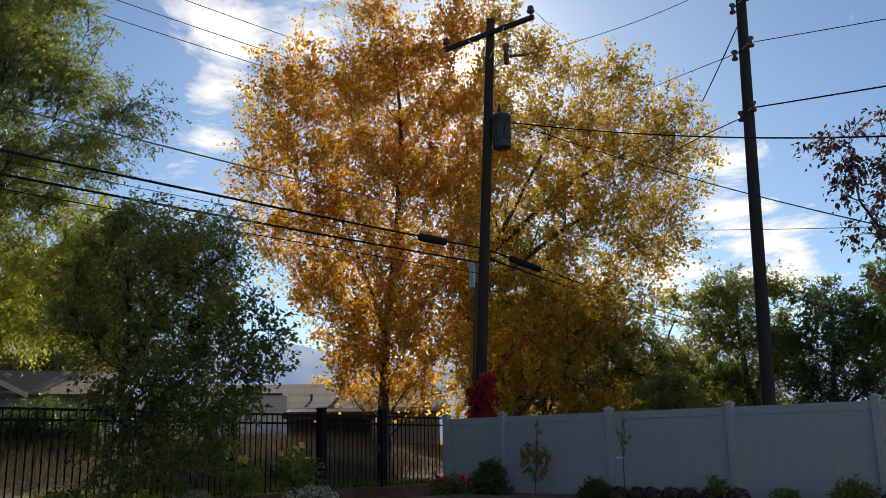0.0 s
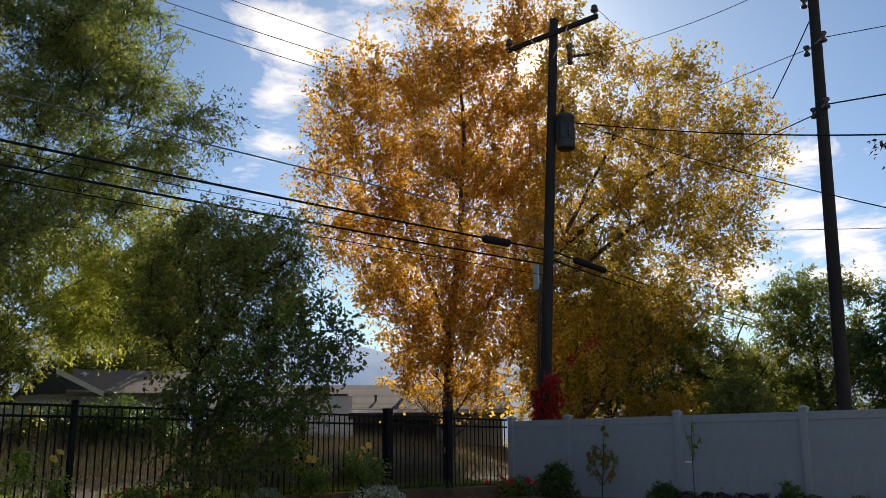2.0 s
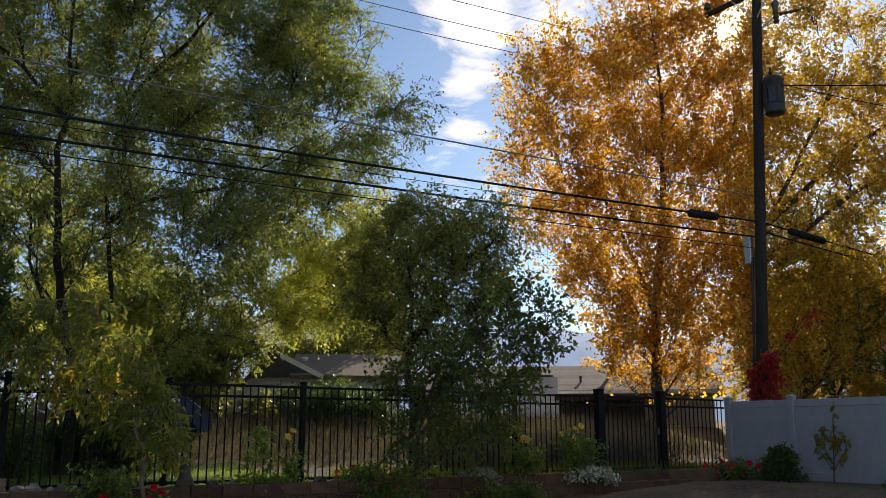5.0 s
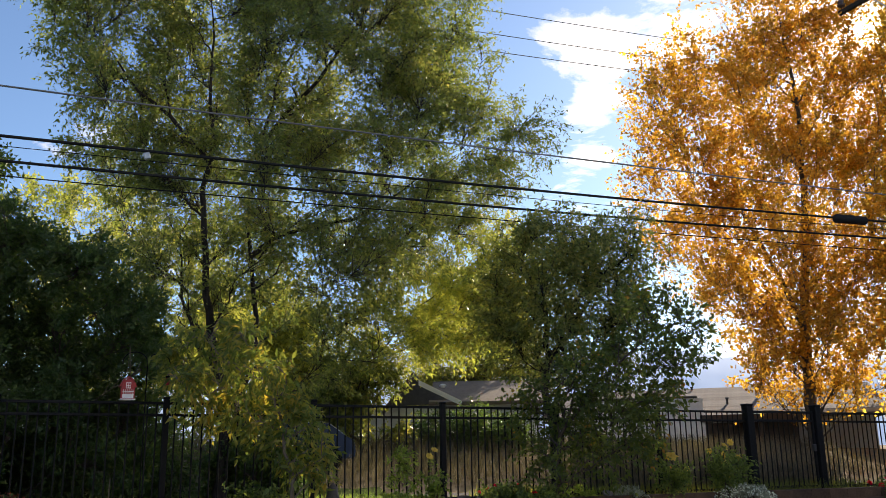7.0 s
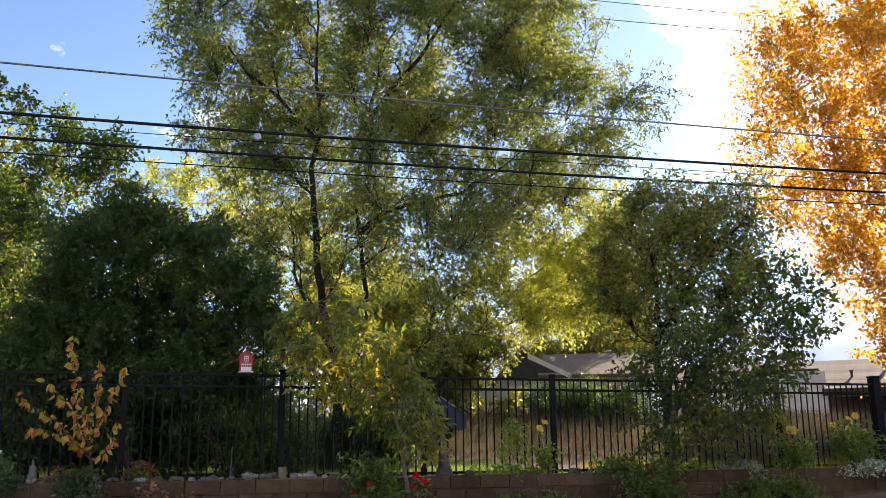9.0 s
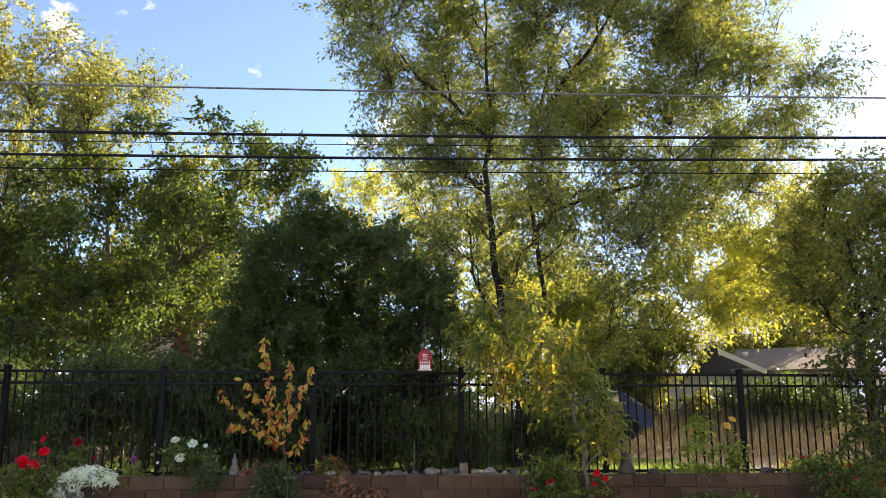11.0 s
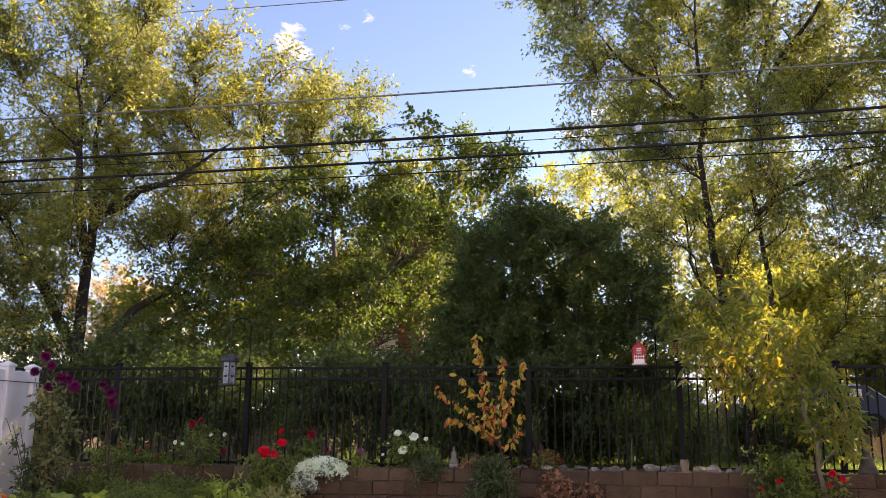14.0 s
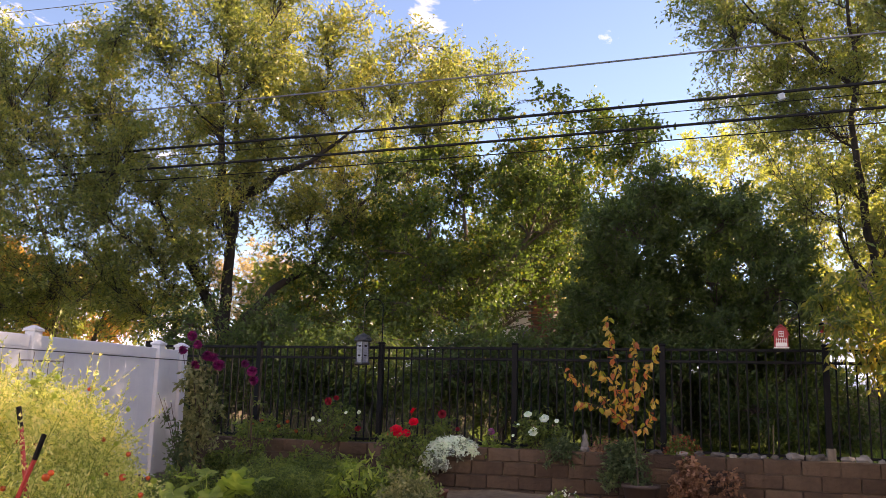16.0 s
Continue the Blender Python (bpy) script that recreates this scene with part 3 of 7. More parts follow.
# ---- ground ----
def height(x, y):
    """Lawn and bed rise to the wall; the terrace behind it is level, then the land climbs slowly."""
    if x > -10.26:
        a = min(1.0, max(0.0, (-x - 1.0) / 7.5))
        side = min(1.0, max(0.0, (y - 6.0) / 5.0))
        return (0.6 + 0.3 * side) * (a if y < 11 else 1.0)
    if x > -15.5:
        return 1.03
    bank = 0.75 * min(1.0, (-15.5 - x) / 3.0)
    if x > -60:
        return 1.03 + bank + 0.025 * (-15.5 - x)
    return 2.9 + 0.004 * (-60 - x)


def build_ground():
    xs = np.unique(np.concatenate([np.linspace(14, -10.24, 42), [-10.27], np.linspace(-10.5, -40, 60), [-60, -100, -200, -400, -900, -1800], [30, 80, 200, 600]]))
    ys = np.unique(np.concatenate([np.linspace(-30, 45, 150), [-1800, -800, -300, -120, -60, 80, 150, 400, 900, 1800]]))
    rng = np.random.default_rng(5)
    v = []
    for x in xs:
        for y in ys:
            near = abs(x) < 40 and -30 <= y <= 45
            v.append((x, y, height(x, y) + (rng.normal() * 0.012 if near else 0.0)))
    m = len(ys)
    i, j = np.meshgrid(np.arange(len(xs) - 1), np.arange(m - 1), indexing="ij")
    i, j = i.ravel(), j.ravel()
    f = np.stack([i * m + j, (i + 1) * m + j, (i + 1) * m + j + 1, i * m + j + 1], 1)
    me = raw("ground", v, f)
    me.materials.append(M_SOIL), me.materials.append(M_LAND), me.materials.append(M_LAWN)
    mid = np.array(v)[f].mean(1)
    lawn = (mid[:, 0] < -10.26) & (mid[:, 0] > -16.2) & (mid[:, 1] < 4.6)
    me.polygons.foreach_set("material_index", ((mid[:, 0] < -10.26).astype(np.int32) + lawn).astype(np.int32))
    solo("ground", me, M_SOIL, "dark garden soil and dry open land behind the fence", "ground", kind="structure", smooth=True)
    # lane behind the fence
    n = 60
    y = np.linspace(4.8, 70, n)
    v = np.concatenate([np.stack([np.full(n, -12.7), y, np.full(n, 1.045)], 1), np.stack([np.full(n, -15.3), y, np.full(n, 1.045)], 1)])
    k = np.arange(n - 1)
    me = raw("road", v, np.stack([k, k + 1, n + k + 1, n + k], 1))
    solo("road", me, M_ASPHALT, "grey asphalt lane behind the iron fence", "road", kind="structure")


def grass(name, x0, x1, y0, y1, count, tall, leaf, label, seed, z=1.02, slope=None):
    rng = np.random.default_rng(seed)
    P = np.stack([rng.uniform(x0, x1, count), rng.uniform(y0, y1, count), np.full(count, z)], 1)
    if slope:
        P[:, 2] = [height(a, b) for a, b, _ in P]
    D = rng.normal(size=(count, 3)) * 0.35 + np.array([0, 0, 1.0])
    L = tall * (0.5 + rng.random(count))
    ob = solo(name, leaves(name, P, D, L, 0.005 + 0.018 * tall, rng, 0.1), leaf, label, "grass", kind="stuff")
    return ob


build_ground()
grass("grass_strip", -16.0, -10.55, -8.5, 4.8, 22000, 0.06, L_GRASS, "short green grass along the foot of the fence", 11, slope=True)
grass("verge_grass", -12.6, -10.55, 4.8, 12.5, 10000, 0.2, L_GREEN, "rough green grass along the foot of the fence and gate", 14)
grass("dry_weeds", -13.6, -11.6, 6.9, 12.2, 3600, 0.7, L_DRYGRASS, "pale dry weeds beyond the gate", 15)
grass("dry_grass", -21.0, -15.8, 1.5, 19, 24000, 0.36, L_DRYGRASS, "tall dry straw-coloured grass beyond the lane", 12, slope=True)
grass("tall_weeds", -11.7, -11.1, -8.0, -4.0, 420, 0.5, L_DRYGRASS, "pale dry weeds behind the iron fence", 13)


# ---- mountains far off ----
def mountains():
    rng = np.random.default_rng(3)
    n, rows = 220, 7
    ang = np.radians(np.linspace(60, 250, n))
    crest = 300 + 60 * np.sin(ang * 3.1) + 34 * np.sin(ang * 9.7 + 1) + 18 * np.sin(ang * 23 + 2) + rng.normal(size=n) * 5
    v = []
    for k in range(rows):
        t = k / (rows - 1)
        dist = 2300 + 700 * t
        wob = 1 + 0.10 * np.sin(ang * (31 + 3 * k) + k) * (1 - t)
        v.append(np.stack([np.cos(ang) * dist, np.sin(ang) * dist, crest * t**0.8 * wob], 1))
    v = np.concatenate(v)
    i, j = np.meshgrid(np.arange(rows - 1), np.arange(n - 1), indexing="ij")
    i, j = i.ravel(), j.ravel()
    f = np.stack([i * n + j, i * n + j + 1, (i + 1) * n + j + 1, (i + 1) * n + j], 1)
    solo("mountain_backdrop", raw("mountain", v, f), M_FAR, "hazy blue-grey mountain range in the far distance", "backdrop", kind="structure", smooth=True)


# air haze over the range is painted as a pale blue that also glows
M_FAR = glowing("painted_haze_glow", (0.42, 0.52, 0.66), 0.32)
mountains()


# ---- iron fence ----
FENCE_X, PANEL, TOP, FOOT = -10.8, 1.83, 2.35, 1.03


def bar(sx, sy, sz, bevel=0.004):
    bm = box((sx, sy, sz), bevel=bevel)
    me = bpy.data.meshes.new("bar")
    bm.to_mesh(me)
    bm.free()
    me.materials.append(M_IRON)
    return me


def iron_fence():
    ob = thing("iron_fence", (FENCE_X, 0, FOOT), "black wrought iron fence panels behind the flower bed", "fence")
    post = bmesh.new()
    box((0.07, 0.07, 1.36), (0, 0, 0.66), 0.006, post)
    box((0.084, 0.084, 0.03), (0, 0, 1.355), 0.01, post)
    me_post = bpy.data.meshes.new("post")
    post.to_mesh(me_post)
    me_post.materials.append(M_IRON)
    ys = [-9.15] + [(i - 3) * PANEL for i in range(-1, 9)]
    picket = bar(0.018, 0.018, 1.24)
    for y in ys[:-1]:
        part("post", me_post, M_IRON, ob, at=(0, y, 0))
    spans = list(zip(ys[:-1], ys[1:])) + [(10.75, 12.42)]
    for a, b in spans:
        wide = b - a
        rail = bar(0.03, wide - 0.07, 0.032)
        for z in (TOP - 0.025, TOP - 0.165, 1.12):
            part("rail", rail, M_IRON, ob, at=(0, (a + b) / 2, z - FOOT))
        count = round(wide / 0.108)
        for k in range(1, count):
            part("picket", picket, M_IRON, ob, at=(0, a + wide * k / count, 1.71 - FOOT))
    return me_post


iron_fence()


def iron_gate():
    """The narrow gate between two stouter posts."""
    ob = thing("iron_gate", (FENCE_X, 9.93, FOOT), "closed black iron garden gate between two stout posts", "gate")
    stout = bmesh.new()
    box((0.13, 0.13, 1.42), (0, 0, 0.69), 0.008, stout)
    box((0.15, 0.15, 0.035), (0, 0, 1.41), 0.012, stout)
    me = bpy.data.meshes.new("gate_post")
    stout.to_mesh(me)
    me.materials.append(M_IRON)
    for y in (-0.78, 0.74):
        part("gate_post", me, M_IRON, ob, at=(0, y, 0))
    rail = bar(0.035, 1.34, 0.04)
    for z in (1.30, 1.16, 0.10):
        part("gate_rail", rail, M_IRON, ob, at=(0, -0.02, z))
    stile = bar(0.04, 0.04, 1.24)
    for y in (-0.68, 0.64):
        part("gate_stile", stile, M_IRON, ob, at=(0, y, 0.70))
    picket = bar(0.018, 0.018, 1.2)
    for k in range(1, 12):
        part("picket", picket, M_IRON, ob, at=(0, -0.68 + 1.32 * k / 12, 0.70))
    part("latch", box((0.05, 0.07, 0.12), bevel=0.01), M_TANK, ob, "dark steel latch", (0.03, 0.60, 0.72))


iron_gate()


# ---- white vinyl fences ----
def vinyl_fence(name, line, posts, foot, top, label, vinyl):
    """A privacy fence along x at y = line: posts with caps, rails and upright boards."""
    ob = thing(name, (posts[0], line, foot), label, "fence")
    tall = top - foot
    pb = bmesh.new()
    box((0.127, 0.127, tall + 0.02), (0, 0, tall / 2 + 0.01), 0.008, pb)
    me_post = bpy.data.meshes.new("post")
    pb.to_mesh(me_post)
    me_post.materials.append(vinyl)
    cb = bmesh.new()
    box((0.15, 0.15, 0.028), (0, 0, 0.014), 0.004, cb)
    r = bmesh.ops.create_cone(cb, segments=4, radius1=0.095, radius2=0.02, depth=0.035, cap_ends=True, matrix=Matrix.Translation((0, 0, 0.045)) @ Matrix.Rotation(radians(45), 4, "Z"))
    me_cap = bpy.data.meshes.new("cap")
    cb.to_mesh(me_cap)
    me_cap.materials.append(vinyl)
    for x in posts:
        p = part("post", me_post, vinyl, ob, at=(x - posts[0], 0, 0))
        part("cap", me_cap, vinyl, p, at=(0, 0, tall + 0.02))
    for a, b in zip(posts[:-1], posts[1:]):
        wide = b - a - 0.127
        mid = (a + b) / 2 - posts[0]
        rail_top = box((wide, 0.045, 0.13), bevel=0.006)
        part("top_rail", rail_top, vinyl, ob, at=(mid, 0, tall - 0.085))
        part("bottom_rail", box((wide, 0.045, 0.15), bevel=0.006), vinyl, ob, at=(mid, 0, 0.12))
        n = max(2, round(wide / 0.285))
        w = wide / n
        bb = bmesh.new()
        box((w - 0.0006, 0.022, tall - 0.30), bevel=0.001, bm=bb)
        me = bpy.data.meshes.new("board")
        bb.to_mesh(me)
        bb.free()
        me.materials.append(vinyl)
        for k in range(n):
            part("board", me, vinyl, ob, at=(mid - wide / 2 + w * (k + 0.5), 0, tall / 2 + 0.02))


vinyl_fence("vinyl_fence", 12.62, [-10.86, -9.49, -7.19, -5.01, -2.83, -0.65, 1.55], 0.86, 2.33, "tall white vinyl privacy fence in shade", M_VINYL_SHADED)
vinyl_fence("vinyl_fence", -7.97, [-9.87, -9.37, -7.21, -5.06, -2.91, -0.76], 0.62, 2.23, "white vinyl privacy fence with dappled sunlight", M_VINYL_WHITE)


# ---- utility poles and lines ----
def lathe(profile, sides=14):
    """Turned body from (radius, height) pairs."""
    bm = bmesh.new()
    rings = []
    for r, z in profile:
        rings.append([bm.verts.new((r * math.cos(2 * math.pi * k / sides), r * math.sin(2 * math.pi * k / sides), z)) for k in range(sides)])
    for a, b in zip(rings[:-1], rings[1:]):
        for k in range(sides):
            bm.faces.new((a[k], a[(k + 1) % sides], b[(k + 1) % sides], b[k]))
    bm.faces.new(rings[0][::-1]), bm.faces.new(rings[-1])
    return bm


def rod(a, b, r, sides=6):
    t = Tubes()
    t.add([a, b], [r, r], sides)
    return t.mesh("rod")


POLE = Vector((-12.75, 16.13, 1.0))


def transformer_pole():
    ob = thing("utility_pole", POLE, "weathered wooden utility pole with crossarm and transformer", "utility pole")
    t = Tubes()
    zs = np.linspace(-0.3, 12.5, 14)
    t.add(np.stack([0 * zs, 0.0887 * zs, zs], 1), np.linspace(0.15, 0.12, 14), 14)
    part("pole", t.mesh("pole"), M_POLE, ob, smooth=True)
    part("pole_top", lathe([(0.12, 0), (0.105, 0.02), (0.045, 0.03)]), M_POLE, ob, at=(0, 1.11, 12.49))
    arm = Matrix.Translation((0.0, 0.92, 12.0))
    part("crossarm", box((3.1, 0.1, 0.13), bevel=0.008), M_POLE, ob, at=arm)
    for x in (-0.62, 0.62):
        part("brace", rod((x, -0.05, 0), (0.05, 0.0, -0.75), 0.018), M_STEEL, ob, "flat steel brace", arm)
    pin = lathe([(0.02, -0.02), (0.02, 0.06), (0.09, 0.08), (0.11, 0.14), (0.06, 0.17), (0.09, 0.21), (0.07, 0.26), (0.02, 0.29)])
    me = bpy.data.meshes.new("insulator")
    pin.to_mesh(me)
    me.materials.append(M_PORCELAIN)
    for x in (1.46, -1.46):
        part("insulator", me, M_PORCELAIN, ob, "brown porcelain pin insulator", arm @ Matrix.Translation((x, 0, 0.07)), smooth=True)
    cut = part("cutout", lathe([(0.05, -0.3), (0.085, -0.26), (0.055, -0.2), (0.085, -0.14), (0.055, -0.08), (0.085, -0.02), (0.055, 0.04), (0.08, 0.16), (0.1, 0.26), (0.05, 0.32)]), M_PORCELAIN, ob, "dark fuse cutout", (0.44, 1.18, 11.35))
    part("bracket", rod((-0.36, -0.15, -0.35), (0, 0, -0.1), 0.03), M_STEEL, cut)
    part("dead_end", lathe([(0.02, 0), (0.055, 0.06), (0.03, 0.12), (0.055, 0.18), (0.03, 0.24), (0.055, 0.3), (0.03, 0.36), (0.055, 0.42), (0.02, 0.5)]), M_PORCELAIN, ob, "dead-end insulator string",
         Matrix.Translation((0.5, 1.22, 11.28)) @ Vector((0.75, 0.6, 0.1)).to_track_quat("Z", "Y").to_matrix().to_4x4())
    can = part("transformer", lathe([(0.21, -0.5), (0.245, -0.48), (0.25, -0.45), (0.25, 0.34), (0.27, 0.36), (0.27, 0.41), (0.24, 0.46), (0.1, 0.5)], 20), M_TANK, ob, "grey cylindrical transformer tank", (0.36, 0.95, 9.05), smooth=True)
    part("bushing", lathe([(0.03, 0), (0.06, 0.05), (0.035, 0.1), (0.06, 0.14), (0.03, 0.19), (0.02, 0.3)]), M_PORCELAIN, can, at=(-0.02, -0.05, 0.46))
    part("hanger", box((0.25, 0.1, 0.5), bevel=0.01), M_STEEL, can, at=(-0.24, -0.05, 0.0))
    for k in range(3):
        part("fin", box((0.03, 0.16, 0.42), bevel=0.008), M_TANK, can, at=Matrix.Rotation(radians(-110 + 45 * k), 4, "Z") @ Matrix.Translation((0.26, 0, -0.05)))
    part("conduit", rod((-0.16, -0.06, 0.2), (-0.16, 0.32, 4.9), 0.035, 8), M_TANK, ob, "grey conduit up the pole")
    part("junction_box", box((0.2, 0.14, 0.7), bevel=0.02), M_STEEL, ob, "pale metal junction box", (-0.26, 0.34, 5.1))
    for z in (5.35, 5.75, 6.3, 7.6, 8.6, 9.2):
        part("bolt", lathe([(0.03, 0), (0.03, 0.03), (0.015, 0.1)]), M_STEEL, ob, at=Matrix.Translation((0.16, 0.0887 * z, z)) @ Matrix.Rotation(radians(90), 4, "Y"))


transformer_pole()


def plain_pole():
    ob = thing("utility_pole", (-5.22, 14.92, 0.9), "slender dark wooden utility pole behind the white fence", "utility pole")
    t = Tubes()
    n = 12
    z = np.linspace(-0.3, 12.3, n)
    t.add(np.stack([0.024 * z, 0.01 * z, z], 1), np.linspace(0.13, 0.092, n), 14)
    part("pole", t.mesh("pole"), M_POLE, ob, smooth=True)
    spool = lathe([(0.055, -0.1), (0.065, -0.07), (0.03, -0.02), (0.03, 0.02), (0.065, 0.07), (0.055, 0.1)])
    me = bpy.data.meshes.new("spool")
    spool.to_mesh(me)
    me.materials.append(M_PORCELAIN)
    for z, reach in ((9.45, 0.24), (8.45, 0.27), (7.14, 0.2)):
        for s in (-1, 1):
            part("spool_insulator", me, M_PORCELAIN, ob, "small dark spool insulator", (0.024 * z + s * reach * 0.8, s * reach * -0.5, z + 0.03 * s), smooth=True)
        part("clevis", rod((0.024 * z - reach * 0.85, reach * 0.55, z - 0.03), (0.024 * z + reach * 0.85, -reach * 0.55, z + 0.03), 0.018), M_STEEL, ob)


plain_pole()


def cable(name, points, r, material, label, sag=0.0, n=40, group="overhead lines"):
    """A hanging wire through two or more points, or along a given curve."""
    pts = np.array(points, float)
    if len(pts) == 2:
        t = np.linspace(0, 1, n)[:, None]
        pts = pts[0] * (1 - t) + pts[1] * t
        pts[:, 2] -= 4 * sag * (t * (1 - t))[:, 0]
    t = Tubes()
    t.add(pts, np.full(len(pts), r), 6)
    return solo(name, t.mesh(name), material, label, "cable", group=group, smooth=True)


def span(a, b, c, y0=-60.0, y1=16.75, x=-12.8, n=90):
    """Line parallel to the fence: height a + b*y + c*y*y."""
    y = np.linspace(y0, y1, n)
    return np.stack([np.full(n, x), y, a + b * y + c * y * y], 1)


cable("telephone_cable", span(6.19, 0.0260, 0.00065), 0.026, M_WIRE, "thick black overhead telephone cable")
cable("telephone_cable", span(5.82, 0.0245, 0.00065), 0.024, M_WIRE, "thick black overhead telephone cable")
cable("service_wire", span(5.60, 0.0230, 0.00050), 0.010, M_WIRE, "thin dark overhead wire")
cable("service_wire", span(6.09, 0.0250, 0.00060, x=-12.95), 0.007, M_WIRE, "thin dark overhead wire")
cable("neutral_wire", span(6.93, 0.0220, 0.00055), 0.016, M_WIRE_GREY, "grey twisted aluminium overhead wire")
for dz, c in ((0.0, 0.0), (-0.24, 0.0)):
    y = np.linspace(16.9, 75, 60)
    z = (6.8 + dz) - 0.062 * (y - 16.9) + 0.0011 * (y - 16.9) ** 2
    cable("telephone_cable", np.stack([np.full(60, -12.8), y, z], 1), 0.022, M_WIRE, "thick black overhead telephone cable")


def splice(y, z, length, r, slope, label):
    m = Matrix.Translation((-12.8, y, z)) @ Matrix.Rotation(slope, 4, "X") @ Matrix.Rotation(radians(-90), 4, "X")
    ob = solo("splice_case", lathe([(0.03, -length / 2), (r, -length / 2 + 0.06), (r, length / 2 - 0.06), (0.03, length / 2)], 12), M_WIRE, label, "cable splice", m, smooth=True)


splice(14.6, 6.69, 1.0, 0.10, 0.045, "black cylindrical splice case on the telephone cable")
splice(18.6, 6.68, 1.5, 0.09, -0.06, "black splice case hung on the cable beside the pole")
tag = solo("cable_tag", box((0.04, 0.1, 0.11), bevel=0.015), M_STEEL, "small white plastic marker hanging on the cable", "marker", Matrix.Translation((-12.77, -0.22, 6.10)) @ Matrix.Rotation(0.3, 4, "X"))

# three thin lines far behind the trees
for k, dz in enumerate((0.0, 1.1, 2.5)):
    y = np.linspace(-50, 60, 60)
    z = 18.05 + dz + 0.033 * y + 0.0009 * y * y
    cable("power_line", np.stack([np.full(60, -30.0 - 0.5 * k), y, z], 1), 0.018, M_WIRE_GREY, "thin distant overhead power line", group="distant power lines")

# ---- unseen wall and roof behind the camera, added to block sky and bounce light ----
def unseen_sky_block():
    ob = thing("unseen_sky_wall", (4.2, 2, 0), "unseen pale wall and roof added to block sky and bounce light", "wall", kind="structure")
    part("wall", box((0.25, 30, 5.6), (0, 0, 2.8)), M_WHITE, ob)
    part("roof", box((6.0, 31, 0.25), (2.2, 0, 5.9), 0.02), M_SHINGLE_DARK, ob)


unseen_sky_block()

# wires at the two poles
def wire(points, r=0.011, label="thin dark wire strung from the pole"):
    p = np.array(points, float)
    if len(p) > 2:
        t = np.concatenate([[0], np.cumsum(np.linalg.norm(np.diff(p, axis=0), axis=1))])
        k = np.polyfit(t / t[-1], p, 2)
        u = np.linspace(0, 1, 30)[:, None]
        p = k[0] * u * u + k[1] * u + k[2]
    cable("service_wire", p if len(p) > 2 else p, r, M_WIRE, label, sag=0.02, group="pole wires")


wire([(-12.0, 17.6, 12.33), (-10.6, 17.59, 12.13), (-8.6, 16.96, 11.85), (-6.3, 15.8, 11.26), (-5.0, 15.0, 11.0)], 0.008)
wire([(-5.21, 15.0, 9.27), (-6.06, 15.68, 9.68), (-7.29, 17.02, 10.06), (-10.43, 21.08, 11.77)], 0.008)
wire([(-4.78, 14.85, 9.4), (-3.36, 14.12, 8.87), (-2.14, 13.36, 8.42), (0.5, 11.8, 7.4)], 0.008)
wire([(-5.08, 14.97, 9.9), (-6.46, 16.28, 9.05)], 0.012, "steel guy wire from the pole top")
wire([(-4.91, 14.85, 8.07), (-4.08, 14.45, 7.82), (-2.27, 13.34, 7.28), (0.5, 11.6, 6.4)], 0.014)
wire([(-5.11, 15.05, 8.01), (-6.3, 16.34, 8.34), (-9.7, 20.32, 9.33)], 0.012)
wire([(-12.3, 17.2, 10.38), (-9.35, 16.57, 9.08), (-6.11, 15.12, 7.83), (-3.99, 13.95, 7.01), (-1.94, 12.38, 6.16), (0.5, 10.5, 5.1)], 0.015, "black twisted service drop")
wire([(-12.3, 17.2, 10.38), (-9.13, 16.12, 8.48), (-5.87, 14.36, 6.7), (-2.8, 12.2, 4.98), (-1.0, 10.9, 4.0)], 0.010)
wire([(-20.11, 38.59, 12.55), (-14.03, 38.0, 11.4), (-6.95, 37.9, 10.34)], 0.015)
wire([(-11.3, 17.1, 13.32), (-14.12, 23.64, 15.72), (-16.45, 30.35, 17.58), (-19.38, 40.08, 19.84)], 0.008)


# ---- trees ----
M_BARK_DARK = surface("dark_bark", [(0.014, 0.011, 0.009), (0.034, 0.026, 0.022), (0.06, 0.048, 0.04)], 0.95, 10, 0.9, stretch=(2, 2, 0.6))
tree("cottonwood", (-16.6, 16.9), 43, boughs([(0.2, 15.5), (-0.6, 14.8), (-1.3, 14.1), (-1.5, 13.1), (-2.3, 13.3), (-3.7, 12.7), (-4.4, 11.3), (-4.1, 10.4), (-4.4, 9.3), (-4.2, 8.3), (-3.8, 7.0), (-2.9, 6.5), (-2.5, 5.5), (-1.7, 4.5), (-1.6, 3.4), (-1.2, 2.7),
     (1.3, 2.8), (2.6, 3.2), (3.0, 5.4), (3.2, 9.9), (3.3, 12.6), (3.5, 15.4), (2.5, 16.2), (1.6, 15.3), (1.1, 14.1), (0.7, 14.6)], 0.62, 21, 3),
     [[(0.0, 2.59), (-0.03, 4.8), (0.34, 8.11), (0.44, 11.26), (0.2, 14.39)], [(-0.03, 4.8), (-0.64, 6.76), (-1.98, 9.83)]],
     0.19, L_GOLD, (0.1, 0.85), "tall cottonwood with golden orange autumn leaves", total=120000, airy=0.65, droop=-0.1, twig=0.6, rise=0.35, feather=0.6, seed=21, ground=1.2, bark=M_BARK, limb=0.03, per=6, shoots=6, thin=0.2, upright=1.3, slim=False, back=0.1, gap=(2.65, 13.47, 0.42))
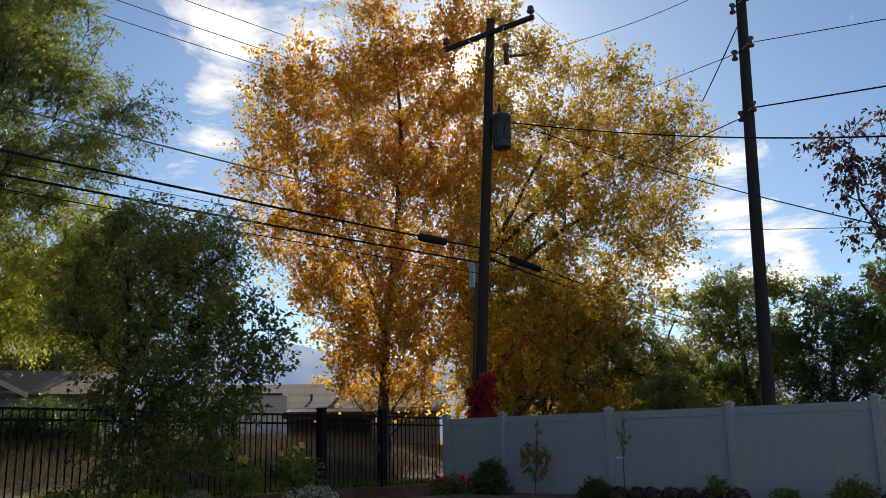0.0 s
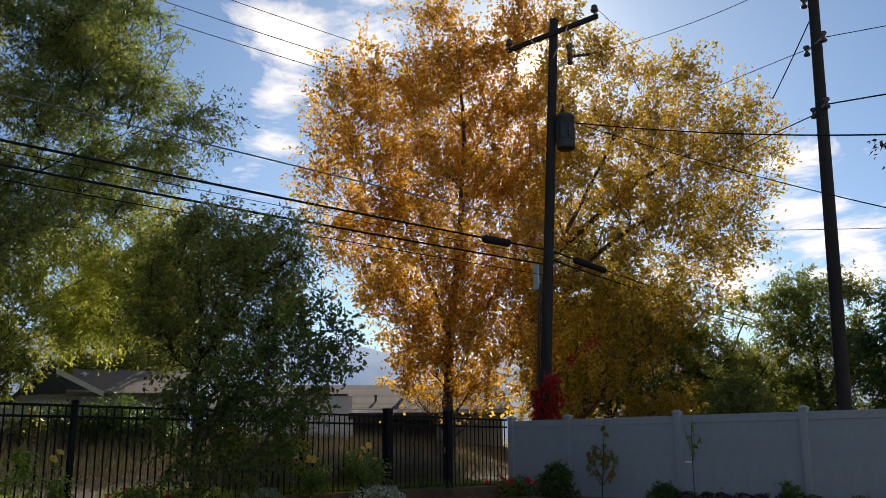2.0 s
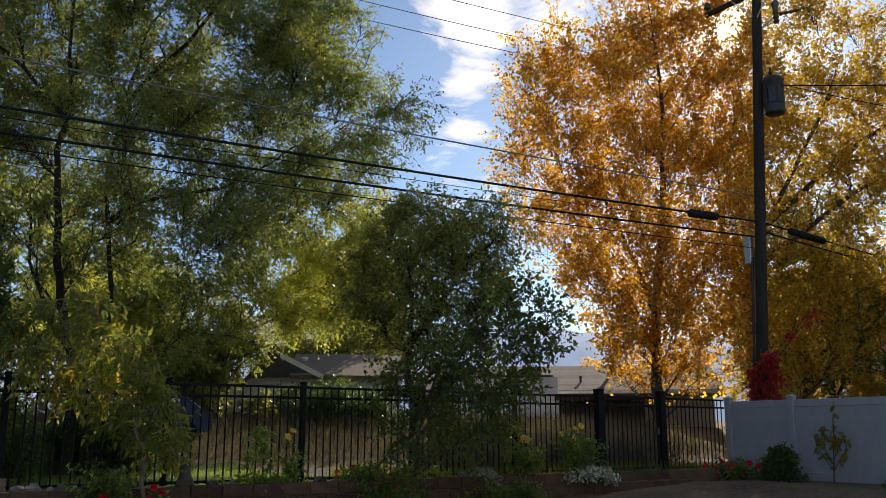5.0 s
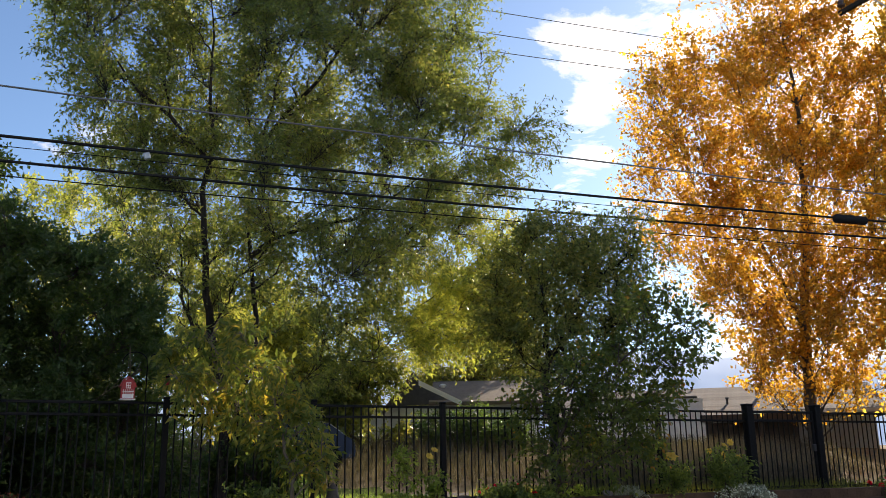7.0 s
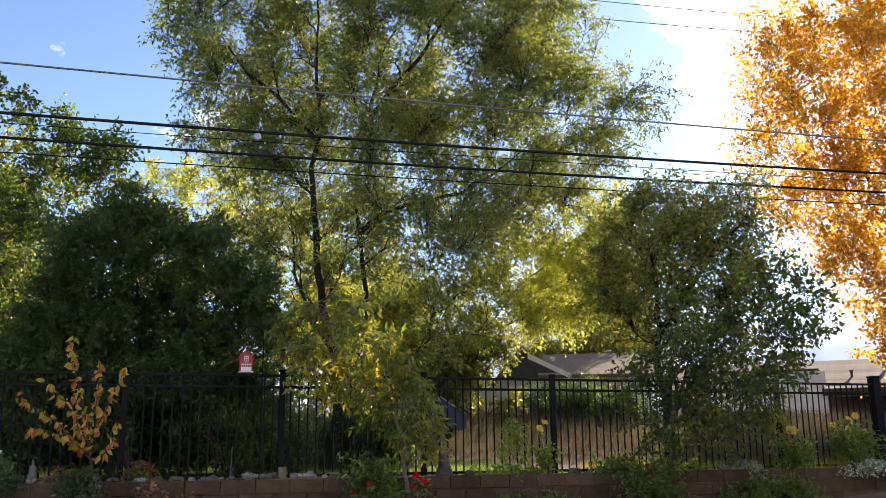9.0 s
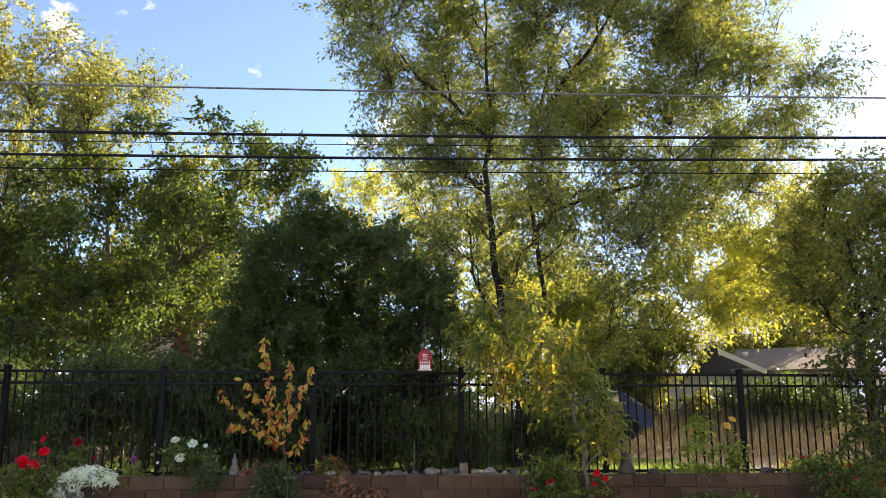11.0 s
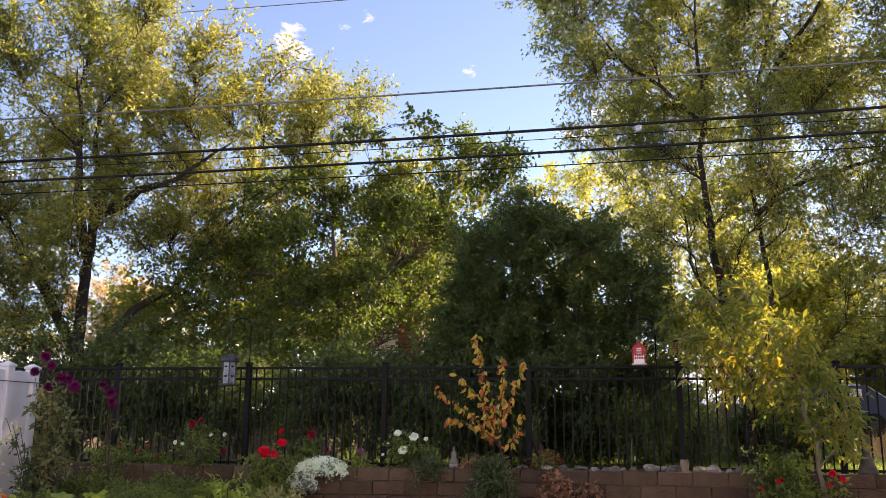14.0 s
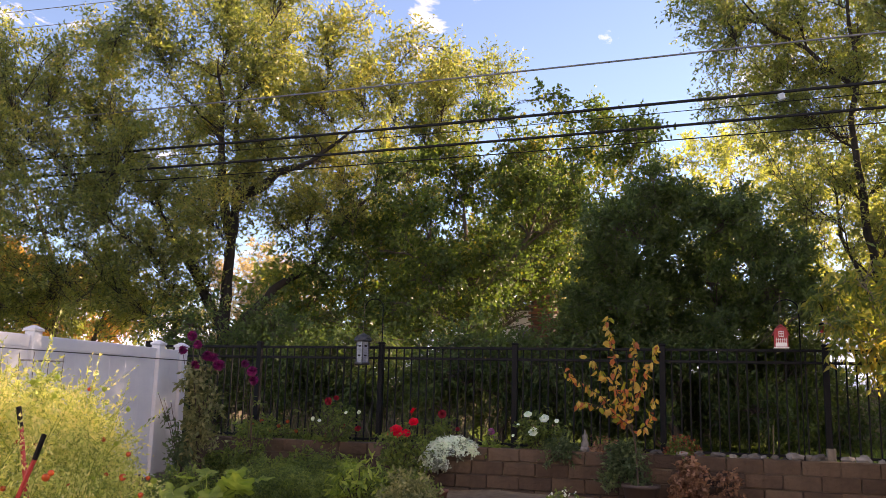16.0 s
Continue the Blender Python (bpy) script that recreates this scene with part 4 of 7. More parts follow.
tree("cottonwood", (-16.1, 20.5), 37, boughs([(0.9, 15.2), (1.4, 15.4), (2.3, 14.4), (3.2, 13.5), (4.0, 13.6), (5.3, 14.0), (5.5, 13.0), (5.8, 12.4), (6.9, 13.0), (7.6, 12.5), (7.7, 11.7), (8.3, 11.4), (7.8, 10.4), (7.0, 9.8), (7.5, 9.4), (7.0, 8.1), (6.7, 7.2), (5.7, 6.7), (5.5, 5.6),
     (4.6, 5.0), (3.7, 4.1), (2.7, 2.9), (-0.6, 2.8), (-0.6, 8.7), (0.3, 13.6)], 0.66, 22, 3),
     [[(0.0, 2.63), (0.0, 5.77), (-0.59, 7.42), (-0.82, 10.05)], [(0.0, 5.77), (0.77, 7.75), (2.32, 10.54), (3.16, 12.86)], [(0.37, 6.48), (2.95, 8.25), (5.17, 9.31)], [(0.77, 7.75), (3.78, 10.5), (6.81, 11.95)]],
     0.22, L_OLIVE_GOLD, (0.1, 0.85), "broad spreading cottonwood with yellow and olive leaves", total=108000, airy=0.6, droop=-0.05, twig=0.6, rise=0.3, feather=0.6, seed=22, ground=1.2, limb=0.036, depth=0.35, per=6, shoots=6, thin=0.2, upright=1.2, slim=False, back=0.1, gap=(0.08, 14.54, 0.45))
tree("box_elder", (-17.5, 22.5), 37, boughs([(-0.4, 3.0), (-0.6, 7.6), (1.2, 9.2), (3.4, 9.0), (5.2, 7.2), (5.8, 5.6), (5.4, 3.8), (2.9, 2.9)], 0.8, 41),
     [[(1.4, 2.4), (1.5, 4.0), (1.2, 6.2)], [(1.5, 3.6), (2.8, 5.0), (3.6, 7.4)]], 0.13, L_GREEN, (0.095, 0.65), "green box elder in the shade of the cottonwoods", total=36000, seed=41, ground=1.2, bark=M_BARK_DARK)
tree("ash_tree", (-17.4, 26.3), 33, [(-0.5, 5.7, 1.5), (1.1, 4.8, 1.6), (2.6, 5.2, 1.3), (-1.2, 3.8, 1.3), (0.9, 3.6, 1.3), (2.7, 3.7, 1.3), (0.2, 6.9, 1.1), (1.6, 6.2, 1.1), (-1.5, 2.4, 1.2), (0.5, 2.2, 1.2), (2.5, 2.2, 1.2)],
     [[(0.0, 2.66), (0.09, 4.82), (-0.07, 6.09)], [(0.62, 2.65), (1.36, 5.2)]], 0.14, L_OLIVE_GOLD, (0.10, 0.6), "olive and gold leafy tree behind the white fence", density=2200, seed=23, ground=1.3, bark=M_BARK_DARK)
tree("locust_tree", (-12.3, 25.7), 25, [(0.6, 6.2, 0.8), (1.1, 5.8, 0.5), (-0.2, 4.4, 1.2), (0.8, 4.2, 1.2), (-0.9, 5.2, 0.9), (-0.5, 3.3, 1.1), (1.1, 3.3, 1.1), (-1.3, 4.3, 0.8), (0.4, 2.4, 1.1), (-1.4, 2.4, 1.0)],
     [[(0.0, 2.49), (-0.04, 4.41), (0.61, 5.87)], [(0.36, 2.48), (1.24, 4.72)]], 0.12, L_ELM_YELLOW, (0.10, 0.6), "tree with yellowing leaves and bare lower stems", density=2000, seed=24, bark=M_BARK_DARK)
tree("maple_tree", (-9.9, 26.7), 20, [(-0.2, 6.5, 1.2), (1.0, 6.4, 1.0), (-0.8, 5.1, 1.2), (0.6, 5.0, 1.3), (-0.4, 3.8, 1.3), (1.1, 3.9, 1.2), (-0.9, 6.2, 0.8), (0.2, 2.6, 1.2), (1.6, 2.6, 1.0), (-1.4, 2.6, 1.0)],
     [[(0.0, 2.42), (-0.14, 4.66), (-0.18, 6.32)], [(0.17, 2.42), (0.98, 5.69)]], 0.16, L_GREEN, (0.10, 0.65), "dark green shade tree behind the white fence", density=2200, seed=25)
tree("plum_tree", (-6.8, 24.6), 16, [(-0.1, 5.7, 1.0), (0.9, 5.1, 1.0), (-0.7, 4.4, 1.0), (0.5, 4.1, 1.2), (1.4, 4.5, 1.0), (-0.5, 3.3, 1.0), (0.9, 3.1, 1.0), (2.0, 5.4, 1.4), (2.4, 3.8, 1.6), (0.0, 2.3, 1.0), (1.6, 2.2, 1.1)],
     [[(0.0, 2.29), (0.2, 4.23), (0.19, 5.51)], [(0.28, 2.29), (1.37, 4.47)]], 0.14, L_DARK, (0.10, 0.6), "dense dark green plum tree", density=2200, seed=26)
tree("cherry_plum_tree", (-2.1, 13.8), 10, [(-1.3, 6.5, 0.3), (-1.0, 6.2, 0.3), (-0.7, 6.1, 0.35), (-0.4, 6.7, 0.3), (-0.6, 5.4, 0.35), (-0.9, 5.1, 0.3), (-0.2, 6.2, 0.4), (-0.2, 5.5, 0.5), (0.3, 6.4, 0.6), (-0.1, 4.7, 0.5), (-0.8, 4.3, 0.3), (-0.9, 6.6, 0.4), (-0.3, 5.9, 0.45), (-1.1, 5.7, 0.35)],
     [[(0.0, 1.9), (0.05, 3.5), (-0.08, 4.7), (-0.4, 6.3)], [(-0.01, 4.2), (-0.55, 5.2), (-1.1, 6.3)], [(0.0, 3.7), (-0.7, 4.4)]], 0.09, L_PURPLE, (0.095, 0.5), "purple-leaved plum tree with drooping leaves", total=4200, per=7, shoots=5, droop=0.7, twig=0.4, seed=27, limb=0.03, ground=0.9, slim=False)
tree("pear_tree", (-10.0, 5.0), 57, boughs([(2.0, 3.4), (2.2, 3.2), (1.9, 2.7), (1.5, 2.1), (1.3, 1.6), (0.7, 1.3), (-0.3, 1.3), (-0.6, 2.0), (-0.5, 2.6), (0.1, 2.9), (0.7, 3.4), (1.2, 3.9), (1.6, 4.1)], 0.3, 28),
     [[(0.0, 1.11), (0.09, 2.01), (0.41, 2.94)], [(0.09, 2.01), (0.88, 2.93), (1.54, 3.47)]], 0.05, L_PEAR, (0.07, 0.65), "small pear tree with dark glossy leaves over the fence", shoots=4, per=6, total=17000, feather=0.2, thin=0.5, seed=28, ground=0.6, limb=0.03, depth=0.3, twig=0.3, slim=False)
tree("honey_locust", (-12.8, 6.7), 58, boughs([(-1.3, 4.2), (-1.0, 5.2), (-0.3, 5.7), (0.7, 5.9), (1.7, 5.7), (1.9, 5.1), (1.7, 4.2), (1.4, 3.4), (0.1, 2.9), (-1.0, 3.2)], 0.42, 29),
     [[(0.0, 2.32), (0.01, 3.68), (-0.34, 4.92), (-0.62, 5.45)], [(0.04, 3.19), (0.64, 4.47), (0.8, 5.49)], [(0.09, 3.29), (1.15, 4.65), (1.57, 5.14)]], 0.09, L_ELM_YELLOW, (0.075, 0.5), "green tree with a spreading vase of thin branches", total=54000, feather=0.3, rise=0.4, thin=0.5, seed=29, limb=0.03, twig=0.42, per=8, shoots=5, bark=M_BARK_DARK)
elm = boughs([(-3.9, 12.9), (-3.9, 10.5), (-3.4, 9.2), (-3.3, 8.5), (-2.7, 7.9), (-3.1, 7.4), (-2.9, 6.8), (-1.9, 5.9), (0.6, 5.2), (2.6, 5.0), (4.5, 5.4), (5.3, 6.3), (5.7, 7.0), (6.5, 7.6), (6.4, 8.1),
              (5.5, 8.5), (5.3, 9.5), (5.1, 11.0), (4.5, 12.6), (2.8, 13.6), (-1.0, 13.6)], 0.66, 30, 3)
elm += boughs([(-2.0, 6.1), (-1.7, 4.5), (-0.8, 4.2), (1.4, 4.4), (2.4, 4.1), (3.0, 4.5), (3.4, 5.5), (2.6, 5.6), (0.6, 5.7)], 0.5, 31) + boughs([(1.0, 4.4), (1.4, 2.9), (2.7, 3.0), (3.0, 4.2), (2.4, 4.3)], 0.4, 32, 1)
tree("elm_tree", (-15.2, 1.5), 79, elm, [[(0.05, 2.3), (-0.1, 3.0), (-0.3, 4.4), (-0.45, 5.7), (-0.25, 7.1), (-0.35, 8.5), (-0.4, 10.4)], [(0.0, 2.5), (0.46, 3.4), (0.38, 4.3), (0.27, 6.1), (0.35, 7.5), (0.65, 8.9), (1.1, 9.9), (1.4, 11.4)],
     [(-0.1, 3.0), (-0.55, 3.7), (-0.67, 4.95), (-0.75, 6.2)], [(0.3, 5.3), (0.67, 5.64), (1.58, 5.9), (2.64, 6.29), (3.41, 6.78), (4.79, 7.67)], [(0.35, 7.5), (1.3, 8.6), (2.3, 10.0), (3.0, 11.2)], [(-0.25, 7.1), (-1.2, 8.2), (-2.3, 9.3)]],
     0.105, L_ELM, (0.07, 0.5), "tall elm with fine drooping green and yellow foliage", total=420000, droop=0.3, twig=0.42, per=8, seed=30, depth=0.3, limb=0.024, back=0.3, shoots=6, feather=0.35, rise=0.12, thin=0.5, bark=M_BARK_DARK, bare=0.4, young=M_BARK_PALE)
tree("young_ash", (-17.9, 6.7), 66, boughs([(-1.9, 3.4), (-2.3, 4.6), (-1.6, 5.6), (-0.4, 6.3), (0.5, 6.7), (1.2, 7.1), (2.1, 7.1), (2.7, 6.5), (2.6, 5.0), (2.2, 4.2), (1.1, 3.9), (-0.6, 3.7)], 0.5, 31),
     [[(-1.9, 2.4), (-1.6, 3.6), (-0.6, 4.8), (0.55, 5.7)], [(-1.3, 4.0), (-1.2, 5.2)]], 0.035, L_YELLOW, (0.08, 0.5), "young ash tree turning yellow", total=52000, seed=31, twig=0.6, per=12)
tree("weeping_peach", (-10.0, 1.4), 75, boughs([(-1.7, 2.9), (-1.1, 3.4), (-0.5, 3.3), (-0.3, 2.9), (0.1, 2.4), (0.36, 1.9), (0.38, 1.4), (0.05, 1.2), (-0.3, 1.6), (-0.7, 2.0), (-1.2, 2.2), (-1.5, 2.45)], 0.24, 32),
     [[(0.0, 0.75), (-0.02, 1.23), (-0.19, 1.89), (-0.38, 2.44), (-0.64, 3.0)], [(-0.1, 1.56), (0.21, 1.89)]], 0.035, L_WEEP, (0.105, 0.36), "small weeping peach tree with long yellowing leaves", total=5200, shoots=4, per=7, droop=0.6, twig=0.26, seed=32, ground=0.6, limb=0.02, depth=0.35, bark=M_BARK_PALE, slim=False)
tree("juniper_bush", (-13.0, -1.7), 92, boughs([(-1.8, 1.0), (-1.9, 2.6), (-1.6, 3.8), (-1.1, 4.6), (-0.4, 5.0), (0.5, 4.8), (1.3, 4.5), (1.8, 3.9), (2.05, 3.0), (2.05, 1.1)], 0.55, 33, 3), [[(0.0, 1.1), (-0.09, 2.17), (-0.62, 3.37)], [(0.0, 1.68), (0.59, 3.38)]],
     0.1, L_DARK, (0.068, 0.5), "dense rounded dark green bush behind the iron fence", "bush", total=150000, thin=0.7, shoots=8, airy=0.1, droop=0.0, twig=0.26, seed=33, limb=0.03, depth=0.6)
tree("maple_tree", (-16.1, -5.5), 104, boughs([(-1.8, 2.4), (-3.4, 2.6), (-4.2, 3.4), (-3.8, 4.6), (-2.9, 5.5), (-1.9, 6.1), (-1.2, 7.0), (-0.2, 7.2), (0.7, 7.2), (1.4, 7.7), (2.2, 7.8), (2.6, 7.3), (3.3, 7.1), (3.4, 6.5), (3.1, 5.8), (2.8, 5.0), (2.6, 3.8), (2.1, 2.4)], 0.6, 34),
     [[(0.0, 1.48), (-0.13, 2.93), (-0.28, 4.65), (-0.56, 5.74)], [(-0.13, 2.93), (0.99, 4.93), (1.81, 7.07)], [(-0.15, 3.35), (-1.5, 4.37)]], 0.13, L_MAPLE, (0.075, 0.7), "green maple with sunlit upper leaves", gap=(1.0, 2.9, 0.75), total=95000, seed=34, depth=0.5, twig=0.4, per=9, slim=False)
tree("privet_hedge", (-12.9, -6.1), 105, [(-1.7, 1.9, 0.6), (-0.8, 1.9, 0.6), (0.1, 1.8, 0.6), (1.1, 1.8, 0.6), (1.9, 1.8, 0.5), (-2.4, 1.9, 0.6), (-3.2, 1.9, 0.6), (-1.2, 1.4, 0.4), (-0.3, 1.4, 0.4), (0.7, 1.4, 0.4), (1.6, 1.4, 0.4), (2.6, 1.7, 0.4), (-4.0, 1.8, 0.6)],
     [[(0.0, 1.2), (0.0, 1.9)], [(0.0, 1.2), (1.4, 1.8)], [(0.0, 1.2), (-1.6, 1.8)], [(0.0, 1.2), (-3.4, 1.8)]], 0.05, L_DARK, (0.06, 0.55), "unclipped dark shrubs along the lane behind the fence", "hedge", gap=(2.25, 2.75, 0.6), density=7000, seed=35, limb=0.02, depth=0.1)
tree("poplar_tree", (-28.6, -0.5), 88, boughs([(-2.6, 9.2), (-0.7, 10.8), (0.9, 10.2), (2.6, 10.2), (5.0, 8.8), (5.6, 6.0), (5.2, 3.4), (2.0, 3.2), (0.8, 3.2), (-1.6, 5.0)], 0.9, 36),
     [[(0.0, 1.9), (0.4, 5.57), (0.04, 8.65)], [(0.38, 4.81), (2.27, 6.32)]], 0.12, L_YELLOW, (0.1, 0.6), "bright yellow tree glimpsed between the green ones", total=60000, seed=36, ground=1.3)
tree("elm_tree", (-14.3, -9.9), 121, boughs([(-5.6, 7.8), (-4.6, 8.4), (-3.7, 8.5), (-2.6, 9.0), (-1.6, 8.8), (-1.3, 9.5), (-0.1, 10.2), (1.2, 9.9), (1.5, 8.9), (2.4, 9.3), (3.1, 8.9), (4.5, 9.3), (5.3, 8.8), (5.6, 8.3), (5.5, 7.8), (4.9, 7.4), (4.5, 6.4), (3.3, 5.7), (2.4, 4.9), (1.5, 4.3), (0.9, 4.6),
     (0.1, 4.6), (-0.7, 3.1), (-1.8, 2.7), (-3.5, 2.9), (-5.1, 2.9)], 0.62, 37),
     [[(-0.08, 2.26), (0.0, 3.5), (0.04, 4.6), (0.17, 6.0), (0.05, 7.1), (-0.05, 8.7)], [(-0.04, 2.6), (0.39, 3.23), (0.88, 3.91), (1.51, 4.39), (2.17, 5.68), (3.0, 6.34)], [(-0.14, 2.68), (-0.56, 3.5), (-1.36, 4.74), (-1.61, 5.37), (-1.89, 6.34)],
      [(0.04, 4.62), (-0.28, 5.59), (-0.3, 6.72), (-0.43, 7.86)], [(0.15, 5.4), (0.78, 5.8), (1.42, 6.08), (2.6, 7.2)], [(0.21, 2.9), (0.72, 3.01), (1.25, 3.17)]], 0.15, L_ELM_YELLOW, (0.07, 0.52), "wide elm with forked dark trunk and yellow-green leaves", total=270000, droop=0.1, twig=0.4, seed=37, depth=0.35, limb=0.02, per=8, back=0.4, fork=0.75, shoots=6, feather=0.35, rise=0.2, thin=0.5, bark=M_BARK_DARK, bare=0.35, young=M_BARK_PALE)
tree("elm_tree", (-14.8, -14.3), 131, [(-2.5, 8.7, 1.2), (-2.2, 7.0, 1.2), (0.1, 3.4, 0.8), (1.4, 3.3, 0.8), (-0.6, 3.1, 0.8), (-1.7, 3.5, 1.0), (2.2, 3.3, 0.5), (0.7, 4.2, 0.8)],
     [[(0.0, 2.24), (-0.06, 4.12), (-0.8, 6.22)]], 0.12, L_ELM_YELLOW, (0.10, 0.45), "green elm behind the white fence", density=3500, droop=0.35, seed=38, twig=0.75, per=16)
tree("maple_tree", (-24.9, -24.0), 132, [(-0.7, 5.6, 1.2), (1.1, 5.2, 1.0), (0.1, 4.2, 1.0), (-1.9, 5.0, 1.3), (2.1, 3.9, 0.9), (0.0, 3.0, 1.2), (3.2, 4.6, 1.0), (-2.9, 4.0, 1.2), (-1.6, 6.3, 0.9)], [[(0.0, 3.01), (-0.15, 4.58)]], 0.12, L_ORANGE, (0.14, 0.75), "orange autumn maple in the distance", density=2500, seed=39, ground=1.4)


# shrubs and trees that close the view behind the fence
def backing(name, x, y, tall, wide, leaf, label, seed, size=(0.16, 0.6), density=950, category="tree", face=90):
    lift = 1.05 if x > -16 else 1.75
    rng = np.random.default_rng(seed)
    lobes = []
    for k in range(14):
        z = tall * (0.2 + 0.75 * (k + rng.random()) / 14)
        half = wide * 0.5 * math.sqrt(max(0.15, 1 - (z / tall - 0.45) ** 2 * 2.4))
        lobes.append((rng.uniform(-half, half) * 0.8, lift + z, wide * rng.uniform(0.17, 0.25)))
    tree(name, (x, y), face, lobes, [[(0, lift + 0.3), (0.1, lift + tall * 0.5), (0.0, lift + tall * 0.85)], [(0.0, lift + 0.4), (wide * 0.25, lift + tall * 0.7)]], 0.05 + tall * 0.012, leaf, size, label, category,
         density=density, seed=seed, depth=0.5)


backing("box_elder", -31.0, 5.0, 5.6, 8.0, L_GREEN, "green box elder beyond the lane", 51, density=600)
backing("box_elder", -26.0, -5.5, 6.5, 7.5, L_ELM_YELLOW, "yellow-green box elder beyond the lane", 52)
backing("box_elder", -23.0, -11.0, 5.0, 6.0, L_GREEN, "green box elder beyond the lane", 53, face=115)
backing("siberian_elm", -24.5, 11.5, 5.5, 5.4, L_ELM_YELLOW, "yellow-green elm beside the far house", 54, (0.1, 0.6), 2200, face=60)
backing("siberian_elm", -15.0, 33.0, 3.6, 7.0, L_GREEN, "green elm in the row behind the white fence", 56, face=25)
backing("siberian_elm", -3.5, 30.0, 7.0, 8.0, L_DARK, "dark elm in the row behind the white fence", 57, density=700, face=12)
backing("siberian_elm", -21.5, 30.5, 6.0, 6.0, L_OLIVE_GOLD, "olive and gold elm behind the low house", 65, (0.12, 0.6), 1300, face=38)
backing("golden_currant", -12.2, 20.4, 2.2, 2.2, L_OLIVE_GOLD, "olive leafy shrub behind the white fence corner", 66, (0.08, 0.6), 3500, "bush", 35)
backing("golden_currant", -10.2, 21.8, 2.6, 2.4, L_ELM_YELLOW, "yellow-green leafy shrub behind the white fence", 67, (0.08, 0.6), 3000, "bush", 30)
backing("spruce_tree", -13.9, 23.6, 4.6, 1.7, L_DARK, "young dark green spruce behind the fence", 58, (0.09, 0.3), 5000, face=28)
backing("dry_elm", -30.5, -18.0, 5.5, 5.0, L_STRAW, "bare beige tree on the far bank", 68, (0.12, 0.4), 700, face=120)
backing("dry_elm", -24.4, -15.3, 4.2, 4.0, L_STRAW, "dusty beige elm across the lane", 71, (0.12, 0.5), 1500, face=122)
backing("lilac_bush", -12.6, -9.2, 1.9, 3.2, L_DARK, "dark lilac bush behind the iron fence", 59, (0.065, 0.6), 4420, "bush", 115)
backing("lilac_bush", -12.4, -4.2, 1.5, 3.0, L_DARK, "dark lilac bush behind the iron fence", 60, (0.065, 0.6), 4420, "bush", 100)
backing("lilac_bush", -15.4, 2.3, 0.9, 1.7, L_DARK, "dark bush in front of the parked car", 61, (0.065, 0.6), 5950, "bush", 85)
backing("lilac_bush", -15.2, -0.1, 1.3, 3.0, L_DARK, "dark bush at the foot of the elm", 70, (0.065, 0.6), 5100, "bush", 88)
backing("lilac_bush", -12.3, -7.0, 1.5, 2.6, L_DARK, "dark lilac bush behind the iron fence", 62, (0.065, 0.6), 4420, "bush", 110)
backing("lilac_bush", -19.0, 5.3, 2.1, 2.6, L_ELM_YELLOW, "yellow-green shrubs in front of the gabled house", 63, (0.1, 0.6), 2400, "bush", 65)
backing("lilac_bush", -19.0, 8.4, 0.7, 3.0, L_DARK, "low dark hedge in front of the gabled house", 64, (0.065, 0.6), 3060, "bush", 65)
backing("siberian_elm", -22.5, 4.2, 4.2, 4.0, L_YELLOW, "yellow-green elm beyond the lane", 69, (0.09, 0.6), 3600, face=80)

# ---- houses, sheds and a parked car beyond the fence ----
def prism(points, depth):
    """A flat outline in x-z, thickened along y."""
    bm = bmesh.new()
    a = [bm.verts.new((x, -depth / 2, z)) for x, z in points]
    b = [bm.verts.new((x, depth / 2, z)) for x, z in points]
    bm.faces.new(a), bm.faces.new(b[::-1])
    for k in range(len(a)):
        n = (k + 1) % len(a)
        bm.faces.new((a[n], a[k], b[k], b[n]))
    bmesh.ops.recalc_face_normals(bm, faces=bm.faces)
    return bm


def roof_rows(parent, length, low, high, rows, material, x=0.0):
    """Overlapping courses of shingles on one slope, from low (y, z) to high (y, z), along x."""
    low, high = Vector((x, *low)), Vector((x, *high))
    slope = high - low
    tilt = math.atan2(slope.z, slope.y)
    step = slope.length / rows
    bm = box((length, step * 1.12, 0.035), bevel=0.006)
    me = bpy.data.meshes.new("shingle_course")
    bm.to_mesh(me)
    bm.free()
    me.materials.append(material)
    for k in range(rows):
        c = low + slope * ((k + 0.5) / rows)
        part("shingle_course", me, material, parent, at=Matrix.Translation(c + Vector((0, 0, 0.03))) @ Matrix.Rotation(tilt + 0.03, 4, "X"))


def siding(parent, length, z0, z1, y, board=0.16, material=None, x=0.0):
    n = max(1, round((z1 - z0) / board))
    h = (z1 - z0) / n
    bm = box((length, 0.03, h * 1.06), bevel=0.005)
    me = bpy.data.meshes.new("siding_board")
    bm.to_mesh(me)
    bm.free()
    me.materials.append(material or M_SIDING)
    for k in range(n):
        part("siding_board", me, material or M_SIDING, parent, at=Matrix.Translation((x, y, z0 + h * (k + 0.5))) @ Matrix.Rotation(-0.05, 4, "X"))


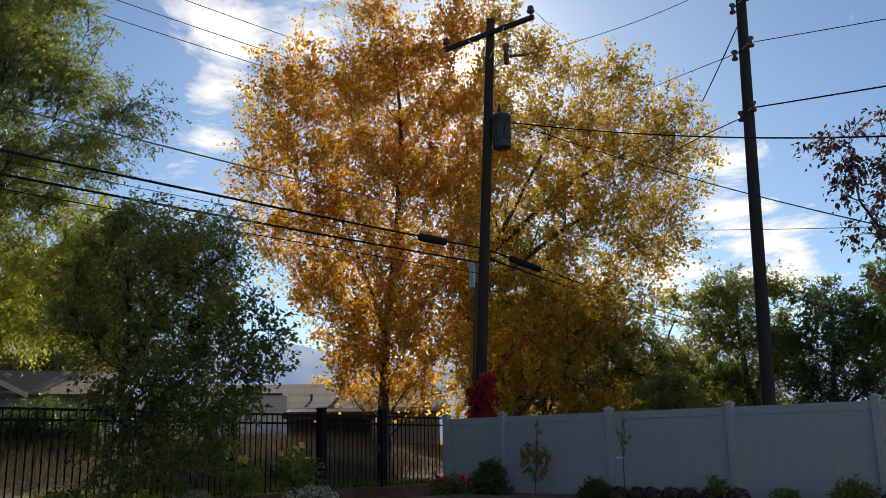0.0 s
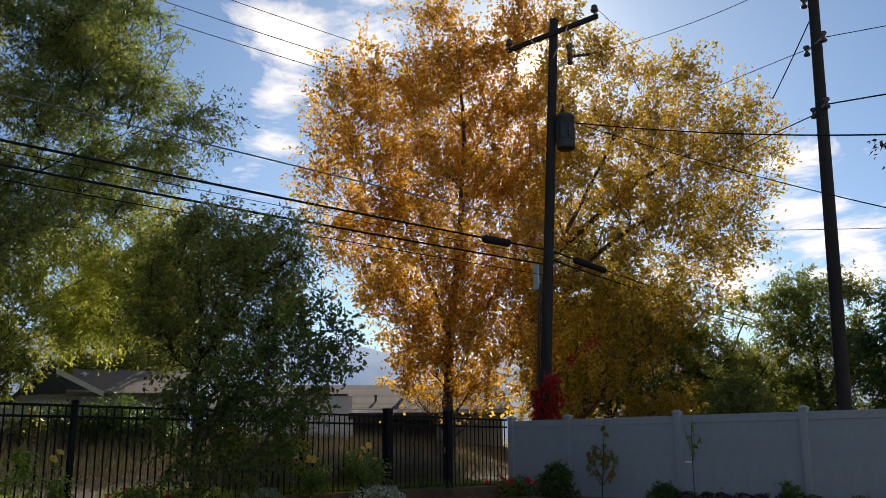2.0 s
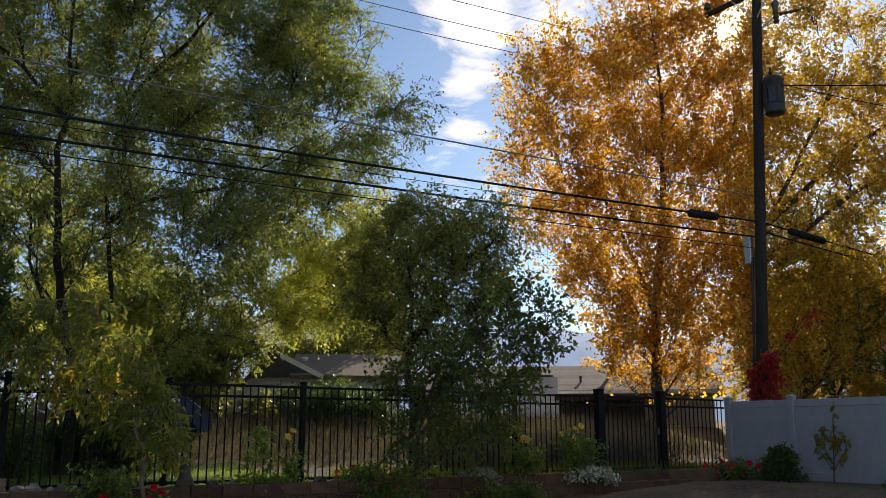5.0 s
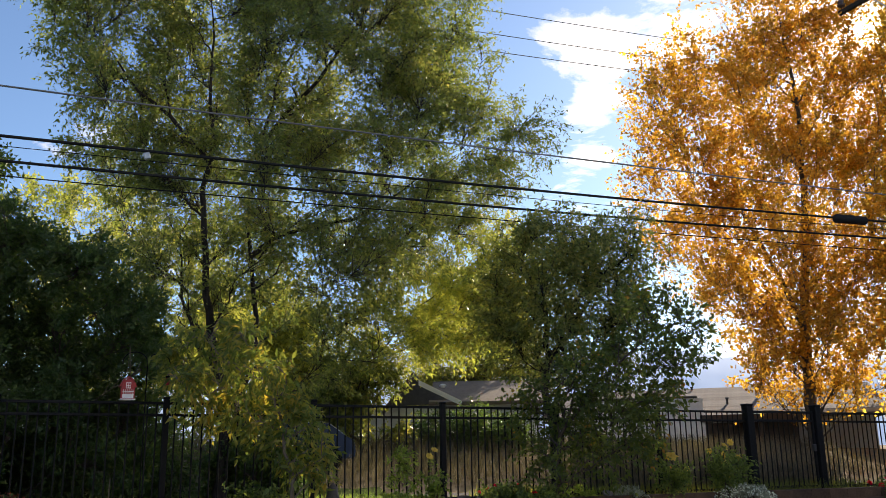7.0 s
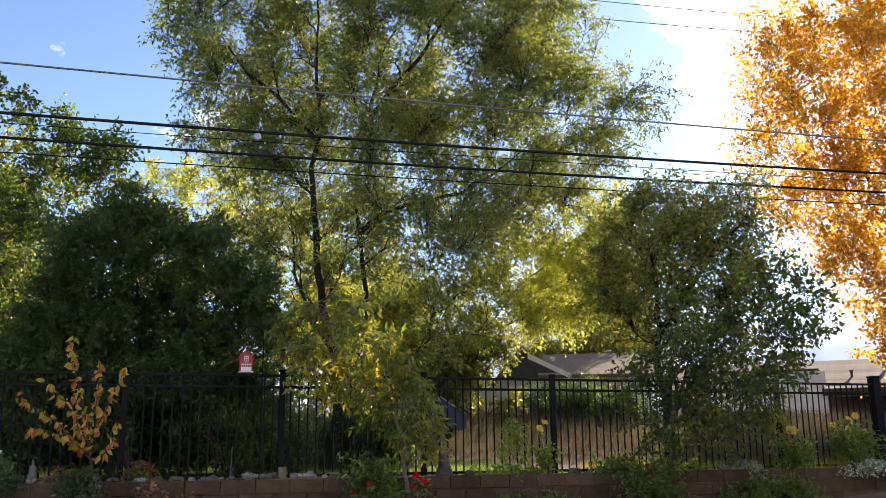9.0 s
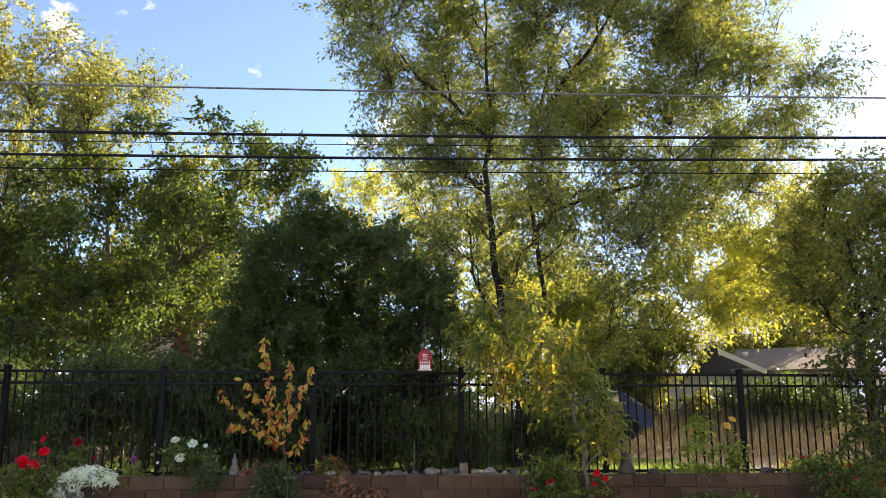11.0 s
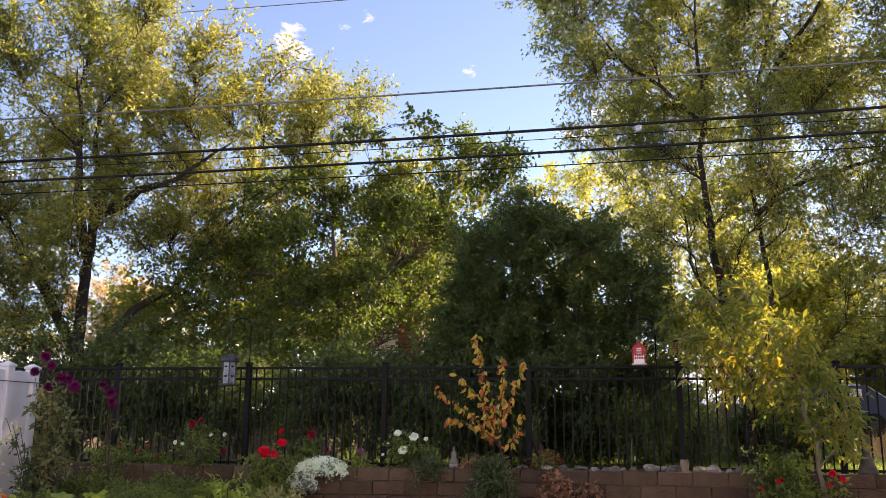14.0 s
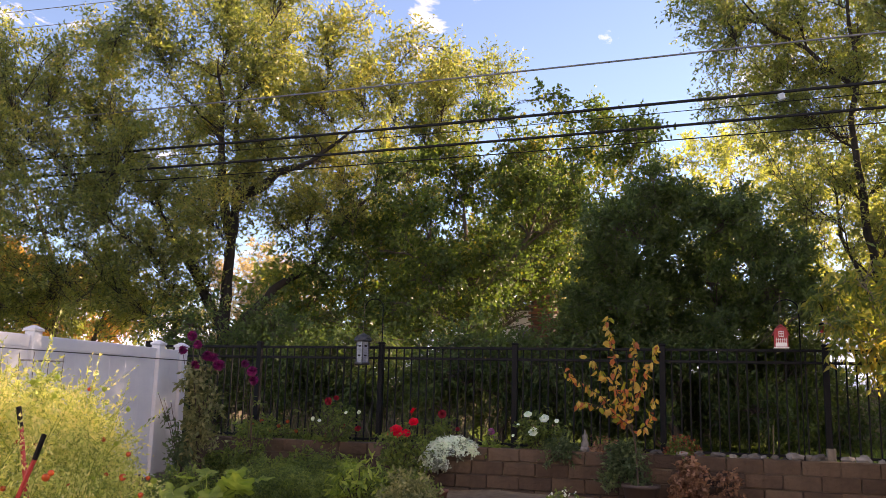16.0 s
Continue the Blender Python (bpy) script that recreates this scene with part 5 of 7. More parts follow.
def far_house():
    """Long low house: its near eave faces the garden."""
    ob = thing("house", (-21.6, 20.9, 1.2), "low house with grey shingle roof and pale walls", "house")
    ob.rotation_euler.z = radians(46)
    part("wall", box((10.4, 7.0, 2.0), (-2.3, 3.8, 1.0)), M_SIDING, ob)
    siding(ob, 10.4, 0.3, 1.95, 0.28, x=-2.3)
    part("roof", prism([(-0.6, 1.9), (3.8, 3.0), (8.2, 1.9), (8.2, 1.75), (-0.6, 1.75)], 11.0), M_SHINGLE, ob, at=Matrix.Translation((-2.3, 0, 0)) @ Matrix.Rotation(radians(90), 4, "Z"))
    roof_rows(ob, 11.0, (-0.66, 1.9), (3.8, 3.02), 14, M_SHINGLE, x=-2.3)
    part("gutter", box((11.0, 0.1, 0.12), (-2.3, -0.68, 1.86), 0.01), M_WHITE, ob)
    vent = part("flue", lathe([(0.07, 0), (0.07, 0.5), (0.12, 0.5), (0.12, 0.58), (0.04, 0.62)]), M_STEEL, ob, "dark metal flue pipe", (-0.6, 1.4, 2.35))
    part("elbow", rod((0, 0, 0.1), (-0.4, -0.2, -0.2), 0.07), M_STEEL, vent)
    for x, y in ((-1.6, 0.6), (-3.6, 3.4), (1.5, 2.0), (-2.9, 3.5)):
        part("vent_pipe", lathe([(0.04, 0), (0.04, 0.35), (0.06, 0.35), (0.06, 0.4)]), M_TANK, ob, at=(x, y, 1.95 + 0.22 * y))
    # low carport along the near side
    part("carport_roof", box((3.2, 3.4, 0.12), (-0.65, -2.3, 1.62), 0.02), M_SIDING, ob, "pale flat carport roof")
    part("fascia", box((3.3, 0.05, 0.2), (-0.65, -4.02, 1.58), 0.01), M_BROWN, ob, "brown fascia board")
    for x in (-2.1, -0.6, 0.85):
        part("carport_post", box((0.12, 0.12, 1.6), (x, -3.9, 0.78), 0.01), M_BROWN, ob)
    part("storage_door", box((2.6, 0.08, 1.45), (-0.9, -3.2, 0.75), 0.01), M_BROWN, ob, "dark brown board partition")


far_house()


def white_shed():
    ob = thing("shed", (-21.45, 15.35, 1.2), "white flat-roofed shed beside the low house", "shed")
    ob.rotation_euler.z = radians(46)
    part("wall", box((3.4, 2.5, 2.2), (-0.2, 1.3, 1.1)), M_WHITE, ob)
    siding(ob, 3.4, 0.2, 2.18, 0.03, 0.22, M_WHITE)
    part("roof", box((3.5, 2.7, 0.05), (-0.2, 1.3, 2.23), 0.01), M_SHINGLE_DARK, ob)


white_shed()


def gable_house():
    ob = thing("house", (-21.3, 7.75, 1.2), "small house with dark gable and tan roof slope", "house")
    ob.rotation_euler.z = radians(62)
    part("wall", box((3.6, 2.2, 1.9), (1.5, 1.2, 0.95)), M_SIDING, ob)
    siding(ob, 3.6, 0.2, 1.9, 0.08)
    part("gable", prism([(-0.6, 1.9), (0.0, 2.66), (1.0, 1.95)], 0.08), M_SHINGLE_DARK, ob, "dark gable boards", (0, -0.05, 0))
    # one roof: shade is painted as dark shingle, sunlight as tan shingle
    part("roof_slope", prism([(-0.75, 1.76), (0.0, 2.68), (0.0, 2.78), (-0.8, 1.84)], 2.2), M_SHINGLE_DARK, ob, "roof slope with its shade put into the dark colour", (0, 0.95, 0))
    part("roof_slope", prism([(-0.25, 1.88), (1.9, 2.6), (1.9, 2.7), (-0.3, 1.97)], 3.0), M_TAN, ob, "roof slope with its sunlight put into the tan colour", Matrix.Translation((1.9, 0, 0)) @ Matrix.Rotation(radians(90), 4, "Z"))
    part("bargeboard", prism([(0.0, 2.4), (1.1, 1.86), (1.12, 1.98), (0.0, 2.54)], 0.06), M_WHITE, ob, "white bargeboard", (0.15, -0.34, 0))
    part("bargeboard", prism([(0.0, 2.62), (-0.8, 1.66), (-0.84, 1.78), (0.0, 2.78)], 0.06), M_BROWN, ob, "dark bargeboard", (0, -0.2, 0))
    part("chimney_vent", lathe([(0.06, 0), (0.06, 0.25), (0.1, 0.25), (0.1, 0.29), (0.03, 0.32)]), M_WHITE, ob, "white roof vent", (0.7, 1.2, 2.25))


gable_house()


def chimney():
    ob = thing("brick_chimney", (-19.5, -4.98, 1.2), "dark red brick chimney among the trees", "chimney")
    part("core", box((0.50, 0.50, 3.6), (0, 0, 1.8)), M_BROWN, ob)
    me = bpy.data.meshes.new("brick")
    b = box((0.215, 0.10, 0.062), bevel=0.006)
    b.to_mesh(me)
    b.free()
    me.materials.append(M_BRICK)
    for r in range(22):
        for k in range(3):
            off = 0.11 * (r % 2)
            x = -0.26 + 0.225 * k - off + 0.06
            if -0.3 < x < 0.3:
                part("brick", me, M_BRICK, ob, at=Matrix.Translation((0.24, x, 1.7 + 0.075 * r)) @ Matrix.Rotation(radians(90), 4, "Z"))
    part("crown", box((0.66, 0.66, 0.1), (0, 0, 3.6), 0.02), M_ROCK, ob)
    w = thing("shed", (-20.6, -5.7, 1.2), "small white outbuilding half hidden by leaves", "shed")
    part("wall", box((0.8, 1.5, 2.6), (0, 0, 1.3)), M_WHITE, w)
    part("roof", box((1.2, 1.9, 0.1), (0, 0, 2.68), 0.02), M_SHINGLE_DARK, w)
    part("window", box((0.04, 0.5, 0.5), (0.41, 0.2, 1.9), 0.01), M_GLASS_GREY, w)


chimney()


# sun on the glass is put into this pale base colour
M_SCREEN_GLARE = surface("painted_glare_windscreen", [(0.5, 0.55, 0.6), (0.68, 0.72, 0.76)], 0.25, 2, 0.02)


def parked_car():
    ob = thing("parked_car", (-17.4, 3.2, 1.5), "small dark blue car parked beyond the iron fence", "car")
    ob.scale = (0.64, 0.64, 0.64)
    prof = [(-1.75, 0.35), (-1.75, 1.0), (-0.7, 1.05), (-0.1, 1.42), (1.2, 1.45), (1.8, 1.04), (2.05, 0.92), (2.15, 0.65), (2.1, 0.35)]
    b = prism(prof, 1.7)
    bmesh.ops.bevel(b, geom=list(b.edges), offset=0.05, segments=2, affect="EDGES")
    rot = Matrix.Rotation(radians(90), 4, "Z")
    part("body", b, M_BLUE, ob, "dark blue painted body", rot)
    part("windscreen", prism([(1.23, 1.41), (1.77, 1.05), (1.82, 1.08), (1.28, 1.44)], 1.45), M_SCREEN_GLARE, ob, "windscreen with sun glare painted as a pale colour", rot)
    part("side_window", box((0.02, 0.95, 0.26), (0.86, 0.6, 1.22), 0.005), M_WINDOW, ob)
    part("roof_cover", box((1.3, 1.15, 0.05), (0, 0.55, 1.46), 0.02), M_WHITE, ob, "white roof")
    for y in (-1.15, 1.35):
        for x in (-0.78, 0.78):
            w = part("wheel", lathe([(0.2, -0.1), (0.32, -0.1), (0.34, -0.06), (0.34, 0.06), (0.32, 0.1), (0.2, 0.1)], 18), M_WIRE, ob, at=Matrix.Translation((x, y, 0.34)) @ Matrix.Rotation(radians(90), 4, "Y"))
            part("rim", lathe([(0.05, -0.11), (0.2, -0.09), (0.2, 0.09), (0.05, 0.11)], 12), M_TANK, w)


parked_car()


# ---- flowers and plants ----
def petal_mesh(name, rings, material, seed=1, tip=0.25):
    """A blossom of cupped petals; rings: (count, length, width, opening angle in degrees)."""
    rng = np.random.default_rng(seed)
    V, F = [], []
    for count, length, width, opening in rings:
        for k in range(count):
            a = 2 * math.pi * (k + 0.3 * rng.random()) / count + opening
            th = radians(opening + rng.normal() * 5)
            out, up = math.sin(th), math.cos(th)
            base = len(V)
            for i, (s, w) in enumerate(((0.05, 0.3), (0.45, 1.0), (0.8, 0.95), (1.0, tip))):
                bend = 0.25 * s * s
                r, z = length * s * (out + bend * up), length * s * (up - bend * out)
                for side in (-1, 0, 1):
                    lift = 0.12 * length * abs(side) * (1 if opening < 75 else 0.4)
                    x, y = r - lift * 0.6, side * width * w / 2
                    V.append((x * math.cos(a) - y * math.sin(a), x * math.sin(a) + y * math.cos(a), z + lift * 0.4))
            for i in range(3):
                for j in range(2):
                    q = base + i * 3 + j
                    F.append((q, q + 1, q + 4, q + 3))
    me = raw(name, V, F)
    me.materials.append(material)
    me.polygons.foreach_set("use_smooth", np.ones(len(me.polygons), bool))
    return me


ROSE = [(4, 0.5, 0.45, 12), (5, 0.62, 0.6, 30), (6, 0.72, 0.7, 52), (7, 0.72, 0.75, 76)]
DAHLIA = [(7, 0.62, 0.26, 10), (10, 0.7, 0.3, 32), (13, 0.76, 0.31, 54), (15, 0.8, 0.32, 78), (14, 0.78, 0.32, 104), (10, 0.7, 0.3, 128)]
DAISY = [(12, 0.95, 0.4, 80), (10, 0.7, 0.35, 62), (8, 0.3, 0.2, 20)]
B_RED, B_DARKRED, B_WHITE = petal_mesh("rose", ROSE, P_RED), petal_mesh("rose", ROSE, P_DARKRED, 2), petal_mesh("rose", ROSE, P_WHITE, 3)
B_PURPLE, B_YELLOW, B_VIOLET = petal_mesh("dahlia", DAHLIA, P_PURPLE, 4), petal_mesh("dahlia", DAISY, P_YELLOW, 5), petal_mesh("aster", DAHLIA, P_PINK, 6)
B_ORANGE = petal_mesh("marigold", DAHLIA, leafy("orange_petal", [(0.34, 0.07, 0.03), (0.42, 0.12, 0.04)], 0.3, 0.5, 3), 7)


def clump(parent, name, centres, radii, count, leaf, size, seed, droop=0.2, twig=0.12, per=5, six=False, label="", slim=False):
    rng = np.random.default_rng(seed)
    C, R = np.array(centres, float), np.array(radii, float)
    k = rng.choice(len(C), count, p=R**2 / (R**2).sum())
    P, D, a, b = sprays(C[k], R[k], count, rng, twig, per, droop)
    L = size[0] * (0.6 + 0.8 * rng.random(len(P)))
    ob = part(name, leaves(name, P, D, L, L * size[1], rng, six=six, slim=slim), leaf, parent, label)
    tagged(ob, kind="stuff")


def flower_bush(name, place, label, leaf, blossoms, kind_mesh, size, spread, tall, seed, foot=None, leaf_size=(0.05, 0.6), count=260, flower="rose", face=(0.75, -0.1, 0.65), category="flower"):
    """A leafy bush with stems and blossoms; blossoms in world places with radii."""
    rng = np.random.default_rng(seed)
    ob = thing(name, place, label, category)
    o = Vector(place)
    stems = Tubes()
    cents, rads = [], []
    for k in range(9):
        a = rng.uniform(0, 2 * math.pi)
        e = np.array([math.cos(a) * spread * rng.random(), math.sin(a) * spread * rng.random(), tall * rng.uniform(0.45, 0.95)])
        stems.add([(0.02 * math.cos(a), 0.02 * math.sin(a), 0), e * [0.4, 0.4, 0.55], e], [0.008, 0.006, 0.003], 4)
        cents += [e, e * [0.8, 0.8, 0.6]]
        rads += [spread * 0.45, spread * 0.45]
    for (x, y, z, r) in blossoms:
        tip = np.array((x, y, z)) - np.array(place)
        stems.add([(0, 0, 0), tip * [0.5, 0.5, 0.6], tip - [0, 0, r * 0.3]], [0.007, 0.005, 0.003], 4)
        cents.append(tip * [0.7, 0.7, 0.75])
        rads.append(spread * 0.3)
    part("stem", stems.mesh("stem"), M_TWIG, ob, smooth=True)
    clump(ob, "foliage", cents, rads, count, leaf, leaf_size, seed + 1)
    for (x, y, z, r) in blossoms:
        d = Vector(face) + Vector(rng.normal(size=3)) * 0.3
        m = Matrix.Translation(Vector((x, y, z)) - o) @ d.to_track_quat("Z", "Y").to_matrix().to_4x4() @ Matrix.Scale(r, 4)
        part(flower, kind_mesh, None, ob, at=m)
    return ob


flower_bush("rose_bush", (-9.95, -4.85, 0.6), "rose bush with bright red blossoms before the wall", L_GARDEN,
            [(-9.9, -4.91, 1.27, 0.115), (-9.86, -4.86, 1.22, 0.08), (-9.9, -4.78, 1.25, 0.075), (-9.9, -4.69, 1.51, 0.08), (-9.9, -4.69, 1.38, 0.085), (-9.92, -5.01, 1.21, 0.06)], B_RED, 0.1, 0.28, 0.75, 101, count=300)
flower_bush("rose_bush", (-10.45, -3.3, 1.05), "white rose bush on the terrace edge", L_GARDEN,
            [(-10.35, -3.32, 1.30, 0.09), (-10.4, -3.2, 1.46, 0.085), (-10.4, -3.4, 1.50, 0.075), (-10.4, -3.52, 1.38, 0.03), (-10.4, -3.05, 1.44, 0.04), (-10.4, -3.58, 1.25, 0.03)], B_WHITE, 0.1, 0.3, 0.4, 103, count=230, leaf_size=(0.055, 0.45))
flower_bush("rose_bush", (-10.4, -6.05, 1.05), "dusky rose bush with dark red blossoms", L_GARDEN,
            [(-10.4, -6.05, 1.6, 0.075), (-10.4, -5.94, 1.64, 0.055), (-10.4, -6.03, 1.16, 0.08), (-10.4, -5.62, 1.26, 0.065), (-10.35, -5.8, 1.3, 0.04)], B_DARKRED, 0.1, 0.32, 0.55, 105, count=150, leaf_size=(0.05, 0.5))
flower_bush("rose_bush", (-10.5, -4.55, 1.05), "slender rose with one dark red blossom", L_GARDEN, [(-10.4, -4.49, 1.48, 0.08), (-10.45, -4.3, 1.3, 0.04)], B_DARKRED, 0.1, 0.2, 0.35, 107, count=120)
flower_bush("rose_bush", (-9.9, 1.1, 0.6), "red rose bush in front of the wall", L_GARDEN,
            [(-9.85, 0.9, 1.02, 0.075), (-9.9, 1.46, 1.12, 0.06), (-9.88, 1.55, 1.06, 0.06), (-9.9, 0.72, 0.95, 0.04), (-9.9, 1.42, 1.0, 0.04)], B_RED, 0.1, 0.45, 0.75, 109, count=600, leaf_size=(0.055, 0.6))
flower_bush("rose_bush", (-9.95, 4.6, 0.6), "red rose bush in front of the wall", L_GARDEN,
            [(-9.9, 4.54, 1.19, 0.06), (-9.9, 4.6, 1.03, 0.065), (-9.92, 4.76, 1.12, 0.06), (-9.9, 4.44, 0.93, 0.06), (-9.9, 4.9, 1.0, 0.05), (-9.9, 4.3, 1.1, 0.045)], B_RED, 0.1, 0.4, 0.65, 111, count=650)
flower_bush("geranium_clump", (-10.1, 11.75, 0.9), "clump of red geraniums at the fence corner", L_GARDEN,
            [(-10.35, 11.5, 1.12, 0.07), (-10.2, 11.65, 1.15, 0.08), (-10.05, 11.8, 1.12, 0.08), (-9.9, 11.85, 1.2, 0.085), (-9.75, 11.9, 1.15, 0.08), (-10.1, 11.6, 1.2, 0.085), (-10.3, 11.6, 1.22, 0.08), (-10.0, 11.5, 1.14, 0.08), (-10.5, 11.4, 1.16, 0.07), (-10.45, 11.4, 1.05, 0.06), (-9.95, 11.7, 1.02, 0.06)], B_RED, 0.1, 0.4, 0.25, 113, count=350)
flower_bush("rose_bush", (-10.3, -5.9, 1.05), "slender rose with a few white buds on the terrace edge", L_GARDEN, [(-10.3, -6.21, 1.37, 0.045), (-10.3, -5.57, 1.47, 0.04), (-10.3, -6.12, 1.35, 0.035), (-10.3, -5.75, 1.46, 0.035)], B_WHITE, 0.1, 0.22, 0.3, 135, count=70)
flower_bush("aster", (-10.4, -3.85, 1.05), "small violet aster with lime leaves", L_LIME, [(-10.38, -3.85, 1.29, 0.06), (-10.4, -3.8, 1.22, 0.03)], B_VIOLET, 0.1, 0.12, 0.15, 115, count=60, flower="aster")
flower_bush("dahlia_plant", (-9.5, -7.35, 0.6), "tall dahlia with purple blossoms and dusty leaves", L_DEAD,
            [(-9.4, -7.51, 2.37, 0.09), (-9.4, -7.42, 2.26, 0.08), (-9.4, -7.63, 2.19, 0.085), (-9.4, -7.27, 2.12, 0.1), (-9.38, -7.17, 2.1, 0.085), (-9.4, -7.1, 2.01, 0.1), (-9.4, -7.44, 2.0, 0.09)], B_PURPLE, 0.1, 0.28, 1.42, 117, count=330, leaf_size=(0.075, 0.5), flower="dahlia")
flower_bush("climbing_rose", (-9.35, -7.5, 0.6), "dark green rose branch leaning before the white fence", L_BLUEGREEN, [(-9.3, -7.87, 1.65, 0.02), (-9.3, -7.68, 1.55, 0.02), (-9.3, -7.78, 1.58, 0.02)], B_WHITE, 0.1, 0.2, 0.6, 133, count=150, leaf_size=(0.055, 0.55), category="shrub")
flower_bush("dahlia_plant", (-9.7, -6.75, 0.6), "smaller dahlia with three purple blossoms", L_GARDEN, [(-9.4, -6.73, 2.03, 0.075), (-9.4, -6.63, 1.94, 0.09), (-9.4, -6.6, 1.83, 0.085)], B_PURPLE, 0.1, 0.2, 0.7, 119, count=160, flower="dahlia")
flower_bush("dahlia_plant", (-10.4, 3.35, 1.05), "tall plant with two pale yellow blossoms", L_LIME, [(-10.4, 3.28, 1.67, 0.06), (-10.42, 3.36, 1.75, 0.055)], B_YELLOW, 0.1, 0.15, 0.5, 121, count=90, flower="dahlia", face=(0.8, 0.2, 0.3))
flower_bush("dahlia_plant", (-10.3, 8.1, 1.05), "dahlia plant with several yellow-green blossoms", L_GARDEN,
            [(-10.3, 8.15, 1.77, 0.075), (-10.3, 8.12, 1.64, 0.07), (-10.3, 8.10, 1.5, 0.075), (-10.3, 8.2, 1.34, 0.075), (-10.3, 8.27, 1.83, 0.06), (-10.3, 8.4, 1.6, 0.06), (-10.3, 7.85, 1.7, 0.05)], B_YELLOW, 0.1, 0.35, 0.7, 123, count=420, flower="dahlia", face=(0.8, -0.3, 0.3))
flower_bush("dahlia_plant", (-10.3, 7.1, 1.05), "dahlia plant with one yellow-green blossom", L_GARDEN, [(-10.3, 7.12, 1.63, 0.11), (-10.3, 7.4, 1.45, 0.05)], B_YELLOW, 0.1, 0.25, 0.5, 125, count=240, flower="dahlia", face=(0.8, -0.3, 0.3))
flower_bush("marigold_clump", (-10.45, 4.35, 1.05), "low clump of rusty marigolds by the fence", L_GARDEN, [(-10.42, 4.0 + 0.12 * k, 1.2 + 0.04 * (k % 3), 0.035) for k in range(6)], B_RED, 0.1, 0.35, 0.18, 129, count=260, flower="marigold")
flower_bush("marigold_clump", (-10.5, -7.0, 1.05), "low reddish flowers behind the wall", L_GARDEN, [(-10.45, -7.3 + 0.13 * k, 1.2 + 0.06 * (k % 3), 0.035) for k in range(7)], B_ORANGE, 0.1, 0.4, 0.22, 131, count=220, flower="marigold")


def mound(name, place, radii, label, leaf, seed, petals=None, count=420, size=(0.035, 0.8), blossoms=0, category="plant"):
    """A low rounded clump, with tiny blossoms on its skin."""
    rng = np.random.default_rng(seed)
    ob = thing(name, place, label, category)
    n = 60
    off = unit(rng.normal(size=(n, 3)))
    off[:, 2] = np.abs(off[:, 2])
    C = off * np.array(radii) * 0.72
    clump(ob, "foliage", C, np.full(n, min(radii) * 0.4), count, leaf, size, seed + 1, droop=0.1, twig=0.08)
    if petals:
        d = unit(rng.normal(size=(blossoms, 3)))
        d[:, 2] = np.abs(d[:, 2]) * 1.1 - 0.1
        P = d * np.array(radii) * rng.uniform(0.85, 1.08, (blossoms, 1))
        five = np.repeat(P, 4, 0) + rng.normal(size=(blossoms * 4, 3)) * 0.006
        D = np.repeat(d, 4, 0) * 0.4 + rng.normal(size=(blossoms * 4, 3)) * 0.6
        f = part("blossom", leaves("blossom", five, D, 0.022, 0.02, rng, 0.1), petals, ob)
        tagged(f, kind="stuff")
    return ob


mound("alyssum_mound", (-10.3, -4.3, 1.02), (0.2, 0.34, 0.18), "mound of white alyssum spilling over the wall", L_GREY, 141, P_WHITE, 220, blossoms=1500, category="flower")
mound("alyssum_drape", (-10.12, -4.5, 0.86), (0.1, 0.18, 0.2), "white alyssum hanging down the wall face", L_GREY, 143, P_WHITE, 120, blossoms=330, category="flower")
mound("dusty_miller", (-10.2, 8.35, 1.0), (0.3, 0.55, 0.2), "low silvery dusty miller mound at the bed's edge", L_GREY, 145, P_WHITE, 420, blossoms=300)
mound("dusty_miller", (-10.4, 6.4, 1.05), (0.2, 0.3, 0.15), "low silvery dusty miller mound at the bed's edge", L_GREY, 147, None, 260)
mound("lavender_clump", (-10.35, -3.0, 1.02), (0.2, 0.28, 0.24), "blue-green leafy clump on the terrace edge", L_BLUEGREEN, 149, None, 360, (0.045, 0.45))
mound("bronze_heuchera", (-9.92, -1.5, 0.62), (0.17, 0.2, 0.56), "tall bronze-brown leafy clump before the wall", L_BRONZE, 151, None, 330, (0.05, 0.75))
mound("bronze_heuchera", (-10.05, -1.1, 0.62), (0.15, 0.2, 0.5), "sparse bronze-leaved stems before the wall", L_BRONZE, 153, None, 85, (0.042, 0.7))
mound("catmint_clump", (-9.95, -2.2, 0.75), (0.2, 0.27, 0.66), "loose green clump around the young peach tree", L_BLUEGREEN, 155, None, 420, (0.05, 0.5))
mound("rust_sedum", (-10.45, -2.45, 1.05), (0.14, 0.25, 0.2), "rusty red sedum clump by the fence", L_BRONZE, 157, None, 160)
mound("rust_sedum", (-10.45, -1.6, 1.03), (0.15, 0.24, 0.28), "mound of rusty red sedum by the fence", L_GARDEN, 127, P_RUST, 170, (0.04, 0.5), blossoms=170, category="flower")
mound("dark_shrub", (-9.42, 12.1, 0.95), (0.36, 0.3, 0.62), "dark evergreen shrub against the white fence", L_DARK, 159, None, 900, (0.06, 0.5), category="shrub")
mound("round_shrub", (-7.22, 12.1, 0.9), (0.28, 0.26, 0.28), "small dark rounded shrub against the white fence", L_DARK, 161, None, 700, (0.045, 0.5), category="shrub")
mound("leafy_shrub", (-3.15, 12.1, 0.95), (0.28, 0.25, 0.34), "loose green shrub against the white fence", L_GARDEN, 163, None, 200, (0.06, 0.5), category="shrub")
mound("leafy_shrub", (-4.1, 12.1, 0.9), (0.22, 0.2, 0.18), "low green shrub against the white fence", L_GARDEN, 165, None, 130, (0.05, 0.5), category="shrub")
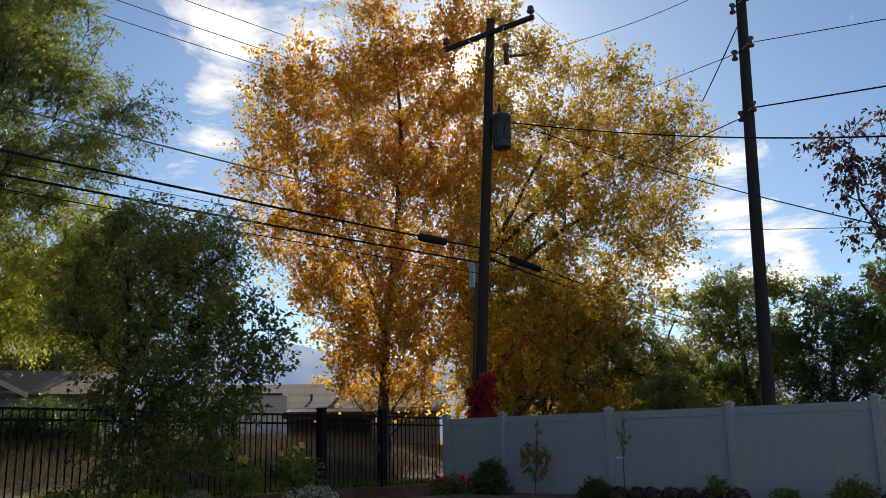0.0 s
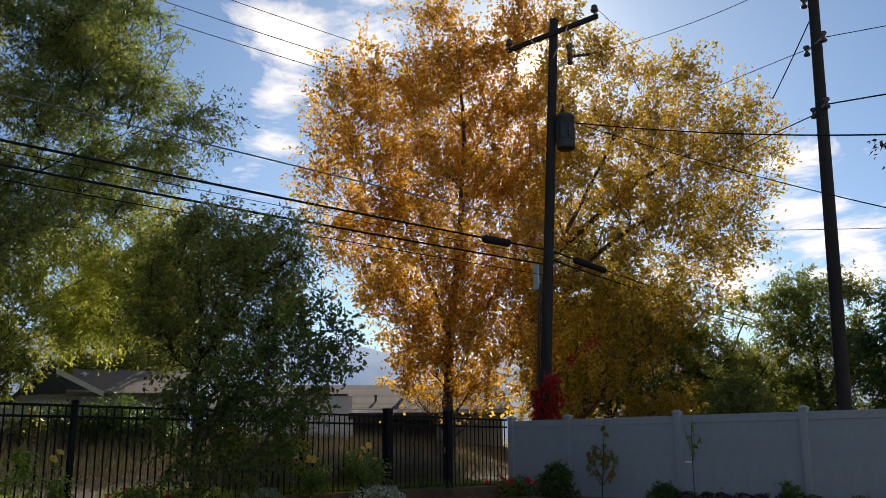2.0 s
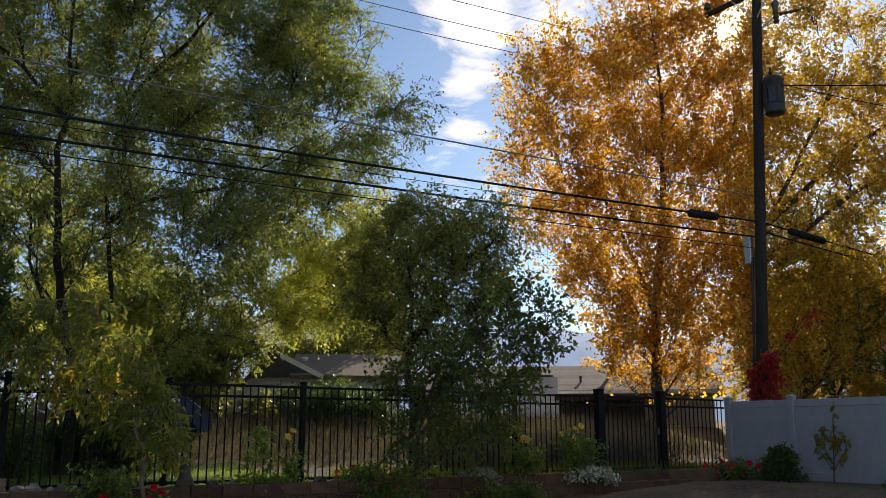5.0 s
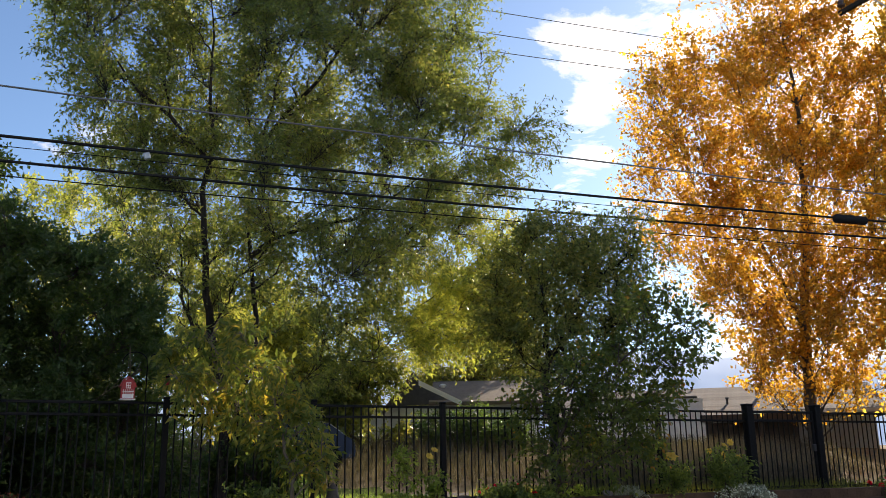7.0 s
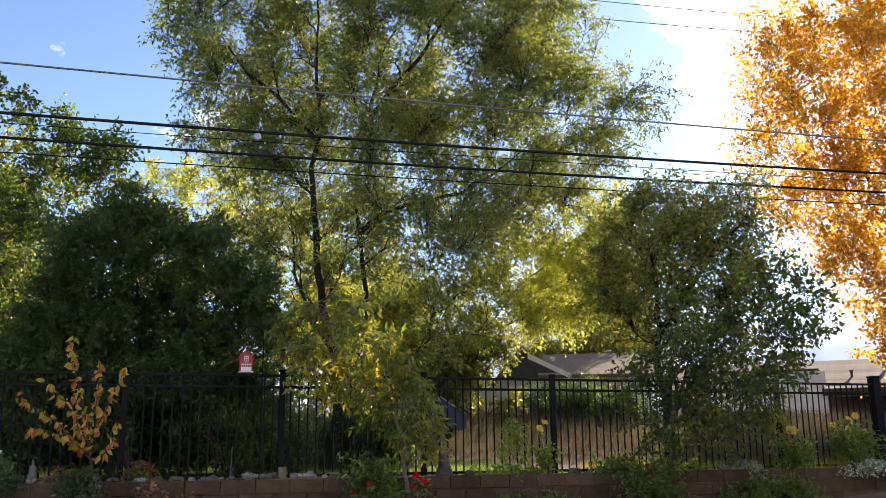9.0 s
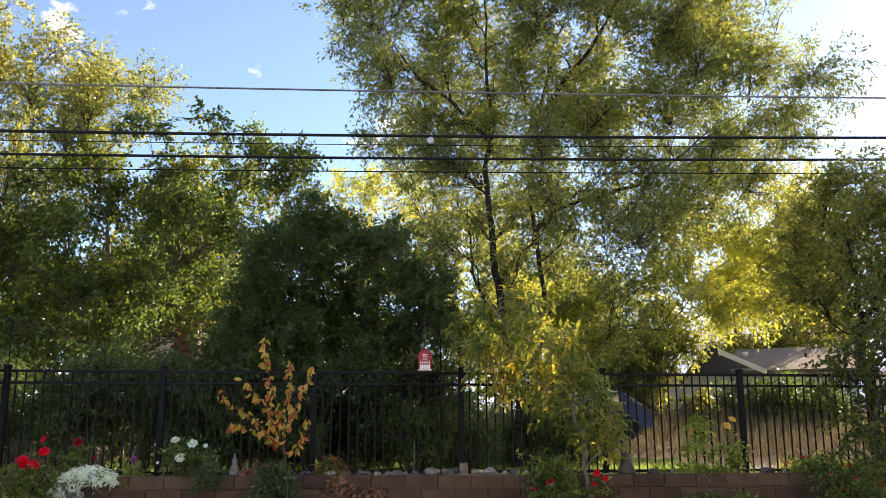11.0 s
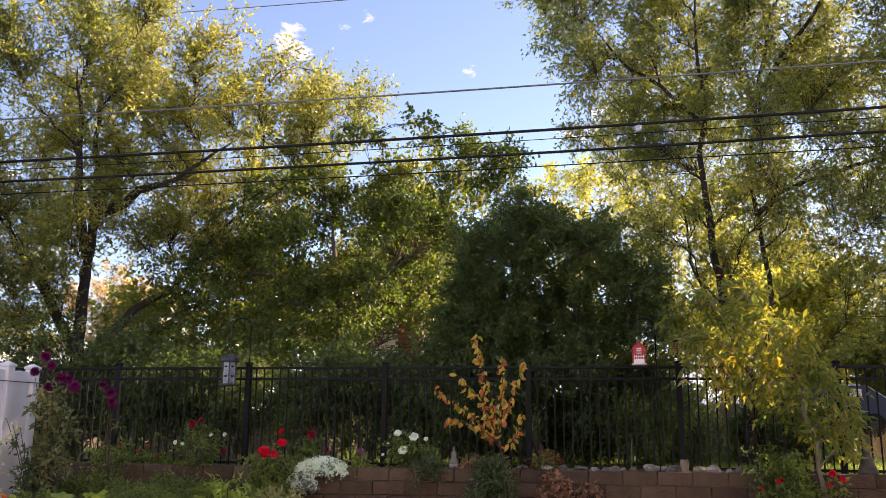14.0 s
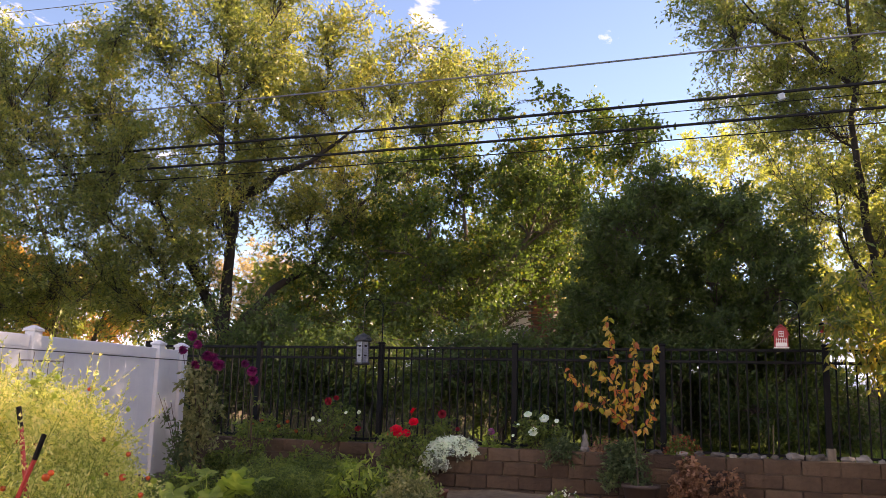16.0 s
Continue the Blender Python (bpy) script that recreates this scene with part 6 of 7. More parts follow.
mound("leafy_shrub", (-5.15, 12.15, 0.95), (0.16, 0.15, 0.35), "upright little shrub against the white fence", L_GARDEN, 167, None, 160, (0.05, 0.5), category="shrub")
for k, x in enumerate((-6.75, -6.45, -6.15, -5.85, -5.55, -5.2, -4.75, -2.6, -2.2)):
    mound("petunia_clump", (x, 12.0 + 0.05 * (k % 2), 0.92), (0.17, 0.15, 0.15), "dark plum petunias along the white fence", L_GARDEN, 170 + 2 * k, P_PLUM, 40, (0.04, 0.6), blossoms=190, category="flower")["group"] = "petunias along the fence"


def sapling(name, place, lines, leaf, label, seed, size=(0.1, 0.45), gap=0.07, hang=0.8, thick=0.012, stake=None, bark=None):
    """A young tree: bare curved stems, each leaf its own piece. lines: polylines of world (y, z) at the trunk's x, or (x, z) rows."""
    rng = np.random.default_rng(seed)
    ob = thing(name, place, label, "young tree")
    o = np.array(place)
    shapes = []
    for k in range(5):
        P = np.zeros((1, 3))
        m = leaves("leaf", P, np.array([[0, 0, -1.0]]), 1.0, size[1] * (0.85 + 0.1 * k), np.random.default_rng(k + 3), 0.22, six=True)
        m.materials.append(leaf[k % len(leaf)])
        shapes.append(m)
    for i, line in enumerate(lines):
        pts = np.array(line, float) - o
        t = np.linspace(0, 1, 12)
        s = np.linspace(0, 1, len(pts))
        fine = np.stack([np.interp(t, s, pts[:, c]) for c in range(3)], 1)
        fine[1:-1] = (fine[:-2] + fine[1:-1] * 2 + fine[2:]) / 4
        r0 = thick if i == 0 else thick * 0.55
        limb = Tubes()
        limb.add(fine, np.linspace(r0, r0 * 0.35, 12), 6)
        part("branch" if i else "stem", limb.mesh("branch" if i else "stem"), bark or M_TWIG, ob, smooth=True)
        if i == 0:
            continue
        length = np.linalg.norm(np.diff(fine, axis=0), axis=1).sum()
        for k in range(int(length / gap)):
            u = rng.uniform(0.12, 1.0)
            p = np.array([np.interp(u, t, fine[:, c]) for c in range(3)])
            d = Vector(rng.normal(size=3) * 0.55 + np.array([0, 0, -hang]))
            m = Matrix.Translation(Vector(p) + Vector(rng.normal(size=3) * 0.012)) @ d.to_track_quat("-Z", "Y").to_matrix().to_4x4() @ Matrix.Rotation(rng.uniform(0, 6.28), 4, "Z") @ Matrix.Scale(size[0] * rng.uniform(0.65, 1.25), 4)
            part("leaf", shapes[rng.integers(0, 5)], None, ob, at=m)
    return ob


PX = -9.85
L_PEACH_RED = leafy("red_peach_leaf", [(0.42, 0.11, 0.06), (0.52, 0.18, 0.09)], 0.5, 0.45, 4)
L_PEACH_GREEN = leafy("lime_peach_leaf", [(0.22, 0.26, 0.04), (0.38, 0.34, 0.05)], 0.5, 0.45, 4)
L_PEACH_YELLOW = leafy("yellow_peach_leaf", [(0.5, 0.32, 0.08), (0.57, 0.41, 0.13)], 0.5, 0.45, 4)
sapling("peach_sapling", (PX, -2.05, 0.78), [[(PX, -2.05, 0.78), (PX, -2.07, 1.21), (PX, -2.16, 1.63)], [(PX, -2.10, 1.4), (PX + 0.05, -2.2, 1.9), (PX, -2.33, 2.3), (PX, -2.37, 2.66)], [(PX, -2.14, 1.55), (PX - 0.1, -2.08, 2.0), (PX - 0.1, -2.09, 2.4)],
        [(PX, -2.14, 1.5), (PX + 0.1, -1.95, 1.95), (PX + 0.1, -1.81, 2.32)], [(PX, -2.10, 1.35), (PX, -2.45, 1.75), (PX, -2.89, 2.02)], [(PX, -2.16, 1.63), (PX - 0.1, -2.4, 1.95), (PX - 0.1, -2.6, 2.18)],
        [(PX, -2.10, 1.4), (PX + 0.15, -2.35, 1.6), (PX + 0.15, -2.7, 1.68)], [(PX, -2.08, 1.3), (PX + 0.1, -1.9, 1.5), (PX, -1.86, 1.75)], [(PX, -2.12, 1.5), (PX + 0.15, -2.25, 1.7), (PX + 0.1, -2.3, 2.05)]],
        (L_PEACH, L_PEACH_YELLOW, L_PEACH_GREEN, L_PEACH_YELLOW, L_PEACH_RED), "young peach tree with hanging yellow and orange leaves", 201, (0.088, 0.52), 0.022)
solo("plant_pot", lathe([(0.14, 0.0), (0.155, 0.02), (0.195, 0.2), (0.21, 0.2), (0.21, 0.24), (0.19, 0.24), (0.18, 0.2)], 22), M_TERRACOTTA, "wide dark brown plant pot before the wall", "plant pot", (PX, -2.02, 0.56), smooth=True)
L_RUST = leafy("rust_olive_leaf", [(0.10, 0.09, 0.03), (0.2, 0.12, 0.03), (0.3, 0.14, 0.04)], 0.4, 0.5, 3)
sapling("fruit_sapling", (-8.5, 12.2, 0.86), [[(-8.52, 12.2, 0.86), (-8.47, 12.2, 1.5), (-8.42, 12.2, 2.0)], [(-8.5, 12.2, 1.1), (-8.75, 12.2, 1.45), (-8.8, 12.2, 1.75)], [(-8.48, 12.2, 1.3), (-8.3, 12.15, 1.6), (-8.2, 12.1, 1.75)], [(-8.47, 12.2, 1.4), (-8.45, 12.2, 1.9), (-8.4, 12.2, 2.25)],
        [(-8.48, 12.2, 1.15), (-8.25, 12.1, 1.35), (-8.1, 12.1, 1.65)], [(-8.5, 12.2, 1.2), (-8.65, 12.2, 1.5), (-8.6, 12.2, 1.85)]], (L_RUST, L_GARDEN), "young fruit tree with rusty leaves by the white fence", 203, (0.13, 0.5), 0.04)
s2 = sapling("staked_sapling", (-6.74, 12.2, 0.88), [[(-6.74, 12.2, 0.88), (-6.74, 12.2, 1.6), (-6.71, 12.2, 2.32)], [(-6.73, 12.2, 1.55), (-6.68, 12.2, 1.9), (-6.7, 12.2, 2.2)], [(-6.74, 12.2, 1.7), (-6.6, 12.2, 1.85), (-6.55, 12.15, 2.0)], [(-6.74, 12.2, 1.7), (-6.8, 12.2, 1.9), (-6.84, 12.2, 2.05)]],
             (L_GARDEN,), "thin young tree with a white tag", 205, (0.09, 0.5), 0.05, thick=0.009)
part("tag", box((0.12, 0.01, 0.03), bevel=0.003), M_WHITE, s2, "white plastic plant tag", (-0.05, -0.03, 0.66))


def vine():
    ob = thing("creeper", (-12.55, 16.05, 1.05), "bright red creeper climbing the utility pole", "vine")
    C = [(-0.22, -0.05, 2.1), (-0.2, -0.05, 1.85), (-0.24, -0.05, 1.6), (0.1, 0.1, 2.25), (0.22, 0.12, 1.95), (0.12, 0.08, 1.7), (0.15, 0.1, 1.45), (0.2, 0.12, 2.45)]
    clump(ob, "foliage", C, np.full(len(C), 0.13), 230, L_REDVINE, (0.075, 0.75), 211, droop=0.7, twig=0.16, per=6)
    clump(ob, "spray", [(0.5, 0.4, 2.95), (0.75, 0.6, 3.2), (0.95, 0.75, 3.4)], np.full(3, 0.12), 26, L_REDVINE, (0.07, 0.75), 213, droop=0.5, twig=0.16, per=5)
    t = Tubes()
    t.add([(-0.1, -0.05, 0), (-0.15, -0.05, 1.2), (-0.05, 0.05, 2.6)], [0.02, 0.015, 0.008], 5)
    t.add([(0.0, 0.0, 0.6), (0.3, 0.2, 2.4), (0.9, 0.7, 3.35)], [0.015, 0.012, 0.005], 5)
    part("stem", t.mesh("stem"), M_TWIG, ob)


vine()


# ---- bird feeders on their hooks ----
def hook(place, tall, arms, label):
    ob = thing("shepherd_hook", place, label, "hook")
    t = Tubes()
    for dy, drop in arms:
        a = np.linspace(0, math.pi * 1.05, 12)
        r = abs(dy) / 2
        s = 1 if dy > 0 else -1
        arc = [(0, s * (r - r * math.cos(x)), tall + r * 0.9 * math.sin(x)) for x in a]
        t.add([(0, 0, 0), (0, 0, tall * 0.5), (0, 0, tall)] + arc[1:], np.full(14, 0.007), 6)
    part("rod", t.mesh("rod"), M_IRON, ob, smooth=True)


hook((-10.35, -0.3, 1.03), 1.72, ((-0.27, 0), (0.25, 0)), "black iron double shepherd hook by the fence")
hook((-10.62, -5.42, 1.03), 1.82, ((-0.25, 0),), "black iron shepherd hook by the fence")


def red_birdhouse():
    ob = thing("birdhouse", (-10.33, -0.50, 2.33), "red barn-shaped hanging bird feeder with white window", "bird feeder")
    ob.rotation_euler.z = radians(90)
    ob.scale = (0.86, 0.9, 1.0)
    body = prism([(-0.085, 0), (0.085, 0), (0.085, 0.15), (0.055, 0.205), (0, 0.235), (-0.055, 0.205), (-0.085, 0.15)], 0.13)
    part("body", body, M_RED, ob, "red painted barn body")
    for a, b in (((-0.1, 0.14), (-0.06, 0.215)), ((-0.06, 0.215), (0, 0.25)), ((0, 0.25), (0.06, 0.215)), ((0.06, 0.215), (0.1, 0.14))):
        d = Vector((b[0] - a[0], 0, b[1] - a[1]))
        m = Matrix.Translation(((a[0] + b[0]) / 2, 0, (a[1] + b[1]) / 2)) @ Matrix.Rotation(-math.atan2(d.z, d.x), 4, "Y")
        part("roof_board", box((d.length + 0.01, 0.16, 0.012), bevel=0.003), M_RED, ob, at=m)
    part("window_frame", box((0.062, 0.01, 0.066), (0, -0.07, 0.15), 0.002), M_WHITE, ob, "white window frame")
    for x in (-0.014, 0.014):
        for z in (0.136, 0.164):
            part("window_pane", box((0.02, 0.008, 0.02), (x, -0.075, z), 0.001), M_RED, ob)
    part("tray", box((0.19, 0.17, 0.014), (0, 0, -0.005), 0.003), M_WHITE, ob, "white seed tray")
    part("seed_panel", box((0.14, 0.008, 0.045), (0, -0.069, 0.03), 0.002), M_WHITE, ob, "white seed opening")
    for k in range(6):
        part("grille_bar", box((0.006, 0.008, 0.055), (-0.06 + 0.024 * k, -0.072, 0.078), 0.001), M_WHITE, ob)
    part("grille_bar", box((0.14, 0.008, 0.006), (0, -0.073, 0.082), 0.001), M_WHITE, ob)
    t = Tubes()
    t.add([(-0.02, 0, 0.24), (-0.01, 0, 0.44), (0, 0, 0.6)], [0.003, 0.003, 0.003], 5)
    t.add([(0.03, 0, 0.235), (0.01, 0, 0.42), (0, 0, 0.6)], [0.003, 0.003, 0.003], 5)
    part("cord", t.mesh("cord"), L_DRYGRASS, ob, "pale straw cord")


red_birdhouse()


def lantern():
    ob = thing("bird_feeder", (-10.55, -5.66, 2.08), "grey lantern-shaped hanging bird feeder with dark roof", "bird feeder")
    ob.rotation_euler.z = radians(20)
    ob.scale = (1.15, 1.15, 0.95)
    n = 6
    part("base", lathe([(0.085, 0), (0.1, 0.01), (0.1, 0.03), (0.08, 0.035)], n), M_TANK, ob)
    part("tube", lathe([(0.078, 0.035), (0.078, 0.33)], n), M_GLASS_GREY, ob, "cloudy grey feeder glass")
    for k in range(n):
        a = 2 * math.pi * k / n
        part("corner_bar", box((0.012, 0.012, 0.3), (0.08 * math.cos(a), 0.08 * math.sin(a), 0.18), 0.002), M_TANK, ob)
        a += math.pi / n
        for z in (0.13, 0.26):
            part("port", box((0.03, 0.012, 0.022), bevel=0.004), M_IRON, ob, at=Matrix.Rotation(a, 4, "Z") @ Matrix.Translation((0.07, 0, z)) @ Matrix.Rotation(radians(90), 4, "Z"))
    part("roof", lathe([(0.096, 0.32), (0.104, 0.335), (0.098, 0.37), (0.075, 0.405), (0.035, 0.428), (0.012, 0.44)], 12), M_TANK, ob, "dark pointed roof")
    part("cord", rod((0, 0, 0.43), (0.0, 0.0, 0.86), 0.003), L_DRYGRASS, ob, "pale straw cord")


lantern()
hf = thing("hummingbird_feeder", (-10.35, -0.07, 2.5), "small red hummingbird feeder with dark cap", "bird feeder")
hf.scale = (0.72, 0.72, 0.72)
part("bottle", lathe([(0.02, 0), (0.035, 0.01), (0.04, 0.05), (0.04, 0.1), (0.03, 0.12)], 12), M_RED, hf, "red feeder bottle", smooth=True)
part("cap", lathe([(0.05, 0.115), (0.055, 0.125), (0.03, 0.15), (0.01, 0.16)], 12), M_IRON, hf, "dark cap")
part("cord", rod((0, 0, 0.155), (0, 0.01, 0.3), 0.003), M_IRON, hf)


# ---- stones and ornaments on the wall ----
def rock(place, size, seed, label, group="stones on the wall", material=None):
    rng = np.random.default_rng(seed)
    bm = bmesh.new()
    bmesh.ops.create_icosphere(bm, subdivisions=2, radius=1.0)
    o = Vector(rng.normal(size=3) * 5)
    for v in bm.verts:
        v.co *= 1 + 0.6 * noise.noise(v.co * 1.2 + o) + 0.3 * noise.noise(v.co * 2.9 + o)
        v.co.z = max(v.co.z, -0.55)
        v.co = Vector((v.co.x * size[0], v.co.y * size[1], v.co.z * size[2]))
    solo("garden_stone", bm, material or M_ROCK, label, "stone", (place[0], place[1], place[2] + 0.5 * size[2]), group)


rng = np.random.default_rng(77)
for k, y in enumerate((-2.7, -2.35, -1.88, -1.42, -1.2, -0.92, -0.72, -0.5, -0.28, 0.3, 0.47, 0.72, 1.0, -1.6, -1.05, -0.82, -0.6, -0.4, -0.16, 0.14, 0.6, 0.86, 1.2, 1.4, 2.3, 2.56, 2.92, 3.2, 3.75, 4.0, 5.4, 6.0, -3.0)):
    s = rng.uniform(0.034, 0.066)
    rock((-10.38 + rng.uniform(-0.06, 0.05), y, 1.10), (s, s * rng.uniform(1.0, 1.6), s * rng.uniform(0.55, 0.95)), 300 + k, "rough " + ("pale" if k % 3 else "dark grey") + " garden stone on the block wall")
statue = lathe([(0.055, 0), (0.062, 0.02), (0.05, 0.05), (0.045, 0.1), (0.03, 0.13), (0.036, 0.16), (0.03, 0.19), (0.012, 0.205), (0.014, 0.24), (0.004, 0.25)], 12)
solo("garden_statuette", statue, M_ROCK, "small grey stone figure on the block wall", "ornament", (-10.4, -2.71, 1.10), smooth=True)
solo("stone_ornament", lathe([(0.11, 0), (0.105, 0.04), (0.075, 0.12), (0.06, 0.2), (0.03, 0.24), (0.01, 0.26)], 14), M_ROCK, "pale cone-shaped stone ornament on the block wall", "ornament", (-10.4, 1.97, 1.10), smooth=True)
solo("wood_block", box((0.08, 0.095, 0.14), bevel=0.01), M_BARK_PALE, "pale weathered wood block standing on the wall", "block", (-10.46, -0.02, 1.165))
solo("garden_stake", rod((0, 0, 0), (0.0, 0.01, 0.42), 0.008, 5), L_DRYGRASS, "thin straw-coloured bamboo stake by the wall", "stake", (-10.42, -0.62, 1.05))


# ---- the near bed ----
def lobed_leaf(size, lobes, rng):
    """A broad lobed leaf with a raised rim and a fold along each vein; its stalk meets it at the origin."""
    n = lobes * 6
    a = np.linspace(-2.75, 2.75, n)
    cut = np.abs(np.cos(a * lobes / 5.5 * math.pi / 1.0)) ** 0.7
    r = size * (0.42 + 0.30 * cut) * (1.0 - 0.22 * np.abs(a) / 2.75) * (1 + 0.07 * rng.normal(size=n))
    wave = size * (0.06 * rng.normal(size=n) + 0.08 * cut)
    rim = np.stack([r * np.cos(a), r * np.sin(a), wave - 0.12 * r * np.cos(a)], 1)
    ring = np.stack([0.5 * r * np.cos(a), 0.5 * r * np.sin(a), size * 0.1 * (1 - cut)], 1)
    v = np.concatenate([[(0, 0, 0)], ring, rim])
    f = [(0, k + 1, k + 2) for k in range(n - 1)]
    for k in range(n - 1):
        f += [(k + 1, n + k + 1, n + k + 2), (k + 1, n + k + 2, k + 2)]
    return raw("leaf", v, f)


def big_leaf_plant(name, place, count, size, leaf, label, seed, tall=0.35, spread=0.4):
    """Broad leaves on long stalks from one crown."""
    rng = np.random.default_rng(seed)
    ob = thing(name, place, label, "plant")
    t = Tubes()
    shapes = []
    for k in range(4):
        m = lobed_leaf(1.0, 5, rng)
        m.materials.append(leaf)
        shapes.append(m)
    for k in range(count):
        a = rng.uniform(0, 6.28)
        r = spread * math.sqrt(rng.random())
        tip = np.array([math.cos(a) * r, math.sin(a) * r, tall * rng.uniform(0.5, 1.1)])
        t.add([(0, 0, 0), tip * [0.4, 0.4, 0.7], tip], [0.008, 0.006, 0.004], 4)
        m = Matrix.Translation(tip) @ Matrix.Rotation(a, 4, "Z") @ Matrix.Rotation(rng.uniform(-0.5, 0.6), 4, "Y") @ Matrix.Rotation(rng.normal() * 0.35, 4, "X") @ Matrix.Scale(size * rng.uniform(0.7, 1.25), 4)
        part("leaf", shapes[k % 4], None, ob, at=m, smooth=True)
    part("stem", t.mesh("stem"), leaf, ob)


big_leaf_plant("squash_plant", (-6.6, -5.4, 0.5), 20, 0.2, L_LIME, "squash plant with broad lobed pale green leaves", 401, 0.42, 0.5)
flower_bush("pepper_plant", (-7.5, -4.38, 0.55), "pepper plant with hanging lime-green leaves", L_LIME, [], B_WHITE, 0.1, 0.2, 0.55, 403, count=85, leaf_size=(0.085, 0.36), category="plant")
mound("bean_plants", (-7.6, -5.3, 0.6), (0.8, 0.8, 0.42), "feathery dark green plants sprawling in the bed", L_GARDEN, 405, None, 3600, (0.05, 0.22))
mound("bean_plants", (-7.9, -4.2, 0.6), (0.6, 0.5, 0.36), "sprawling green bean plants in the bed", L_GARDEN, 407, None, 1500, (0.045, 0.5))
mound("bean_plants", (-7.2, -6.1, 0.55), (0.45, 0.4, 0.42), "leafy green plants beside the tomato", L_GARDEN, 409, None, 900, (0.045, 0.5))
mound("leafy_weeds", (-7.2, -3.75, 0.6), (0.4, 0.28, 0.5), "bushy yellow-green weeds in the bed", L_DEAD, 411, None, 620, (0.05, 0.34))
mound("catmint_clump", (-9.8, -5.9, 0.6), (0.35, 0.9, 0.42), "loose green plants along the wall foot", L_GARDEN, 413, None, 900, (0.05, 0.5))
mound("fern_clump", (-9.9, -7.3, 0.62), (0.3, 0.35, 0.4), "dry green clump beside the white fence", L_GARDEN, 415, None, 400, (0.05, 0.5))
mound("pansy_clump", (-8.9, -2.7, 0.58), (0.2, 0.22, 0.2), "low white and violet pansies", L_GARDEN, 417, P_WHITE, 90, blossoms=30, category="flower")
mound("leafy_weeds", (-10.0, 3.0, 0.6), (0.25, 0.8, 0.35), "low green weeds at the wall foot", L_GARDEN, 419, None, 420, (0.05, 0.5))
mound("leafy_weeds", (-10.0, 6.5, 0.62), (0.3, 1.2, 0.42), "dark low plants at the wall foot", L_GARDEN, 421, None, 700, (0.05, 0.5))
mound("ground_cover", (-10.45, 2.9, 1.03), (0.16, 0.9, 0.17), "low yellow-green leaves under the iron fence", L_LIME, 423, None, 300, (0.04, 0.6))
mound("ground_cover", (-10.45, 5.2, 1.03), (0.16, 1.0, 0.2), "low yellow-green leaves under the iron fence", L_LIME, 425, None, 320, (0.04, 0.6))
mound("ground_cover", (-10.45, -6.6, 1.03), (0.16, 1.1, 0.16), "low green leaves under the iron fence", L_GARDEN, 427, None, 300, (0.045, 0.5))
mound("tall_stems", (-10.52, 2.92, 1.05), (0.14, 0.3, 1.0), "tall pale green flower stems by the fence", L_LIME, 429, None, 120, (0.07, 0.35))
solo("flat_stone", box((0.5, 0.3, 0.05), bevel=0.015), M_ROCK, "flat stepping stone in the bed", "stone", (-8.8, -3.1, 0.60))
solo("flower_pot", lathe([(0.07, 0), (0.1, 0.16), (0.11, 0.16), (0.11, 0.19), (0.09, 0.19)], 16), M_BRICK, "small terracotta flower pot", "plant pot", (-8.6, -3.95, 0.56), smooth=True)


